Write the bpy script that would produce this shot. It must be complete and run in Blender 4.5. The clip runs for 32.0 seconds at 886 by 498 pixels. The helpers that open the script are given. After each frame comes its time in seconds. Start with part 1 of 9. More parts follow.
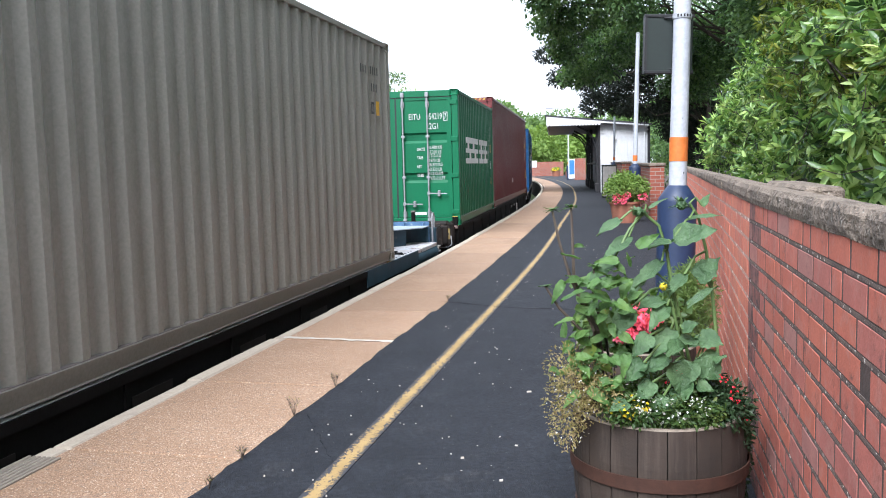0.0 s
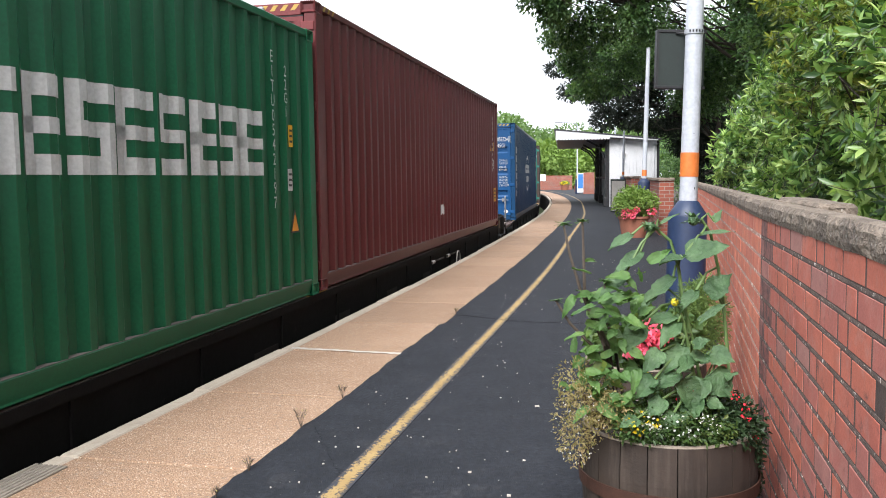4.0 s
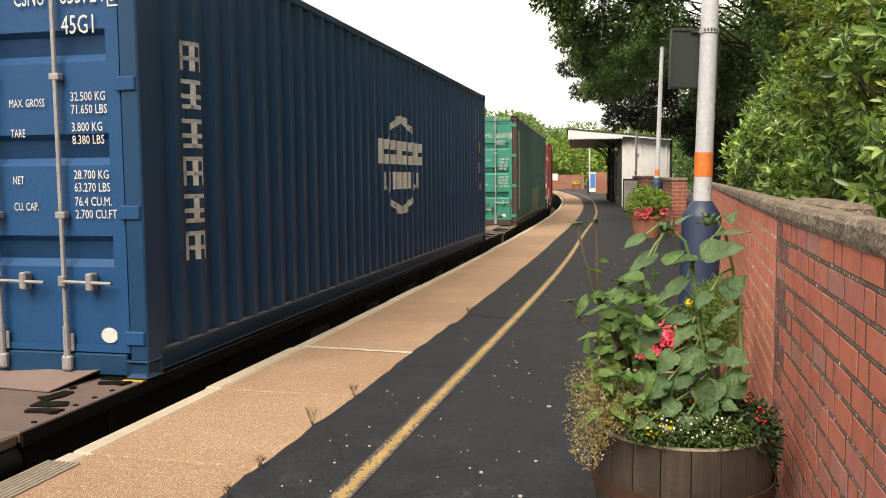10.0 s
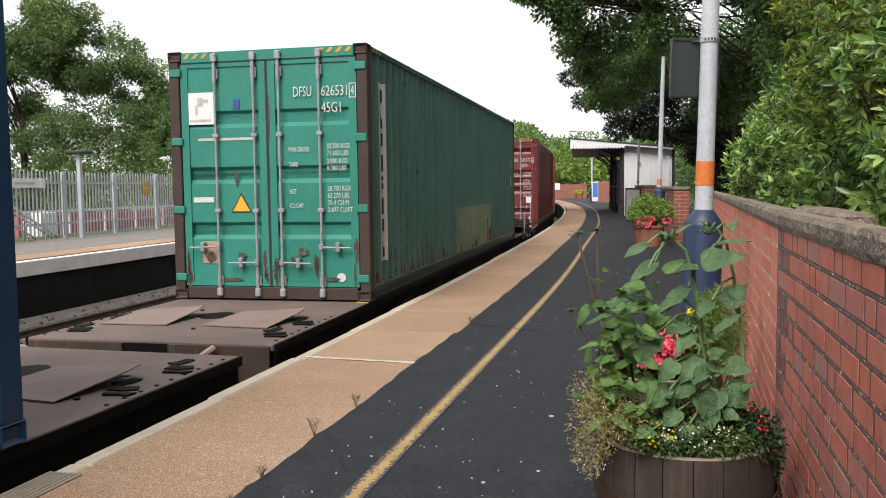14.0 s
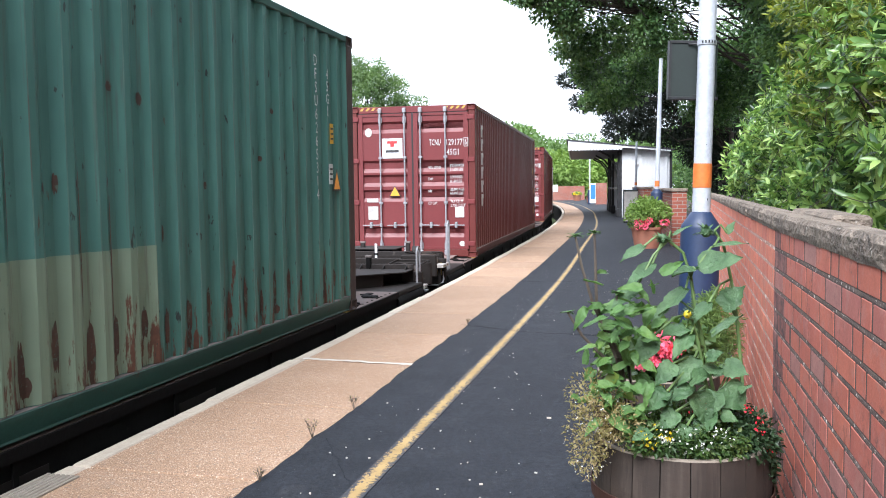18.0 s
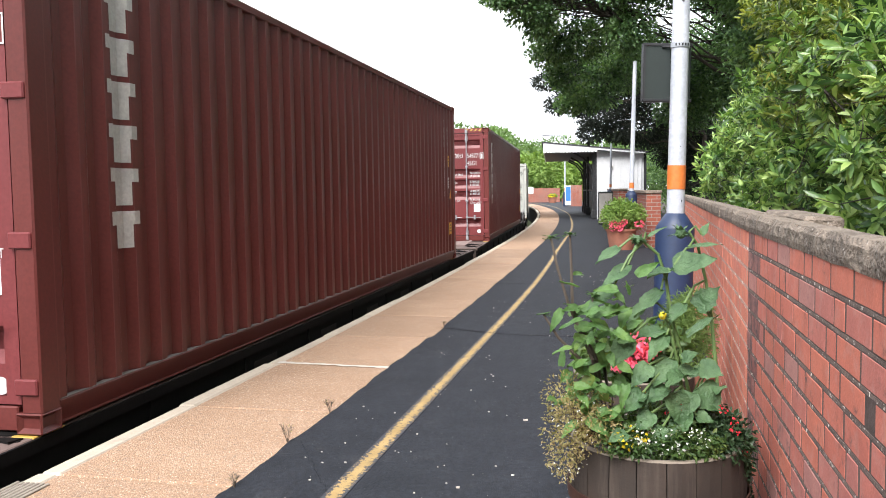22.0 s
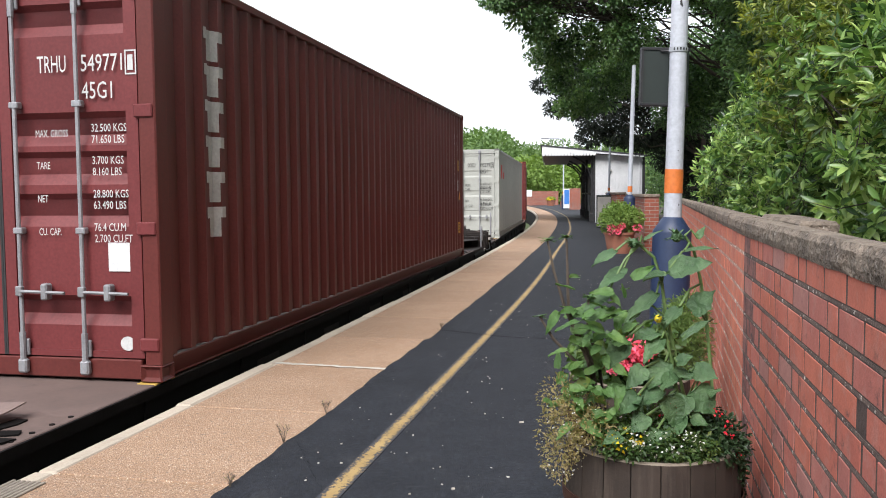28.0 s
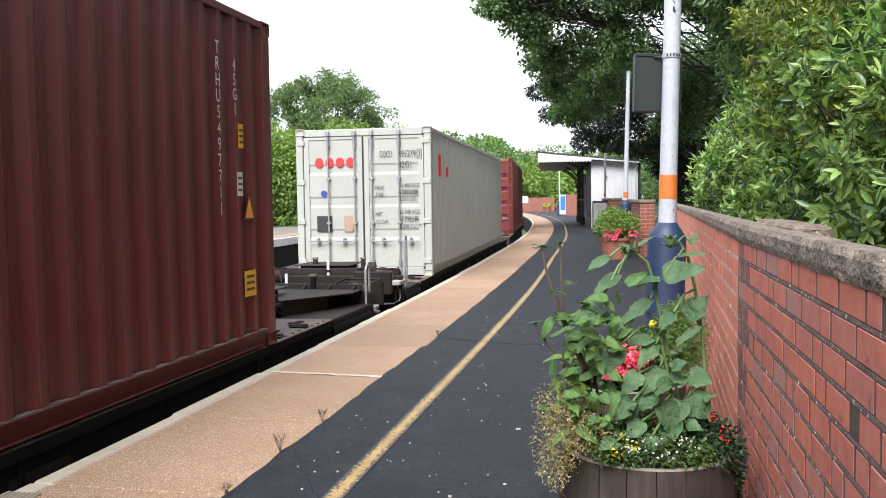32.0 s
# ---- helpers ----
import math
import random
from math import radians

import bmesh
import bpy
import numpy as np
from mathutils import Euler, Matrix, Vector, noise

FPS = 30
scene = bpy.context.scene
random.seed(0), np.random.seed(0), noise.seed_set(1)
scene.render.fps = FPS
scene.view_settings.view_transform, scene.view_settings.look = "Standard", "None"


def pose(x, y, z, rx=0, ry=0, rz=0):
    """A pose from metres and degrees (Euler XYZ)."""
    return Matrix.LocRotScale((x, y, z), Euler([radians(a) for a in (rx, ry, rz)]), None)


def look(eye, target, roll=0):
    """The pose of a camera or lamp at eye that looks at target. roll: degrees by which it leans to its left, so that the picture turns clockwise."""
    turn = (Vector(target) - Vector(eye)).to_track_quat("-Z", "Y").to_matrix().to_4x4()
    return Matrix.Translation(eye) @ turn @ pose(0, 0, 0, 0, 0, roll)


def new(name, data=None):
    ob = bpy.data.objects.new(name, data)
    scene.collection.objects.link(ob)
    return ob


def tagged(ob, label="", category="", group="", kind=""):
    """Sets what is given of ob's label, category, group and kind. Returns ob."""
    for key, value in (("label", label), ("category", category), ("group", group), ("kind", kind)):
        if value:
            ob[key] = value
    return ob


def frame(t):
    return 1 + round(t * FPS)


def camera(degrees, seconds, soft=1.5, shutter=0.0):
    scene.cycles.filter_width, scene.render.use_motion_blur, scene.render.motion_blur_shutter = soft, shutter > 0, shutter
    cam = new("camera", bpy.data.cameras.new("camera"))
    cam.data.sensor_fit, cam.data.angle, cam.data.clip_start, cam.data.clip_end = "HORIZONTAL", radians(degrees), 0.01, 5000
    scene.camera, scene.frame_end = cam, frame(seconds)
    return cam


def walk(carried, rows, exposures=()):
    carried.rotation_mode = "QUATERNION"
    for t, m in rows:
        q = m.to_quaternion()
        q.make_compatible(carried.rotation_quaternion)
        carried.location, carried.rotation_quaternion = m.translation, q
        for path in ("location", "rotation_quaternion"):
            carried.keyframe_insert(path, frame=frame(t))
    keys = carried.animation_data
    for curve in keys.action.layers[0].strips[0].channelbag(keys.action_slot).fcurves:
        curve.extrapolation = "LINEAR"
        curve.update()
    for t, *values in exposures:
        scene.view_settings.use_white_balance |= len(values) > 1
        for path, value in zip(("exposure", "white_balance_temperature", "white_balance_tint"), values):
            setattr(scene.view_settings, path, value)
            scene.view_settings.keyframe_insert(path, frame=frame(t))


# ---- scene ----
cam = camera(55.19, 32.0, soft=1.0)
walk(cam, [
    (0.0, pose(0.007, -0.014, 1.347, 84.449, 1.383, -1.686)),
    (0.5, pose(0.003, -0.012, 1.346, 84.575, 1.242, -1.377)),
    (1.0, pose(0.002, -0.011, 1.347, 84.531, 1.121, -1.177)),
    (1.5, pose(0.002, -0.010, 1.346, 84.482, 1.057, -1.048)),
    (2.0, pose(0.003, -0.008, 1.347, 84.518, 1.189, -1.012)),
    (2.5, pose(-0.001, -0.009, 1.347, 84.673, 1.200, -1.063)),
    (3.0, pose(-0.001, -0.007, 1.348, 84.914, 0.992, -1.040)),
    (3.5, pose(-0.002, -0.007, 1.348, 85.158, 0.822, -1.163)),
    (5.5, pose(-0.006, -0.006, 1.350, 85.540, 0.442, -0.826)),
    (6.0, pose(-0.009, -0.006, 1.351, 85.719, 0.427, -0.929)),
    (6.5, pose(-0.008, -0.006, 1.350, 85.762, 0.388, -0.603)),
    (7.0, pose(-0.005, -0.000, 1.350, 85.626, 0.436, -0.483)),
    (7.5, pose(-0.006, 0.002, 1.349, 85.546, 0.414, -0.442)),
    (8.0, pose(-0.007, 0.002, 1.349, 85.461, 0.353, -0.507)),
    (8.5, pose(-0.009, 0.001, 1.349, 85.275, 0.334, -0.549)),
    (9.0, pose(-0.008, 0.005, 1.350, 85.153, 0.442, -0.576)),
    (9.5, pose(-0.008, 0.007, 1.348, 85.232, 0.402, -0.529)),
    (10.0, pose(-0.007, 0.005, 1.349, 85.232, 0.515, -0.310)),
    (10.5, pose(-0.006, 0.003, 1.348, 85.258, 0.534, -0.248)),
    (11.0, pose(-0.006, 0.003, 1.350, 85.259, 0.495, -0.189)),
    (11.5, pose(-0.006, 0.005, 1.349, 85.325, 0.431, -0.154)),
    (12.0, pose(-0.007, 0.003, 1.348, 85.394, 0.435, -0.014)),
    (12.5, pose(-0.005, 0.004, 1.350, 85.424, 0.465, 0.027)),
    (13.0, pose(-0.002, 0.004, 1.350, 85.596, 0.618, -0.030)),
    (13.5, pose(0.000, 0.002, 1.349, 85.798, 0.667, -0.064)),
    (14.0, pose(-0.000, 0.003, 1.349, 85.894, 0.718, -0.138)),
    (14.5, pose(0.000, 0.000, 1.350, 85.865, 0.808, -0.058)),
    (16.5, pose(0.002, -0.002, 1.350, 86.087, 0.851, -0.057)),
    (17.0, pose(-0.002, -0.005, 1.350, 86.053, 0.828, -0.119)),
    (17.5, pose(-0.001, -0.004, 1.351, 86.007, 0.818, -0.091)),
    (18.0, pose(-0.000, -0.003, 1.351, 86.005, 0.696, -0.279)),
    (18.5, pose(-0.000, -0.004, 1.351, 86.199, 0.713, -0.426)),
    (19.0, pose(0.001, -0.007, 1.350, 86.433, 0.840, -0.367)),
    (19.5, pose(0.002, -0.005, 1.352, 86.450, 0.861, -0.559)),
    (20.0, pose(0.002, -0.002, 1.351, 86.392, 0.884, -0.968)),
    (20.5, pose(0.000, -0.002, 1.350, 86.306, 0.748, -1.396)),
    (21.0, pose(-0.002, -0.000, 1.350, 86.221, 0.654, -1.606)),
    (21.5, pose(-0.000, 0.004, 1.349, 86.142, 0.662, -1.813)),
    (22.0, pose(0.002, 0.012, 1.350, 86.141, 0.821, -1.907)),
    (22.5, pose(-0.002, 0.010, 1.350, 86.105, 0.686, -1.780)),
    (23.0, pose(-0.007, 0.009, 1.348, 85.864, 0.292, -1.613)),
    (23.5, pose(-0.005, 0.011, 1.350, 85.628, 0.210, -1.594)),
    (24.0, pose(-0.003, 0.012, 1.349, 85.563, 0.289, -1.688)),
    (24.5, pose(-0.002, 0.009, 1.348, 85.634, 0.279, -1.724)),
    (25.0, pose(-0.002, 0.004, 1.348, 85.809, 0.298, -1.785)),
    (25.5, pose(-0.002, 0.003, 1.348, 85.803, 0.246, -1.789)),
    (27.5, pose(0.005, 0.002, 1.349, 86.223, 0.383, -2.008)),
    (28.0, pose(0.006, -0.001, 1.349, 86.291, 0.380, -1.999)),
    (28.5, pose(0.008, -0.003, 1.347, 86.292, 0.323, -1.948)),
    (29.0, pose(0.006, -0.002, 1.348, 86.214, 0.233, -1.896)),
    (29.5, pose(0.002, -0.003, 1.350, 86.227, 0.187, -1.958)),
    (30.0, pose(0.004, -0.007, 1.349, 86.385, 0.291, -1.885)),
    (30.5, pose(0.008, -0.005, 1.349, 86.523, 0.505, -1.883)),
    (31.0, pose(0.010, -0.008, 1.349, 86.556, 0.647, -1.931)),
    (31.5, pose(0.014, -0.003, 1.349, 86.592, 0.742, -2.060)),
    (32.0, pose(0.015, -0.004, 1.350, 86.765, 0.805, -2.246)),
], exposures=[
    (0.0, 1.20, 5800, 10),
    (1.0, 1.20, 5750, 10),
    (2.0, 0.70, 6100, 10),
    (3.0, 0.80, 6350, 10),
    (6.0, 1.53, 5650, 10),
    (7.0, 1.52, 5600, 10),
    (8.0, 1.45, 5650, 10),
    (9.0, 0.70, 7150, 10),
    (9.5, 0.71, 7450, 10),
    (10.0, 0.73, 7900, 10),
    (11.0, 1.52, 6500, 10),
    (12.0, 1.36, 6600, 10),
    (13.0, 1.34, 6500, 10),
    (14.0, 0.47, 6700, 10),
    (17.0, 1.36, 5850, 10),
    (18.0, 1.30, 5800, 10),
    (19.0, 1.05, 6300, 10),
    (20.0, 0.41, 6500, 10),
    (20.5, 0.62, 6500, 10),
    (21.0, 0.60, 6500, 10),
    (22.0, 1.20, 6300, 10),
    (23.0, 1.03, 5850, 10),
    (24.0, 1.17, 5800, 10),
    (25.0, 1.25, 5700, 10),
    (28.0, 0.68, 6250, 10),
    (29.0, 1.12, 6250, 10),
    (30.0, 1.10, 6200, 10),
    (31.0, 1.05, 6200, 10),
    (32.0, 1.03, 6200, 10),
])

# ---- light: bright overcast sky over the tracks, a weak wide sun from the open track side ----
world = bpy.data.worlds.new("overcast_sky")
scene.world = world
world.use_nodes = True
wn, wl = world.node_tree.nodes, world.node_tree.links
sky = wn.new("ShaderNodeTexSky")
sky.sky_type = "NISHITA"
sky.sun_disc = False
sky.sun_elevation, sky.sun_rotation = radians(47), radians(-158)
sky.air_density, sky.dust_density, sky.ozone_density = 1.0, 4.0, 1.0
veil = wn.new("ShaderNodeMix")
veil.data_type = "RGBA"
veil.inputs["Factor"].default_value = 0.86
veil.inputs["B"].default_value = (9.0, 9.2, 9.4, 1)
wl.new(sky.outputs["Color"], veil.inputs["A"])
wl.new(veil.outputs["Result"], wn["Background"].inputs["Color"])
wn["Background"].inputs["Strength"].default_value = 0.105
sun = new("sun", bpy.data.lights.new("sun", "SUN"))
sun.data.energy, sun.data.angle, sun.data.color = 3.6, radians(38), (1.0, 0.965, 0.92)
sun.matrix_basis = look((-7, -17, 20), (0, 0, 0))

# ---- materials ----
def node_mat(name):
    m = bpy.data.materials.new(name)
    m.use_nodes = True
    nt = m.node_tree
    return m, nt.nodes, nt.links, nt.nodes["Principled BSDF"]


def mixc(n, l, fac, a, b, blend="MIX"):
    k = n.new("ShaderNodeMix")
    k.data_type, k.blend_type = "RGBA", blend
    for sock, v in (("Factor", fac), ("A", a), ("B", b)):
        if isinstance(v, (int, float)):
            k.inputs[sock].default_value = v
        elif isinstance(v, tuple):
            k.inputs[sock].default_value = (*v, 1) if len(v) == 3 else v
        else:
            l.new(v, k.inputs[sock])
    return k.outputs["Result"]


def noise_of(n, l, vec, scale, detail=4, rough=0.6):
    k = n.new("ShaderNodeTexNoise")
    k.inputs["Scale"].default_value, k.inputs["Detail"].default_value, k.inputs["Roughness"].default_value = scale, detail, rough
    l.new(vec, k.inputs["Vector"])
    return k.outputs["Fac"]


def ramp(n, l, fac, lo, hi):
    k = n.new("ShaderNodeMapRange")
    k.inputs["From Min"].default_value, k.inputs["From Max"].default_value = lo, hi
    l.new(fac, k.inputs["Value"])
    return k.outputs["Result"]


def stretch(n, l, vec, sx, sy, sz):
    k = n.new("ShaderNodeMapping")
    k.inputs["Scale"].default_value = (sx, sy, sz)
    l.new(vec, k.inputs["Vector"])
    return k.outputs["Vector"]


def shifted(n, l, vec, seed_scale=37.0):
    """Coordinates moved by the object's own random number, so that repeats differ."""
    info = n.new("ShaderNodeObjectInfo")
    k = n.new("ShaderNodeVectorMath")
    k.operation = "MULTIPLY_ADD"
    l.new(info.outputs["Random"], k.inputs[0])
    k.inputs[1].default_value = (seed_scale,) * 3
    l.new(vec, k.inputs[2])
    return k.outputs[0], info.outputs["Random"]


def bumped(n, l, bsdf, height, strength, dist=0.01):
    b = n.new("ShaderNodeBump")
    b.inputs["Strength"].default_value, b.inputs["Distance"].default_value = strength, dist
    l.new(height, b.inputs["Height"])
    l.new(b.outputs["Normal"], bsdf.inputs["Normal"])


def surf(name, a, b, rough=0.7, metal=0.0, scale=3.0, fine=60.0, bump=0.3, dist=0.004, spots=None, spot_scale=6.0, spot_at=0.62, rand=0.0, spec=0.5, streaks=None):
    """Two colours mixed by a broad noise, a fine grain, relief, and optional spots and downward streaks of a third colour."""
    m, n, l, s = node_mat(name)
    tc = n.new("ShaderNodeTexCoord").outputs["Object"]
    vec, rnd = shifted(n, l, tc)
    big = ramp(n, l, noise_of(n, l, vec, scale), 0.3, 0.7)
    grain = noise_of(n, l, vec, fine, 3)
    col = mixc(n, l, big, a, b)
    col = mixc(n, l, ramp(n, l, grain, 0.25, 0.8), mixc(n, l, 1.0, col, (0.72, 0.72, 0.72), "MULTIPLY"), col)
    if rand:
        col = mixc(n, l, 1.0, col, mixc(n, l, rnd, (1 - rand,) * 3, (1 + rand,) * 3), "MULTIPLY")
    if spots:
        f = ramp(n, l, noise_of(n, l, vec, spot_scale, 6, 0.7), spot_at, spot_at + 0.06)
        col = mixc(n, l, f, col, spots)
    if streaks:
        c2, thr = streaks
        sv = stretch(n, l, vec, 9.0, 9.0, 0.7)
        f = ramp(n, l, noise_of(n, l, sv, 1.6, 5, 0.7), thr, thr + 0.12)
        col = mixc(n, l, f, col, c2)
    l.new(col, s.inputs["Base Color"])
    k = n.new("ShaderNodeMath")
    k.operation = "MULTIPLY_ADD"
    l.new(grain, k.inputs[0])
    k.inputs[1].default_value, k.inputs[2].default_value = 0.2, rough - 0.1
    l.new(k.outputs[0], s.inputs["Roughness"])
    s.inputs["Metallic"].default_value = metal
    s.inputs["Specular IOR Level"].default_value = spec
    if bump:
        bumped(n, l, s, grain, bump, dist)
    return m


def plain(name, col, rough=0.6, metal=0.0, spec=0.5):
    return surf(name, col, tuple(c * 0.86 for c in col), rough, metal, 2.0, 40.0, 0.12, 0.002, spec=spec)


def leaf_mat(name, cols, rough=0.42, back=0.35, crinkle=0.0, bough_scale=2.2):
    """Leaves: the colour varies from leaf to leaf; some light comes through."""
    m, n, l, s = node_mat(name)
    g = n.new("ShaderNodeNewGeometry")
    k = n.new("ShaderNodeValToRGB")
    k.color_ramp.interpolation = "LINEAR"
    while len(k.color_ramp.elements) < len(cols):
        k.color_ramp.elements.new(0.5)
    for i, c in enumerate(cols):
        k.color_ramp.elements[i].position = i / max(1, len(cols) - 1)
        k.color_ramp.elements[i].color = (*c, 1)
    bough = ramp(n, l, noise_of(n, l, n.new("ShaderNodeTexCoord").outputs["Object"], bough_scale, 2, 0.5), 0.3, 0.7)
    pick = n.new("ShaderNodeMix")
    pick.inputs["Factor"].default_value = 0.45
    l.new(g.outputs["Random Per Island"], pick.inputs["A"])
    l.new(bough, pick.inputs["B"])
    l.new(pick.outputs["Result"], k.inputs["Fac"])
    tone = k.outputs["Color"]
    if crinkle:
        wr = noise_of(n, l, n.new("ShaderNodeTexCoord").outputs["Object"], 55.0, 4, 0.65)
        tone = mixc(n, l, ramp(n, l, wr, 0.3, 0.7), mixc(n, l, 1.0, tone, (0.62, 0.66, 0.6), "MULTIPLY"), mixc(n, l, 1.0, tone, (1.15, 1.12, 1.1), "MULTIPLY"))
        bumped(n, l, s, wr, crinkle, 0.012)
    l.new(tone, s.inputs["Base Color"])
    s.inputs["Roughness"].default_value = rough
    s.inputs["Specular IOR Level"].default_value = 0.4
    t = n.new("ShaderNodeBsdfTranslucent")
    l.new(mixc(n, l, 1.0, k.outputs["Color"], (1.3, 1.35, 0.7), "MULTIPLY"), t.inputs["Color"])
    mx = n.new("ShaderNodeMixShader")
    mx.inputs["Fac"].default_value = back
    l.new(s.outputs[0], mx.inputs[1])
    l.new(t.outputs[0], mx.inputs[2])
    l.new(mx.outputs[0], n["Material Output"].inputs["Surface"])
    return m


def asphalt_mat():
    m, n, l, s = node_mat("asphalt")
    vec = n.new("ShaderNodeTexCoord").outputs["Object"]
    big = ramp(n, l, noise_of(n, l, vec, 0.7, 5), 0.35, 0.7)
    mid = ramp(n, l, noise_of(n, l, vec, 5.0, 5), 0.4, 0.75)
    grain = noise_of(n, l, vec, 160.0, 2)
    col = mixc(n, l, big, (0.008, 0.010, 0.0155), (0.0145, 0.017, 0.0245))
    col = mixc(n, l, mid, col, (0.020, 0.0228, 0.031))
    scuff = ramp(n, l, noise_of(n, l, vec, 2.2, 7, 0.75), 0.56, 0.7)
    col = mixc(n, l, scuff, col, (0.036, 0.036, 0.041))
    lumps = noise_of(n, l, vec, 34.0, 5, 0.75)
    col = mixc(n, l, ramp(n, l, lumps, 0.38, 0.64), mixc(n, l, 1.0, col, (0.42, 0.42, 0.43), "MULTIPLY"), mixc(n, l, 1.0, col, (1.6, 1.6, 1.6), "MULTIPLY"))
    damp = ramp(n, l, noise_of(n, l, vec, 16.0, 5, 0.7), 0.58, 0.66)
    col = mixc(n, l, damp, col, (0.008, 0.009, 0.012))
    col = mixc(n, l, ramp(n, l, grain, 0.35, 0.7), mixc(n, l, 1.0, col, (0.45, 0.45, 0.45), "MULTIPLY"), mixc(n, l, 1.0, col, (1.35, 1.35, 1.35), "MULTIPLY"))
    chips = ramp(n, l, noise_of(n, l, vec, 110.0, 1), 0.765, 0.79)
    col = mixc(n, l, chips, col, (0.3, 0.29, 0.27))
    l.new(col, s.inputs["Base Color"])
    s.inputs["Roughness"].default_value = 0.78
    s.inputs["Specular IOR Level"].default_value = 0.35
    bumped(n, l, s, grain, 0.8, 0.006)
    return m


def paving_mat():
    """Exposed-aggregate concrete: tan matrix with pale and brown pebbles."""
    m, n, l, s = node_mat("aggregate_paving")
    tc = n.new("ShaderNodeTexCoord").outputs["Object"]
    vec, rnd = shifted(n, l, tc)
    v = n.new("ShaderNodeTexVoronoi")
    v.inputs["Scale"].default_value = 125.0
    l.new(vec, v.inputs["Vector"])
    cell = n.new("ShaderNodeSeparateColor")
    l.new(v.outputs["Color"], cell.inputs[0])
    peb = mixc(n, l, cell.outputs[0], (0.12, 0.076, 0.051), (0.60, 0.425, 0.292))
    peb = mixc(n, l, ramp(n, l, cell.outputs[1], 0.88, 0.92), peb, (0.68, 0.57, 0.46))
    peb = mixc(n, l, ramp(n, l, v.outputs["Distance"], 0.25, 0.6), peb, (0.33, 0.206, 0.132))
    big = ramp(n, l, noise_of(n, l, vec, 1.6, 5), 0.3, 0.7)
    col = mixc(n, l, big, mixc(n, l, 1.0, peb, (0.84, 0.8, 0.76), "MULTIPLY"), peb)
    col = mixc(n, l, 1.0, col, mixc(n, l, rnd, (0.78, 0.77, 0.76), (1.0, 1.0, 1.0)), "MULTIPLY")
    dirt = ramp(n, l, noise_of(n, l, vec, 4.5, 6, 0.72), 0.6, 0.72)
    col = mixc(n, l, mixc(n, l, 1.0, dirt, (0.6, 0.6, 0.6), "MULTIPLY"), col, (0.23, 0.165, 0.125))
    pits = ramp(n, l, noise_of(n, l, vec, 42.0, 3, 0.6), 0.62, 0.68)
    col = mixc(n, l, pits, col, (0.17, 0.125, 0.095))
    worn = ramp(n, l, noise_of(n, l, stretch(n, l, vec, 1.0, 2.2, 1.0), 13.0, 6, 0.75), 0.5, 0.72)
    col = mixc(n, l, mixc(n, l, 1.0, worn, (0.5, 0.5, 0.5), "MULTIPLY"), col, (0.30, 0.215, 0.16))
    l.new(col, s.inputs["Base Color"])
    s.inputs["Roughness"].default_value = 0.85
    bumped(n, l, s, v.outputs["Distance"], 0.6, -0.006)
    return m


def line_mat():
    """Yellow road paint worn to the asphalt at its edges (u runs across the line)."""
    m, n, l, s = node_mat("worn_yellow_paint")
    tc = n.new("ShaderNodeTexCoord")
    sep = n.new("ShaderNodeSeparateXYZ")
    l.new(tc.outputs["UV"], sep.inputs[0])
    d = n.new("ShaderNodeMath")
    d.operation = "PINGPONG"
    d.inputs[1].default_value = 0.5
    l.new(sep.outputs["X"], d.inputs[0])
    grain = noise_of(n, l, tc.outputs["Object"], 48.0, 5, 0.8)
    mid = noise_of(n, l, tc.outputs["Object"], 5.0, 4)
    a = n.new("ShaderNodeMath")
    a.operation = "MULTIPLY_ADD"
    l.new(grain, a.inputs[0])
    a.inputs[1].default_value, a.inputs[2].default_value = 1.9, -1.02
    b = n.new("ShaderNodeMath")
    b.operation = "ADD"
    l.new(a.outputs[0], b.inputs[0])
    l.new(d.outputs[0], b.inputs[1])
    keep = ramp(n, l, b.outputs[0], 0.12, 0.2)
    paint = mixc(n, l, ramp(n, l, mid, 0.35, 0.7), (0.26, 0.172, 0.062), (0.36, 0.248, 0.102))
    l.new(mixc(n, l, keep, (0.03, 0.032, 0.042), paint), s.inputs["Base Color"])
    s.inputs["Roughness"].default_value = 0.8
    bumped(n, l, s, grain, 0.3, 0.003)
    return m


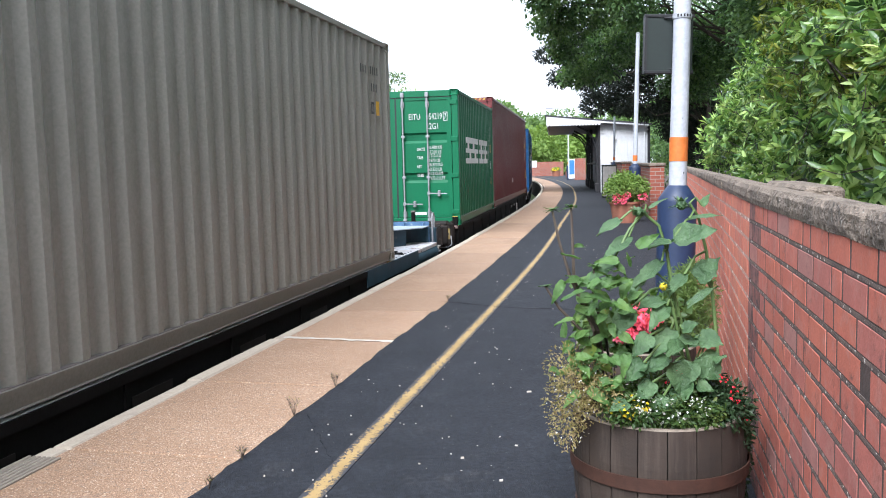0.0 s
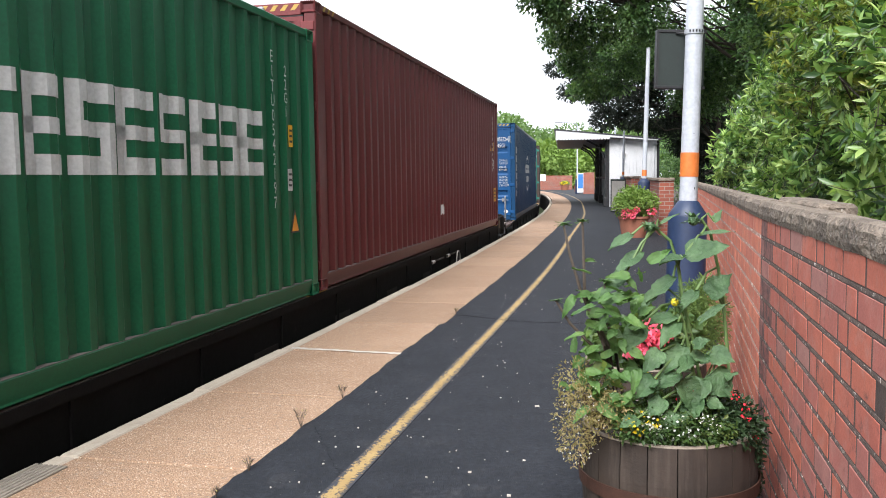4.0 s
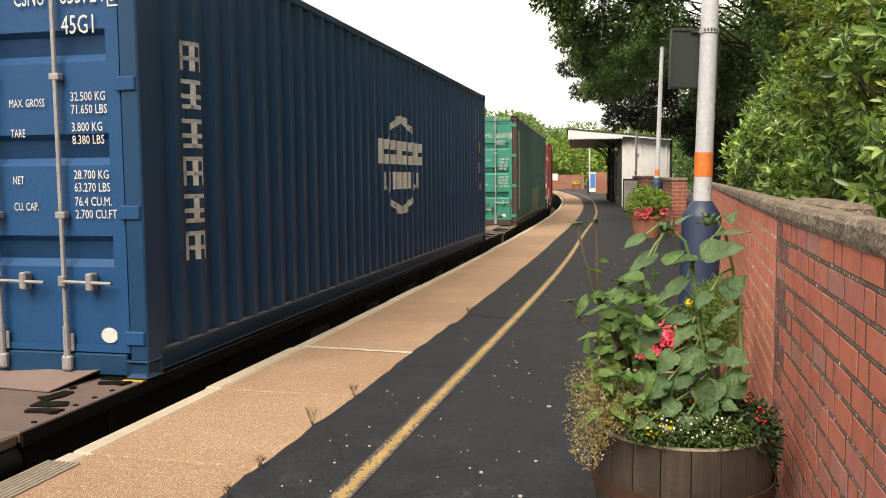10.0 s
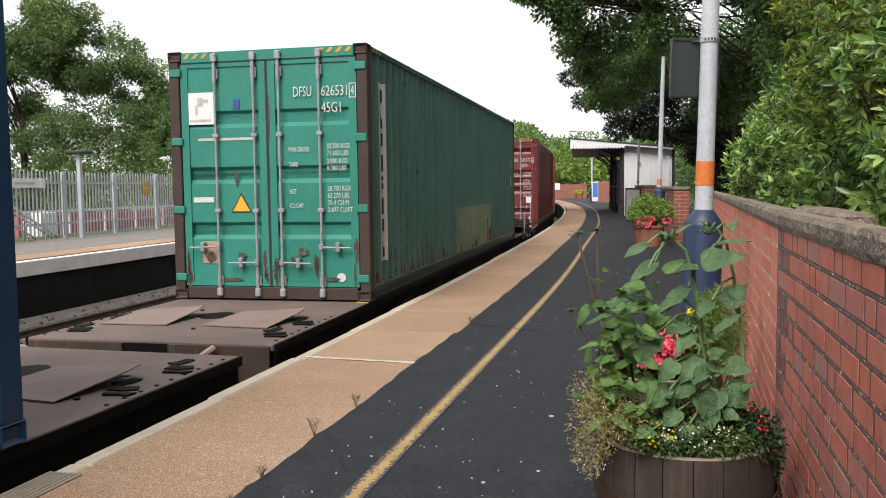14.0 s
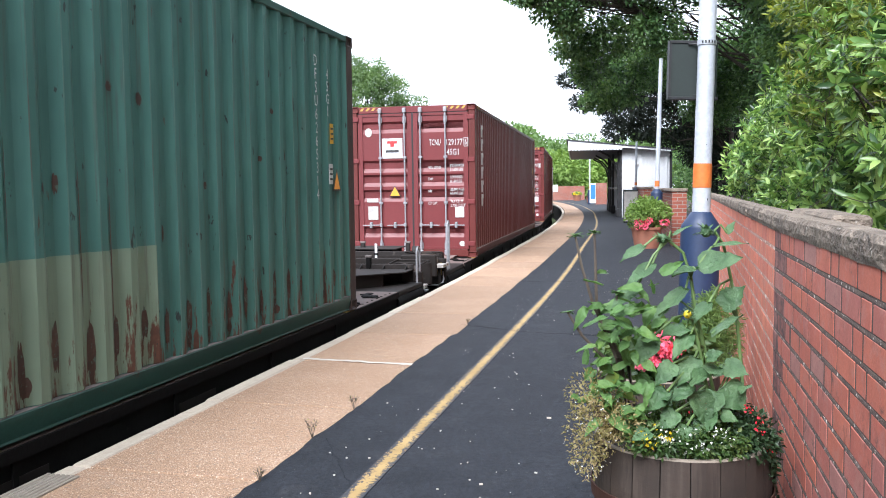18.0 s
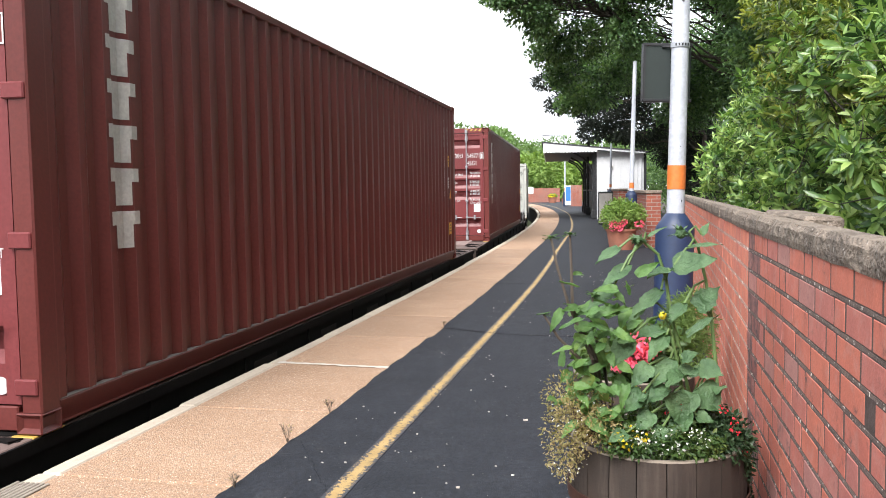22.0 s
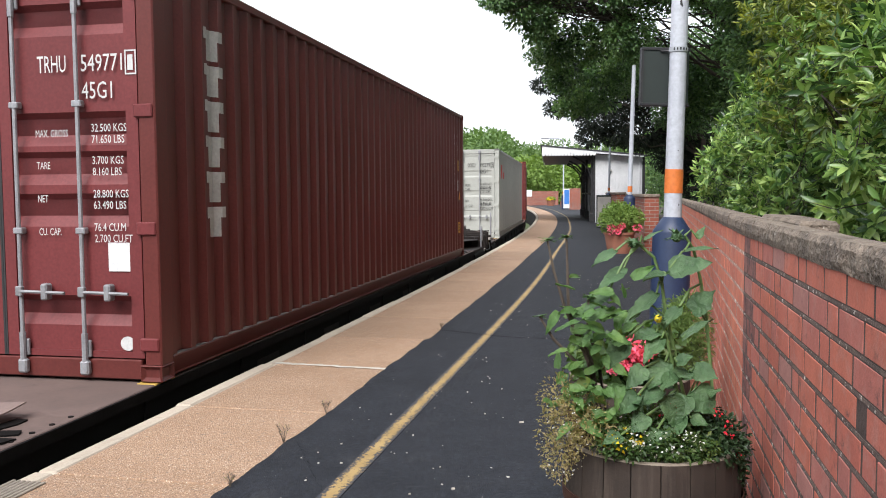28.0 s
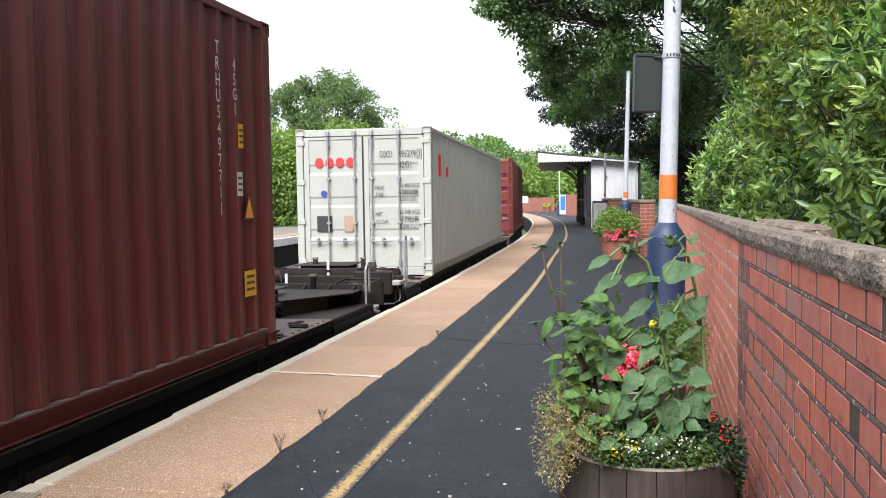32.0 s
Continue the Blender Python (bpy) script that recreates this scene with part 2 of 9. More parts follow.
def brick_mat(name, soot_at, dull, tones):
    m, n, l, s = node_mat(name)
    tc = n.new("ShaderNodeTexCoord").outputs["Object"]
    vec, rnd = shifted(n, l, tc)
    geo = n.new("ShaderNodeNewGeometry")
    add = n.new("ShaderNodeMath")
    add.operation = "ADD"
    l.new(rnd, add.inputs[0])
    l.new(geo.outputs["Random Per Island"], add.inputs[1])
    fr = n.new("ShaderNodeMath")
    fr.operation = "FRACT"
    l.new(add.outputs[0], fr.inputs[0])
    k = n.new("ShaderNodeValToRGB")
    cols = tones
    while len(k.color_ramp.elements) < len(cols):
        k.color_ramp.elements.new(0.5)
    for e, (p, c) in zip(k.color_ramp.elements, cols):
        e.position, e.color = p, (*c, 1)
    l.new(fr.outputs[0], k.inputs["Fac"])
    big = ramp(n, l, noise_of(n, l, vec, 9.0, 5), 0.35, 0.7)
    grain = noise_of(n, l, vec, 130.0, 3)
    col = mixc(n, l, big, mixc(n, l, 1.0, k.outputs["Color"], (0.76, 0.74, 0.76), "MULTIPLY"), k.outputs["Color"])
    col = mixc(n, l, dull, col, (0.30, 0.12, 0.105))
    bloom = ramp(n, l, noise_of(n, l, vec, 16.0, 4, 0.6), 0.5, 0.75)
    col = mixc(n, l, mixc(n, l, 1.0, bloom, (0.6, 0.6, 0.6), "MULTIPLY"), col, (0.46, 0.24, 0.20))
    soot = ramp(n, l, noise_of(n, l, vec, 11.0, 6, 0.75), soot_at, soot_at + 0.14)
    col = mixc(n, l, soot, col, (0.085, 0.05, 0.05))
    lime = ramp(n, l, noise_of(n, l, vec, 48.0, 5, 0.7), 0.70, 0.74)
    col = mixc(n, l, lime, col, (0.45, 0.38, 0.34))
    col = mixc(n, l, ramp(n, l, grain, 0.3, 0.7), mixc(n, l, 1.0, col, (0.8,) * 3, "MULTIPLY"), col)
    l.new(col, s.inputs["Base Color"])
    s.inputs["Roughness"].default_value = 0.82
    bumped(n, l, s, grain, 0.4, 0.003)
    return m


def far_brick_mat():
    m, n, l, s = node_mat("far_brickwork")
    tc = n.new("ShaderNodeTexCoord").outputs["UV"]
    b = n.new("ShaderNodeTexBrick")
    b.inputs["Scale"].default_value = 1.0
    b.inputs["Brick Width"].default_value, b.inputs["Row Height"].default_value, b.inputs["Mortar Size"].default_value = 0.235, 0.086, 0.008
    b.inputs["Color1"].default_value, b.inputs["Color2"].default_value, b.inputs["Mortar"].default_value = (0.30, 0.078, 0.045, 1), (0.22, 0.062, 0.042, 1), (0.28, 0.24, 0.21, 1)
    l.new(tc, b.inputs["Vector"])
    big = ramp(n, l, noise_of(n, l, tc, 0.9, 5), 0.3, 0.7)
    l.new(mixc(n, l, big, mixc(n, l, 1.0, b.outputs["Color"], (0.7,) * 3, "MULTIPLY"), b.outputs["Color"]), s.inputs["Base Color"])
    s.inputs["Roughness"].default_value = 0.85
    bumped(n, l, s, b.outputs["Fac"], 0.5, -0.006)
    return m


M = {
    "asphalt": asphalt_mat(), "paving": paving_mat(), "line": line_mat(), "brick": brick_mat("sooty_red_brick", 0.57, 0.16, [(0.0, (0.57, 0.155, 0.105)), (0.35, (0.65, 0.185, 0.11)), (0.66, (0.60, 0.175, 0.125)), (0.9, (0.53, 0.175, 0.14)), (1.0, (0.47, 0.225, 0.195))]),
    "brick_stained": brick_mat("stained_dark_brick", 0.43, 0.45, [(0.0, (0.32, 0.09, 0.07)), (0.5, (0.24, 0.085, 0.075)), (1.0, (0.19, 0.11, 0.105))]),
    # far section: less soot, and paler tones that paint in the sun on it
    "brick_lit": brick_mat("cleaner_lit_red_brick", 0.67, 0.05, [(0.0, (0.72, 0.215, 0.135)), (0.4, (0.78, 0.255, 0.155)), (0.7, (0.74, 0.235, 0.15)), (1.0, (0.64, 0.195, 0.13))]), "far_brick": far_brick_mat(),
    "kerb": surf("worn_kerb_stone", (0.50, 0.43, 0.35), (0.40, 0.34, 0.275), 0.85, 0, 3, 90, 0.5, 0.004, spots=(0.33, 0.28, 0.23), spot_scale=7, spot_at=0.6, rand=0.06),
    "kerb_rough": surf("ribbed_old_kerb", (0.33, 0.28, 0.23), (0.22, 0.19, 0.16), 0.9, 0, 6, 70, 0.8, 0.006),
    "white_joint": surf("white_joint_filler", (0.62, 0.58, 0.53), (0.46, 0.41, 0.35), 0.8, 0, 9, 90, 0.3),
    "concrete": surf("platform_concrete", (0.34, 0.32, 0.29), (0.24, 0.22, 0.2), 0.9, 0, 1.5, 40, 0.4),
    "white_edge": surf("white_painted_edge", (0.80, 0.73, 0.73), (0.64, 0.58, 0.58), 0.8, 0, 2, 40, 0.3),
    "platform_wall": surf("black_platform_wall", (0.018, 0.016, 0.016), (0.010, 0.009, 0.009), 0.95, 0, 1.2, 20, 0.5, spec=0.15),
    "mortar": surf("dirty_mortar", (0.12, 0.078, 0.066), (0.055, 0.038, 0.034), 0.95, 0, 7, 90, 0.6, 0.004, spots=(0.5, 0.45, 0.41), spot_scale=18, spot_at=0.66),
    "bed_mortar": surf("flecked_lime_mortar", (0.20, 0.145, 0.122), (0.09, 0.066, 0.057), 0.95, 0, 10, 90, 1.0, 0.006, spots=(0.80, 0.74, 0.68), spot_scale=38, spot_at=0.58),
    "pale_mortar": surf("pale_lime_mortar", (0.58, 0.38, 0.31), (0.42, 0.22, 0.17), 0.95, 0, 6, 90, 0.6, 0.004, spots=(0.74, 0.64, 0.57), spot_scale=12, spot_at=0.55),
    "coping": surf("weathered_coping_stone", (0.32, 0.255, 0.20), (0.15, 0.118, 0.095), 0.95, 0, 7, 45, 1.0, 0.03, spots=(0.36, 0.32, 0.28), spot_scale=46, spot_at=0.6, rand=0.12),
    "ballast": surf("dark_ballast", (0.075, 0.066, 0.06), (0.034, 0.03, 0.029), 0.95, 0, 9, 60, 1.0, 0.02, spots=(0.21, 0.185, 0.17), spot_scale=18, spot_at=0.56),
    "rail": surf("rusty_rail", (0.12, 0.07, 0.045), (0.08, 0.05, 0.035), 0.6, 0.6, 6, 60, 0.3),
    "rail_top": plain("polished_rail_head", (0.55, 0.54, 0.53), 0.25, 1.0),
    "sleeper": surf("concrete_sleeper", (0.22, 0.2, 0.18), (0.14, 0.13, 0.12), 0.9, 0, 4, 60, 0.4),
    "soil": surf("dark_soil", (0.05, 0.035, 0.025), (0.03, 0.02, 0.015), 0.95, 0, 12, 60, 0.9, 0.01),
    "grass": surf("rough_grass", (0.075, 0.10, 0.03), (0.05, 0.075, 0.025), 0.95, 0, 0.6, 12, 0.8, 0.03),
    "crack": plain("crack_dirt", (0.004, 0.004, 0.005), 0.95, spec=0.05),
    "pole_white": surf("white_lamp_post_paint", (0.53, 0.55, 0.61), (0.44, 0.46, 0.52), 0.45, 0, 2.5, 40, 0.1, 0.002, spots=(0.36, 0.37, 0.40), spot_scale=9, spot_at=0.66, streaks=((0.40, 0.41, 0.44), 0.62)),
    "pole_orange": plain("orange_band_paint", (0.72, 0.20, 0.045), 0.45),
    "pole_blue": surf("dark_blue_post_paint", (0.013, 0.027, 0.075), (0.018, 0.034, 0.085), 0.5, 0, 4, 50, 0.12, 0.002),
    "sign_back": surf("grey_green_sign_back", (0.021, 0.031, 0.029), (0.016, 0.023, 0.022), 0.6, 0.0, 3, 50, 0.1),
    "steel": surf("galvanised_steel", (0.46, 0.47, 0.49), (0.36, 0.37, 0.39), 0.45, 0.7, 8, 60, 0.1),
    "zinc_bar": surf("galvanised_bar", (0.38, 0.38, 0.405), (0.27, 0.27, 0.29), 0.5, 0.35, 10, 60, 0.1, spots=(0.16, 0.13, 0.12), spot_scale=14, spot_at=0.64),
    "handle": surf("grubby_galvanised_handle", (0.30, 0.30, 0.32), (0.2, 0.2, 0.21), 0.55, 0.2, 12, 60, 0.1),
    "buffer_brown": surf("greasy_brown_buffer_steel", (0.068, 0.042, 0.031), (0.036, 0.024, 0.019), 0.55, 0.1, 5, 40, 0.3, 0.003, spots=(0.10, 0.075, 0.065), spot_scale=7, spot_at=0.62),
    "fence": surf("galvanised_fence", (0.46, 0.48, 0.52), (0.36, 0.38, 0.42), 0.5, 0.1, 3, 40, 0.1),
    "white_paint": surf("white_timber_paint", (0.74, 0.74, 0.76), (0.64, 0.65, 0.67), 0.5, 0, 2, 40, 0.1),
    "black_paint": surf("black_timber_paint", (0.018, 0.018, 0.022), (0.028, 0.028, 0.03), 0.5, 0, 3, 40, 0.1),
    "roof_felt": surf("dark_roof_felt", (0.05, 0.05, 0.055), (0.035, 0.035, 0.04), 0.85, 0, 3, 40, 0.3),
    "text_white": plain("white_lettering", (0.62, 0.62, 0.62), 0.55),
    "text_black": plain("black_lettering", (0.03, 0.03, 0.032), 0.55),
    "logo_red": plain("red_marking", (0.70, 0.035, 0.035), 0.5),
    "sticker_yellow": plain("yellow_sticker", (0.75, 0.42, 0.02), 0.5),
    "sticker_orange": plain("orange_sticker", (0.85, 0.35, 0.03), 0.5),
    "sticker_grey": surf("grey_plate", (0.55, 0.53, 0.5), (0.42, 0.40, 0.38), 0.5, 0.2, 6, 40, 0.1),
    "sticker_blue": plain("blue_sticker", (0.03, 0.06, 0.3), 0.5),
    "sticker_brown": plain("tan_plate", (0.42, 0.28, 0.2), 0.6),
    "rubber": plain("black_door_gasket", (0.02, 0.02, 0.022), 0.7),
    "hazard_yellow": plain("faded_hazard_yellow", (0.48, 0.31, 0.06), 0.6),
    "wagon_brown": surf("dusty_brown_wagon_steel", (0.036, 0.023, 0.018), (0.018, 0.012, 0.0098), 0.7, 0.0, 2.2, 30, 0.3, 0.003, spots=(0.075, 0.055, 0.048), spot_scale=4, spot_at=0.6, spec=0.3),
    "wagon_black": surf("near_black_underframe", (0.0045, 0.004, 0.004), (0.008, 0.007, 0.007), 0.75, 0.0, 3, 30, 0.4, 0.004, spots=(0.016, 0.013, 0.012), spot_scale=5, spot_at=0.66, spec=0.12),
    "wagon_blue": surf("faded_blue_wagon_steel", (0.46, 0.50, 0.55), (0.30, 0.38, 0.46), 0.65, 0.1, 2.2, 30, 0.3, 0.003, spots=(0.42, 0.42, 0.43), spot_scale=4, spot_at=0.6),
    "wagon_navy": surf("grimy_dark_blue_steel", (0.022, 0.07, 0.105), (0.012, 0.040, 0.064), 0.65, 0.1, 3, 30, 0.3, spots=(0.05, 0.07, 0.09), spot_scale=5, spot_at=0.62),
    "wagon_sky": surf("worn_mid_blue_steel", (0.10, 0.20, 0.36), (0.06, 0.125, 0.24), 0.6, 0.0, 4, 40, 0.3, spots=(0.30, 0.36, 0.42), spot_scale=7, spot_at=0.6),
    "rust_sheet": surf("rust_brown_sheet", (0.075, 0.046, 0.032), (0.04, 0.028, 0.022), 0.8, 0.0, 5, 40, 0.4, 0.004, streaks=((0.16, 0.13, 0.10), 0.6)),
    "wagon_dust": surf("pale_dusty_deck", (0.58, 0.50, 0.49), (0.60, 0.65, 0.70), 0.85, 0, 3.2, 30, 0.3, 0.003, spots=(0.16, 0.10, 0.085), spot_scale=5, spot_at=0.6),
    "hazard_dirty": surf("dirty_yellow_plate", (0.26, 0.19, 0.06), (0.16, 0.12, 0.05), 0.7, 0, 9, 50, 0.1),
    "wagon_flap": surf("pale_mauve_flap_steel", (0.40, 0.31, 0.30), (0.32, 0.25, 0.24), 0.8, 0, 2, 30, 0.3),
    "wagon_dusty_flap": surf("dusty_flap_steel", (0.23, 0.163, 0.148), (0.19, 0.134, 0.121), 0.8, 0, 2, 30, 0.3),
    "wagon_top": surf("grimy_raised_deck_steel", (0.048, 0.033, 0.027), (0.024, 0.017, 0.0145), 0.75, 0.0, 2.5, 30, 0.3, 0.003, spots=(0.085, 0.064, 0.055), spot_scale=4, spot_at=0.62, spec=0.3),
    "wagon_soot": surf("sooty_brown_wagon_steel", (0.019, 0.0135, 0.0115), (0.0095, 0.007, 0.0062), 0.7, 0.0, 2.2, 30, 0.3, 0.003, spots=(0.04, 0.03, 0.026), spot_scale=5, spot_at=0.63, spec=0.25),
    "wagon_soot_top": surf("sooty_raised_deck_steel", (0.026, 0.0195, 0.0175), (0.0135, 0.0105, 0.0098), 0.72, 0.0, 2.5, 30, 0.3, 0.003, spots=(0.055, 0.044, 0.04), spot_scale=5, spot_at=0.62, spec=0.3),
    "wagon_lid": surf("rubbed_mauve_lid_steel", (0.115, 0.083, 0.075), (0.07, 0.05, 0.045), 0.7, 0.0, 3.0, 40, 0.3, 0.003, spots=(0.05, 0.036, 0.032), spot_scale=5, spot_at=0.6),
    "wagon_deck": surf("dusty_mauve_deck_steel", (0.165, 0.113, 0.10), (0.11, 0.076, 0.068), 0.75, 0.0, 1.6, 30, 0.3, 0.003, spots=(0.09, 0.063, 0.057), spot_scale=3.2, spot_at=0.6),
    "rail_dust": surf("dusty_ledge", (0.20, 0.17, 0.16), (0.08, 0.068, 0.065), 0.9, 0, 4, 60, 0.4),
    "ledge_dust": surf("pale_dust_line", (0.50, 0.46, 0.43), (0.34, 0.31, 0.29), 0.9, 0, 6, 60, 0.4),
    "wheel": surf("dull_wheel_steel", (0.09, 0.075, 0.07), (0.06, 0.05, 0.045), 0.6, 0.5, 5, 30, 0.2),
    "barrel": surf("grey_brown_oak_stave", (0.049, 0.032, 0.023), (0.024, 0.017, 0.013), 0.8, 0, 5, 60, 0.5, 0.004, streaks=((0.05, 0.036, 0.028), 0.52), rand=0.2),
    "barrel_rim": surf("pale_cut_oak", (0.3, 0.25, 0.2), (0.2, 0.165, 0.13), 0.8, 0, 9, 60, 0.4, rand=0.1),
    "hoop": surf("rusty_iron_hoop", (0.10, 0.045, 0.03), (0.06, 0.03, 0.022), 0.75, 0.4, 9, 60, 0.4),
    "terracotta": surf("terracotta", (0.34, 0.13, 0.08), (0.24, 0.1, 0.065), 0.8, 0, 5, 50, 0.3),
    "stem": surf("green_stem", (0.14, 0.22, 0.07), (0.10, 0.17, 0.05), 0.6, 0, 9, 60, 0.2),
    "stem_dark": surf("purple_brown_stem", (0.10, 0.08, 0.06), (0.07, 0.05, 0.04), 0.7, 0, 9, 60, 0.2),
    "bark": surf("grey_brown_bark", (0.07, 0.055, 0.042), (0.04, 0.032, 0.026), 0.95, 0, 5, 30, 0.9, 0.02),
    "leaf_sun": leaf_mat("sunflower_leaves", [(0.024, 0.06, 0.026), (0.105, 0.185, 0.084), (0.05, 0.105, 0.044), (0.155, 0.245, 0.12)], 0.38, 0.15, 0.9, bough_scale=9.0),
    "leaf_dahlia": leaf_mat("dahlia_leaves", [(0.032, 0.085, 0.024), (0.09, 0.18, 0.05), (0.19, 0.28, 0.07)], 0.4, 0.2, 0.8, bough_scale=9.0),
    "leaf_dry": leaf_mat("dry_trailing_leaves", [(0.26, 0.18, 0.085), (0.24, 0.22, 0.08), (0.36, 0.27, 0.14), (0.15, 0.17, 0.06)], 0.6),
    "leaf_small": leaf_mat("small_bedding_leaves", [(0.025, 0.055, 0.016), (0.055, 0.105, 0.025), (0.12, 0.15, 0.035)], 0.5),
    "leaf_rosemary": leaf_mat("feathery_green_leaves", [(0.10, 0.18, 0.05), (0.2, 0.28, 0.08)], 0.6),
    "leaf_dark": leaf_mat("dark_fuchsia_leaves", [(0.014, 0.03, 0.012), (0.03, 0.06, 0.022)], 0.5, 0.15),
    "leaf_tree": leaf_mat("ash_tree_leaves", [(0.018, 0.042, 0.018), (0.050, 0.104, 0.040), (0.12, 0.21, 0.075), (0.24, 0.35, 0.135)], 0.38, 0.34, bough_scale=1.1),
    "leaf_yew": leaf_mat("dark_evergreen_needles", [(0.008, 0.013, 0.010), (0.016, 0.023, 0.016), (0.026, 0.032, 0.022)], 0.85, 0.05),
    "leaf_mid": leaf_mat("broad_tree_leaves", [(0.055, 0.10, 0.045), (0.115, 0.18, 0.075), (0.19, 0.265, 0.115)], 0.5, 0.4, bough_scale=0.6),
    "leaf_laurel": leaf_mat("laurel_leaves", [(0.010, 0.027, 0.010), (0.042, 0.092, 0.029), (0.15, 0.265, 0.072), (0.34, 0.47, 0.145), (0.52, 0.63, 0.26)], 0.27, 0.28, bough_scale=3.0),
    "leaf_yellow": leaf_mat("yellow_green_leaves", [(0.018, 0.036, 0.010), (0.07, 0.11, 0.022), (0.20, 0.24, 0.042), (0.40, 0.42, 0.07)], 0.3, 0.28, bough_scale=2.5),
    "leaf_far": leaf_mat("far_tree_leaves", [(0.075, 0.13, 0.05), (0.115, 0.19, 0.065), (0.16, 0.24, 0.085)], 0.7, 0.35),
    "leaf_bright": leaf_mat("bright_far_leaves", [(0.10, 0.17, 0.04), (0.16, 0.25, 0.055), (0.21, 0.29, 0.075)], 0.7, 0.3),
    "petal_pink": leaf_mat("pink_petals", [(0.78, 0.07, 0.18), (0.88, 0.22, 0.32)], 0.5),
    "petal_red": leaf_mat("red_petals", [(0.6, 0.01, 0.03), (0.8, 0.03, 0.06)], 0.5),
    "petal_white": leaf_mat("white_petals", [(0.8, 0.8, 0.78), (0.72, 0.72, 0.78)], 0.6),
    "petal_yellow": leaf_mat("yellow_petals", [(0.8, 0.55, 0.02), (0.75, 0.65, 0.05)], 0.5),
    "poster_blue": plain("blue_poster", (0.05, 0.2, 0.6), 0.4),
    "red_far": plain("red_painted_panel", (0.45, 0.10, 0.10), 0.6),
}

# ---- mesh helpers ----
def mesh_of(name, bm, material):
    bm.normal_update()
    for e in bm.edges:
        if len(e.link_faces) == 2 and e.calc_face_angle(0.0) > 0.7:
            e.smooth = False
    me = bpy.data.meshes.new(name)
    bm.to_mesh(me)
    bm.free()
    me.materials.append(material)
    return me


def part(name, bm, material, parent, label="", at=None):
    """Links a bmesh (or a mesh) as one object under a thing or a part."""
    me = bm if isinstance(bm, bpy.types.Mesh) else mesh_of(name, bm, material)
    ob = new(name, me)
    ob.parent = parent
    if at is not None:
        ob.matrix_basis = at
    if label:
        tagged(ob, label)
    return ob


def thing(name, label, category, at=None, group="", kind=""):
    ob = new(name)
    if at is not None:
        ob.matrix_basis = at
    return tagged(ob, label, category, group, kind)


def solid(name, bm, material, label, category, at=None, group="", kind=""):
    ob = new(name, mesh_of(name, bm, material))
    if at is not None:
        ob.matrix_basis = at
    return tagged(ob, label, category, group, kind)


def box(bm, x0, x1, y0, y1, z0, z1, bevel=0.0, m=None):
    r = bmesh.ops.create_cube(bm, size=1.0)["verts"]
    for v in r:
        v.co = Vector(((x0 + x1) / 2 + v.co.x * (x1 - x0), (y0 + y1) / 2 + v.co.y * (y1 - y0), (z0 + z1) / 2 + v.co.z * (z1 - z0)))
    if m is not None:
        bmesh.ops.transform(bm, matrix=m, verts=r)
    if bevel:
        es = list({e for v in r for e in v.link_edges})
        bmesh.ops.bevel(bm, geom=es, offset=bevel, segments=1, affect="EDGES")
    return bm


def bx(*a, **k):
    return box(bmesh.new(), *a, **k)


def rod(bm, a, b, r0, r1=None, n=10, caps=True):
    """A round bar from a to b."""
    a, b = Vector(a), Vector(b)
    r1 = r0 if r1 is None else r1
    d = b - a
    q = d.to_track_quat("Z", "Y").to_matrix()
    rings = []
    for p, r in ((a, r0), (b, r1)):
        rings.append([bm.verts.new(p + q @ Vector((math.cos(2 * math.pi * i / n) * r, math.sin(2 * math.pi * i / n) * r, 0))) for i in range(n)])
    for i in range(n):
        f = bm.faces.new((rings[0][i], rings[0][(i + 1) % n], rings[1][(i + 1) % n], rings[1][i]))
        f.smooth = True
    if caps:
        bm.faces.new(rings[0][::-1])
        bm.faces.new(rings[1])
    return bm


def tube(bm, pts, r, n=8):
    """A bent round bar through pts; r may be a list."""
    pts = [Vector(p) for p in pts]
    rs = r if isinstance(r, (list, tuple)) else [r] * len(pts)
    rings = []
    for i, p in enumerate(pts):
        d = (pts[min(i + 1, len(pts) - 1)] - pts[max(i - 1, 0)])
        q = d.to_track_quat("Z", "Y").to_matrix()
        rings.append([bm.verts.new(p + q @ Vector((math.cos(2 * math.pi * k / n) * rs[i], math.sin(2 * math.pi * k / n) * rs[i], 0))) for k in range(n)])
    for a, b in zip(rings, rings[1:]):
        off = min(range(n), key=lambda o: (a[0].co - b[o].co).length)
        for k in range(n):
            f = bm.faces.new((a[k], a[(k + 1) % n], b[(k + 1 + off) % n], b[(k + off) % n]))
            f.smooth = True
    bm.faces.new(rings[0][::-1])
    bm.faces.new(rings[-1])
    return bm


def lathe(bm, prof, n=24, close=True):
    """A turned form from (radius, height) pairs."""
    rings = []
    for r, z in prof:
        rings.append([bm.verts.new((math.cos(2 * math.pi * i / n) * r, math.sin(2 * math.pi * i / n) * r, z)) for i in range(n)])
    for a, b in zip(rings, rings[1:]):
        for i in range(n):
            f = bm.faces.new((a[i], a[(i + 1) % n], b[(i + 1) % n], b[i]))
            f.smooth = True
    if close:
        bm.faces.new(rings[0][::-1])
        bm.faces.new(rings[-1])
    return bm


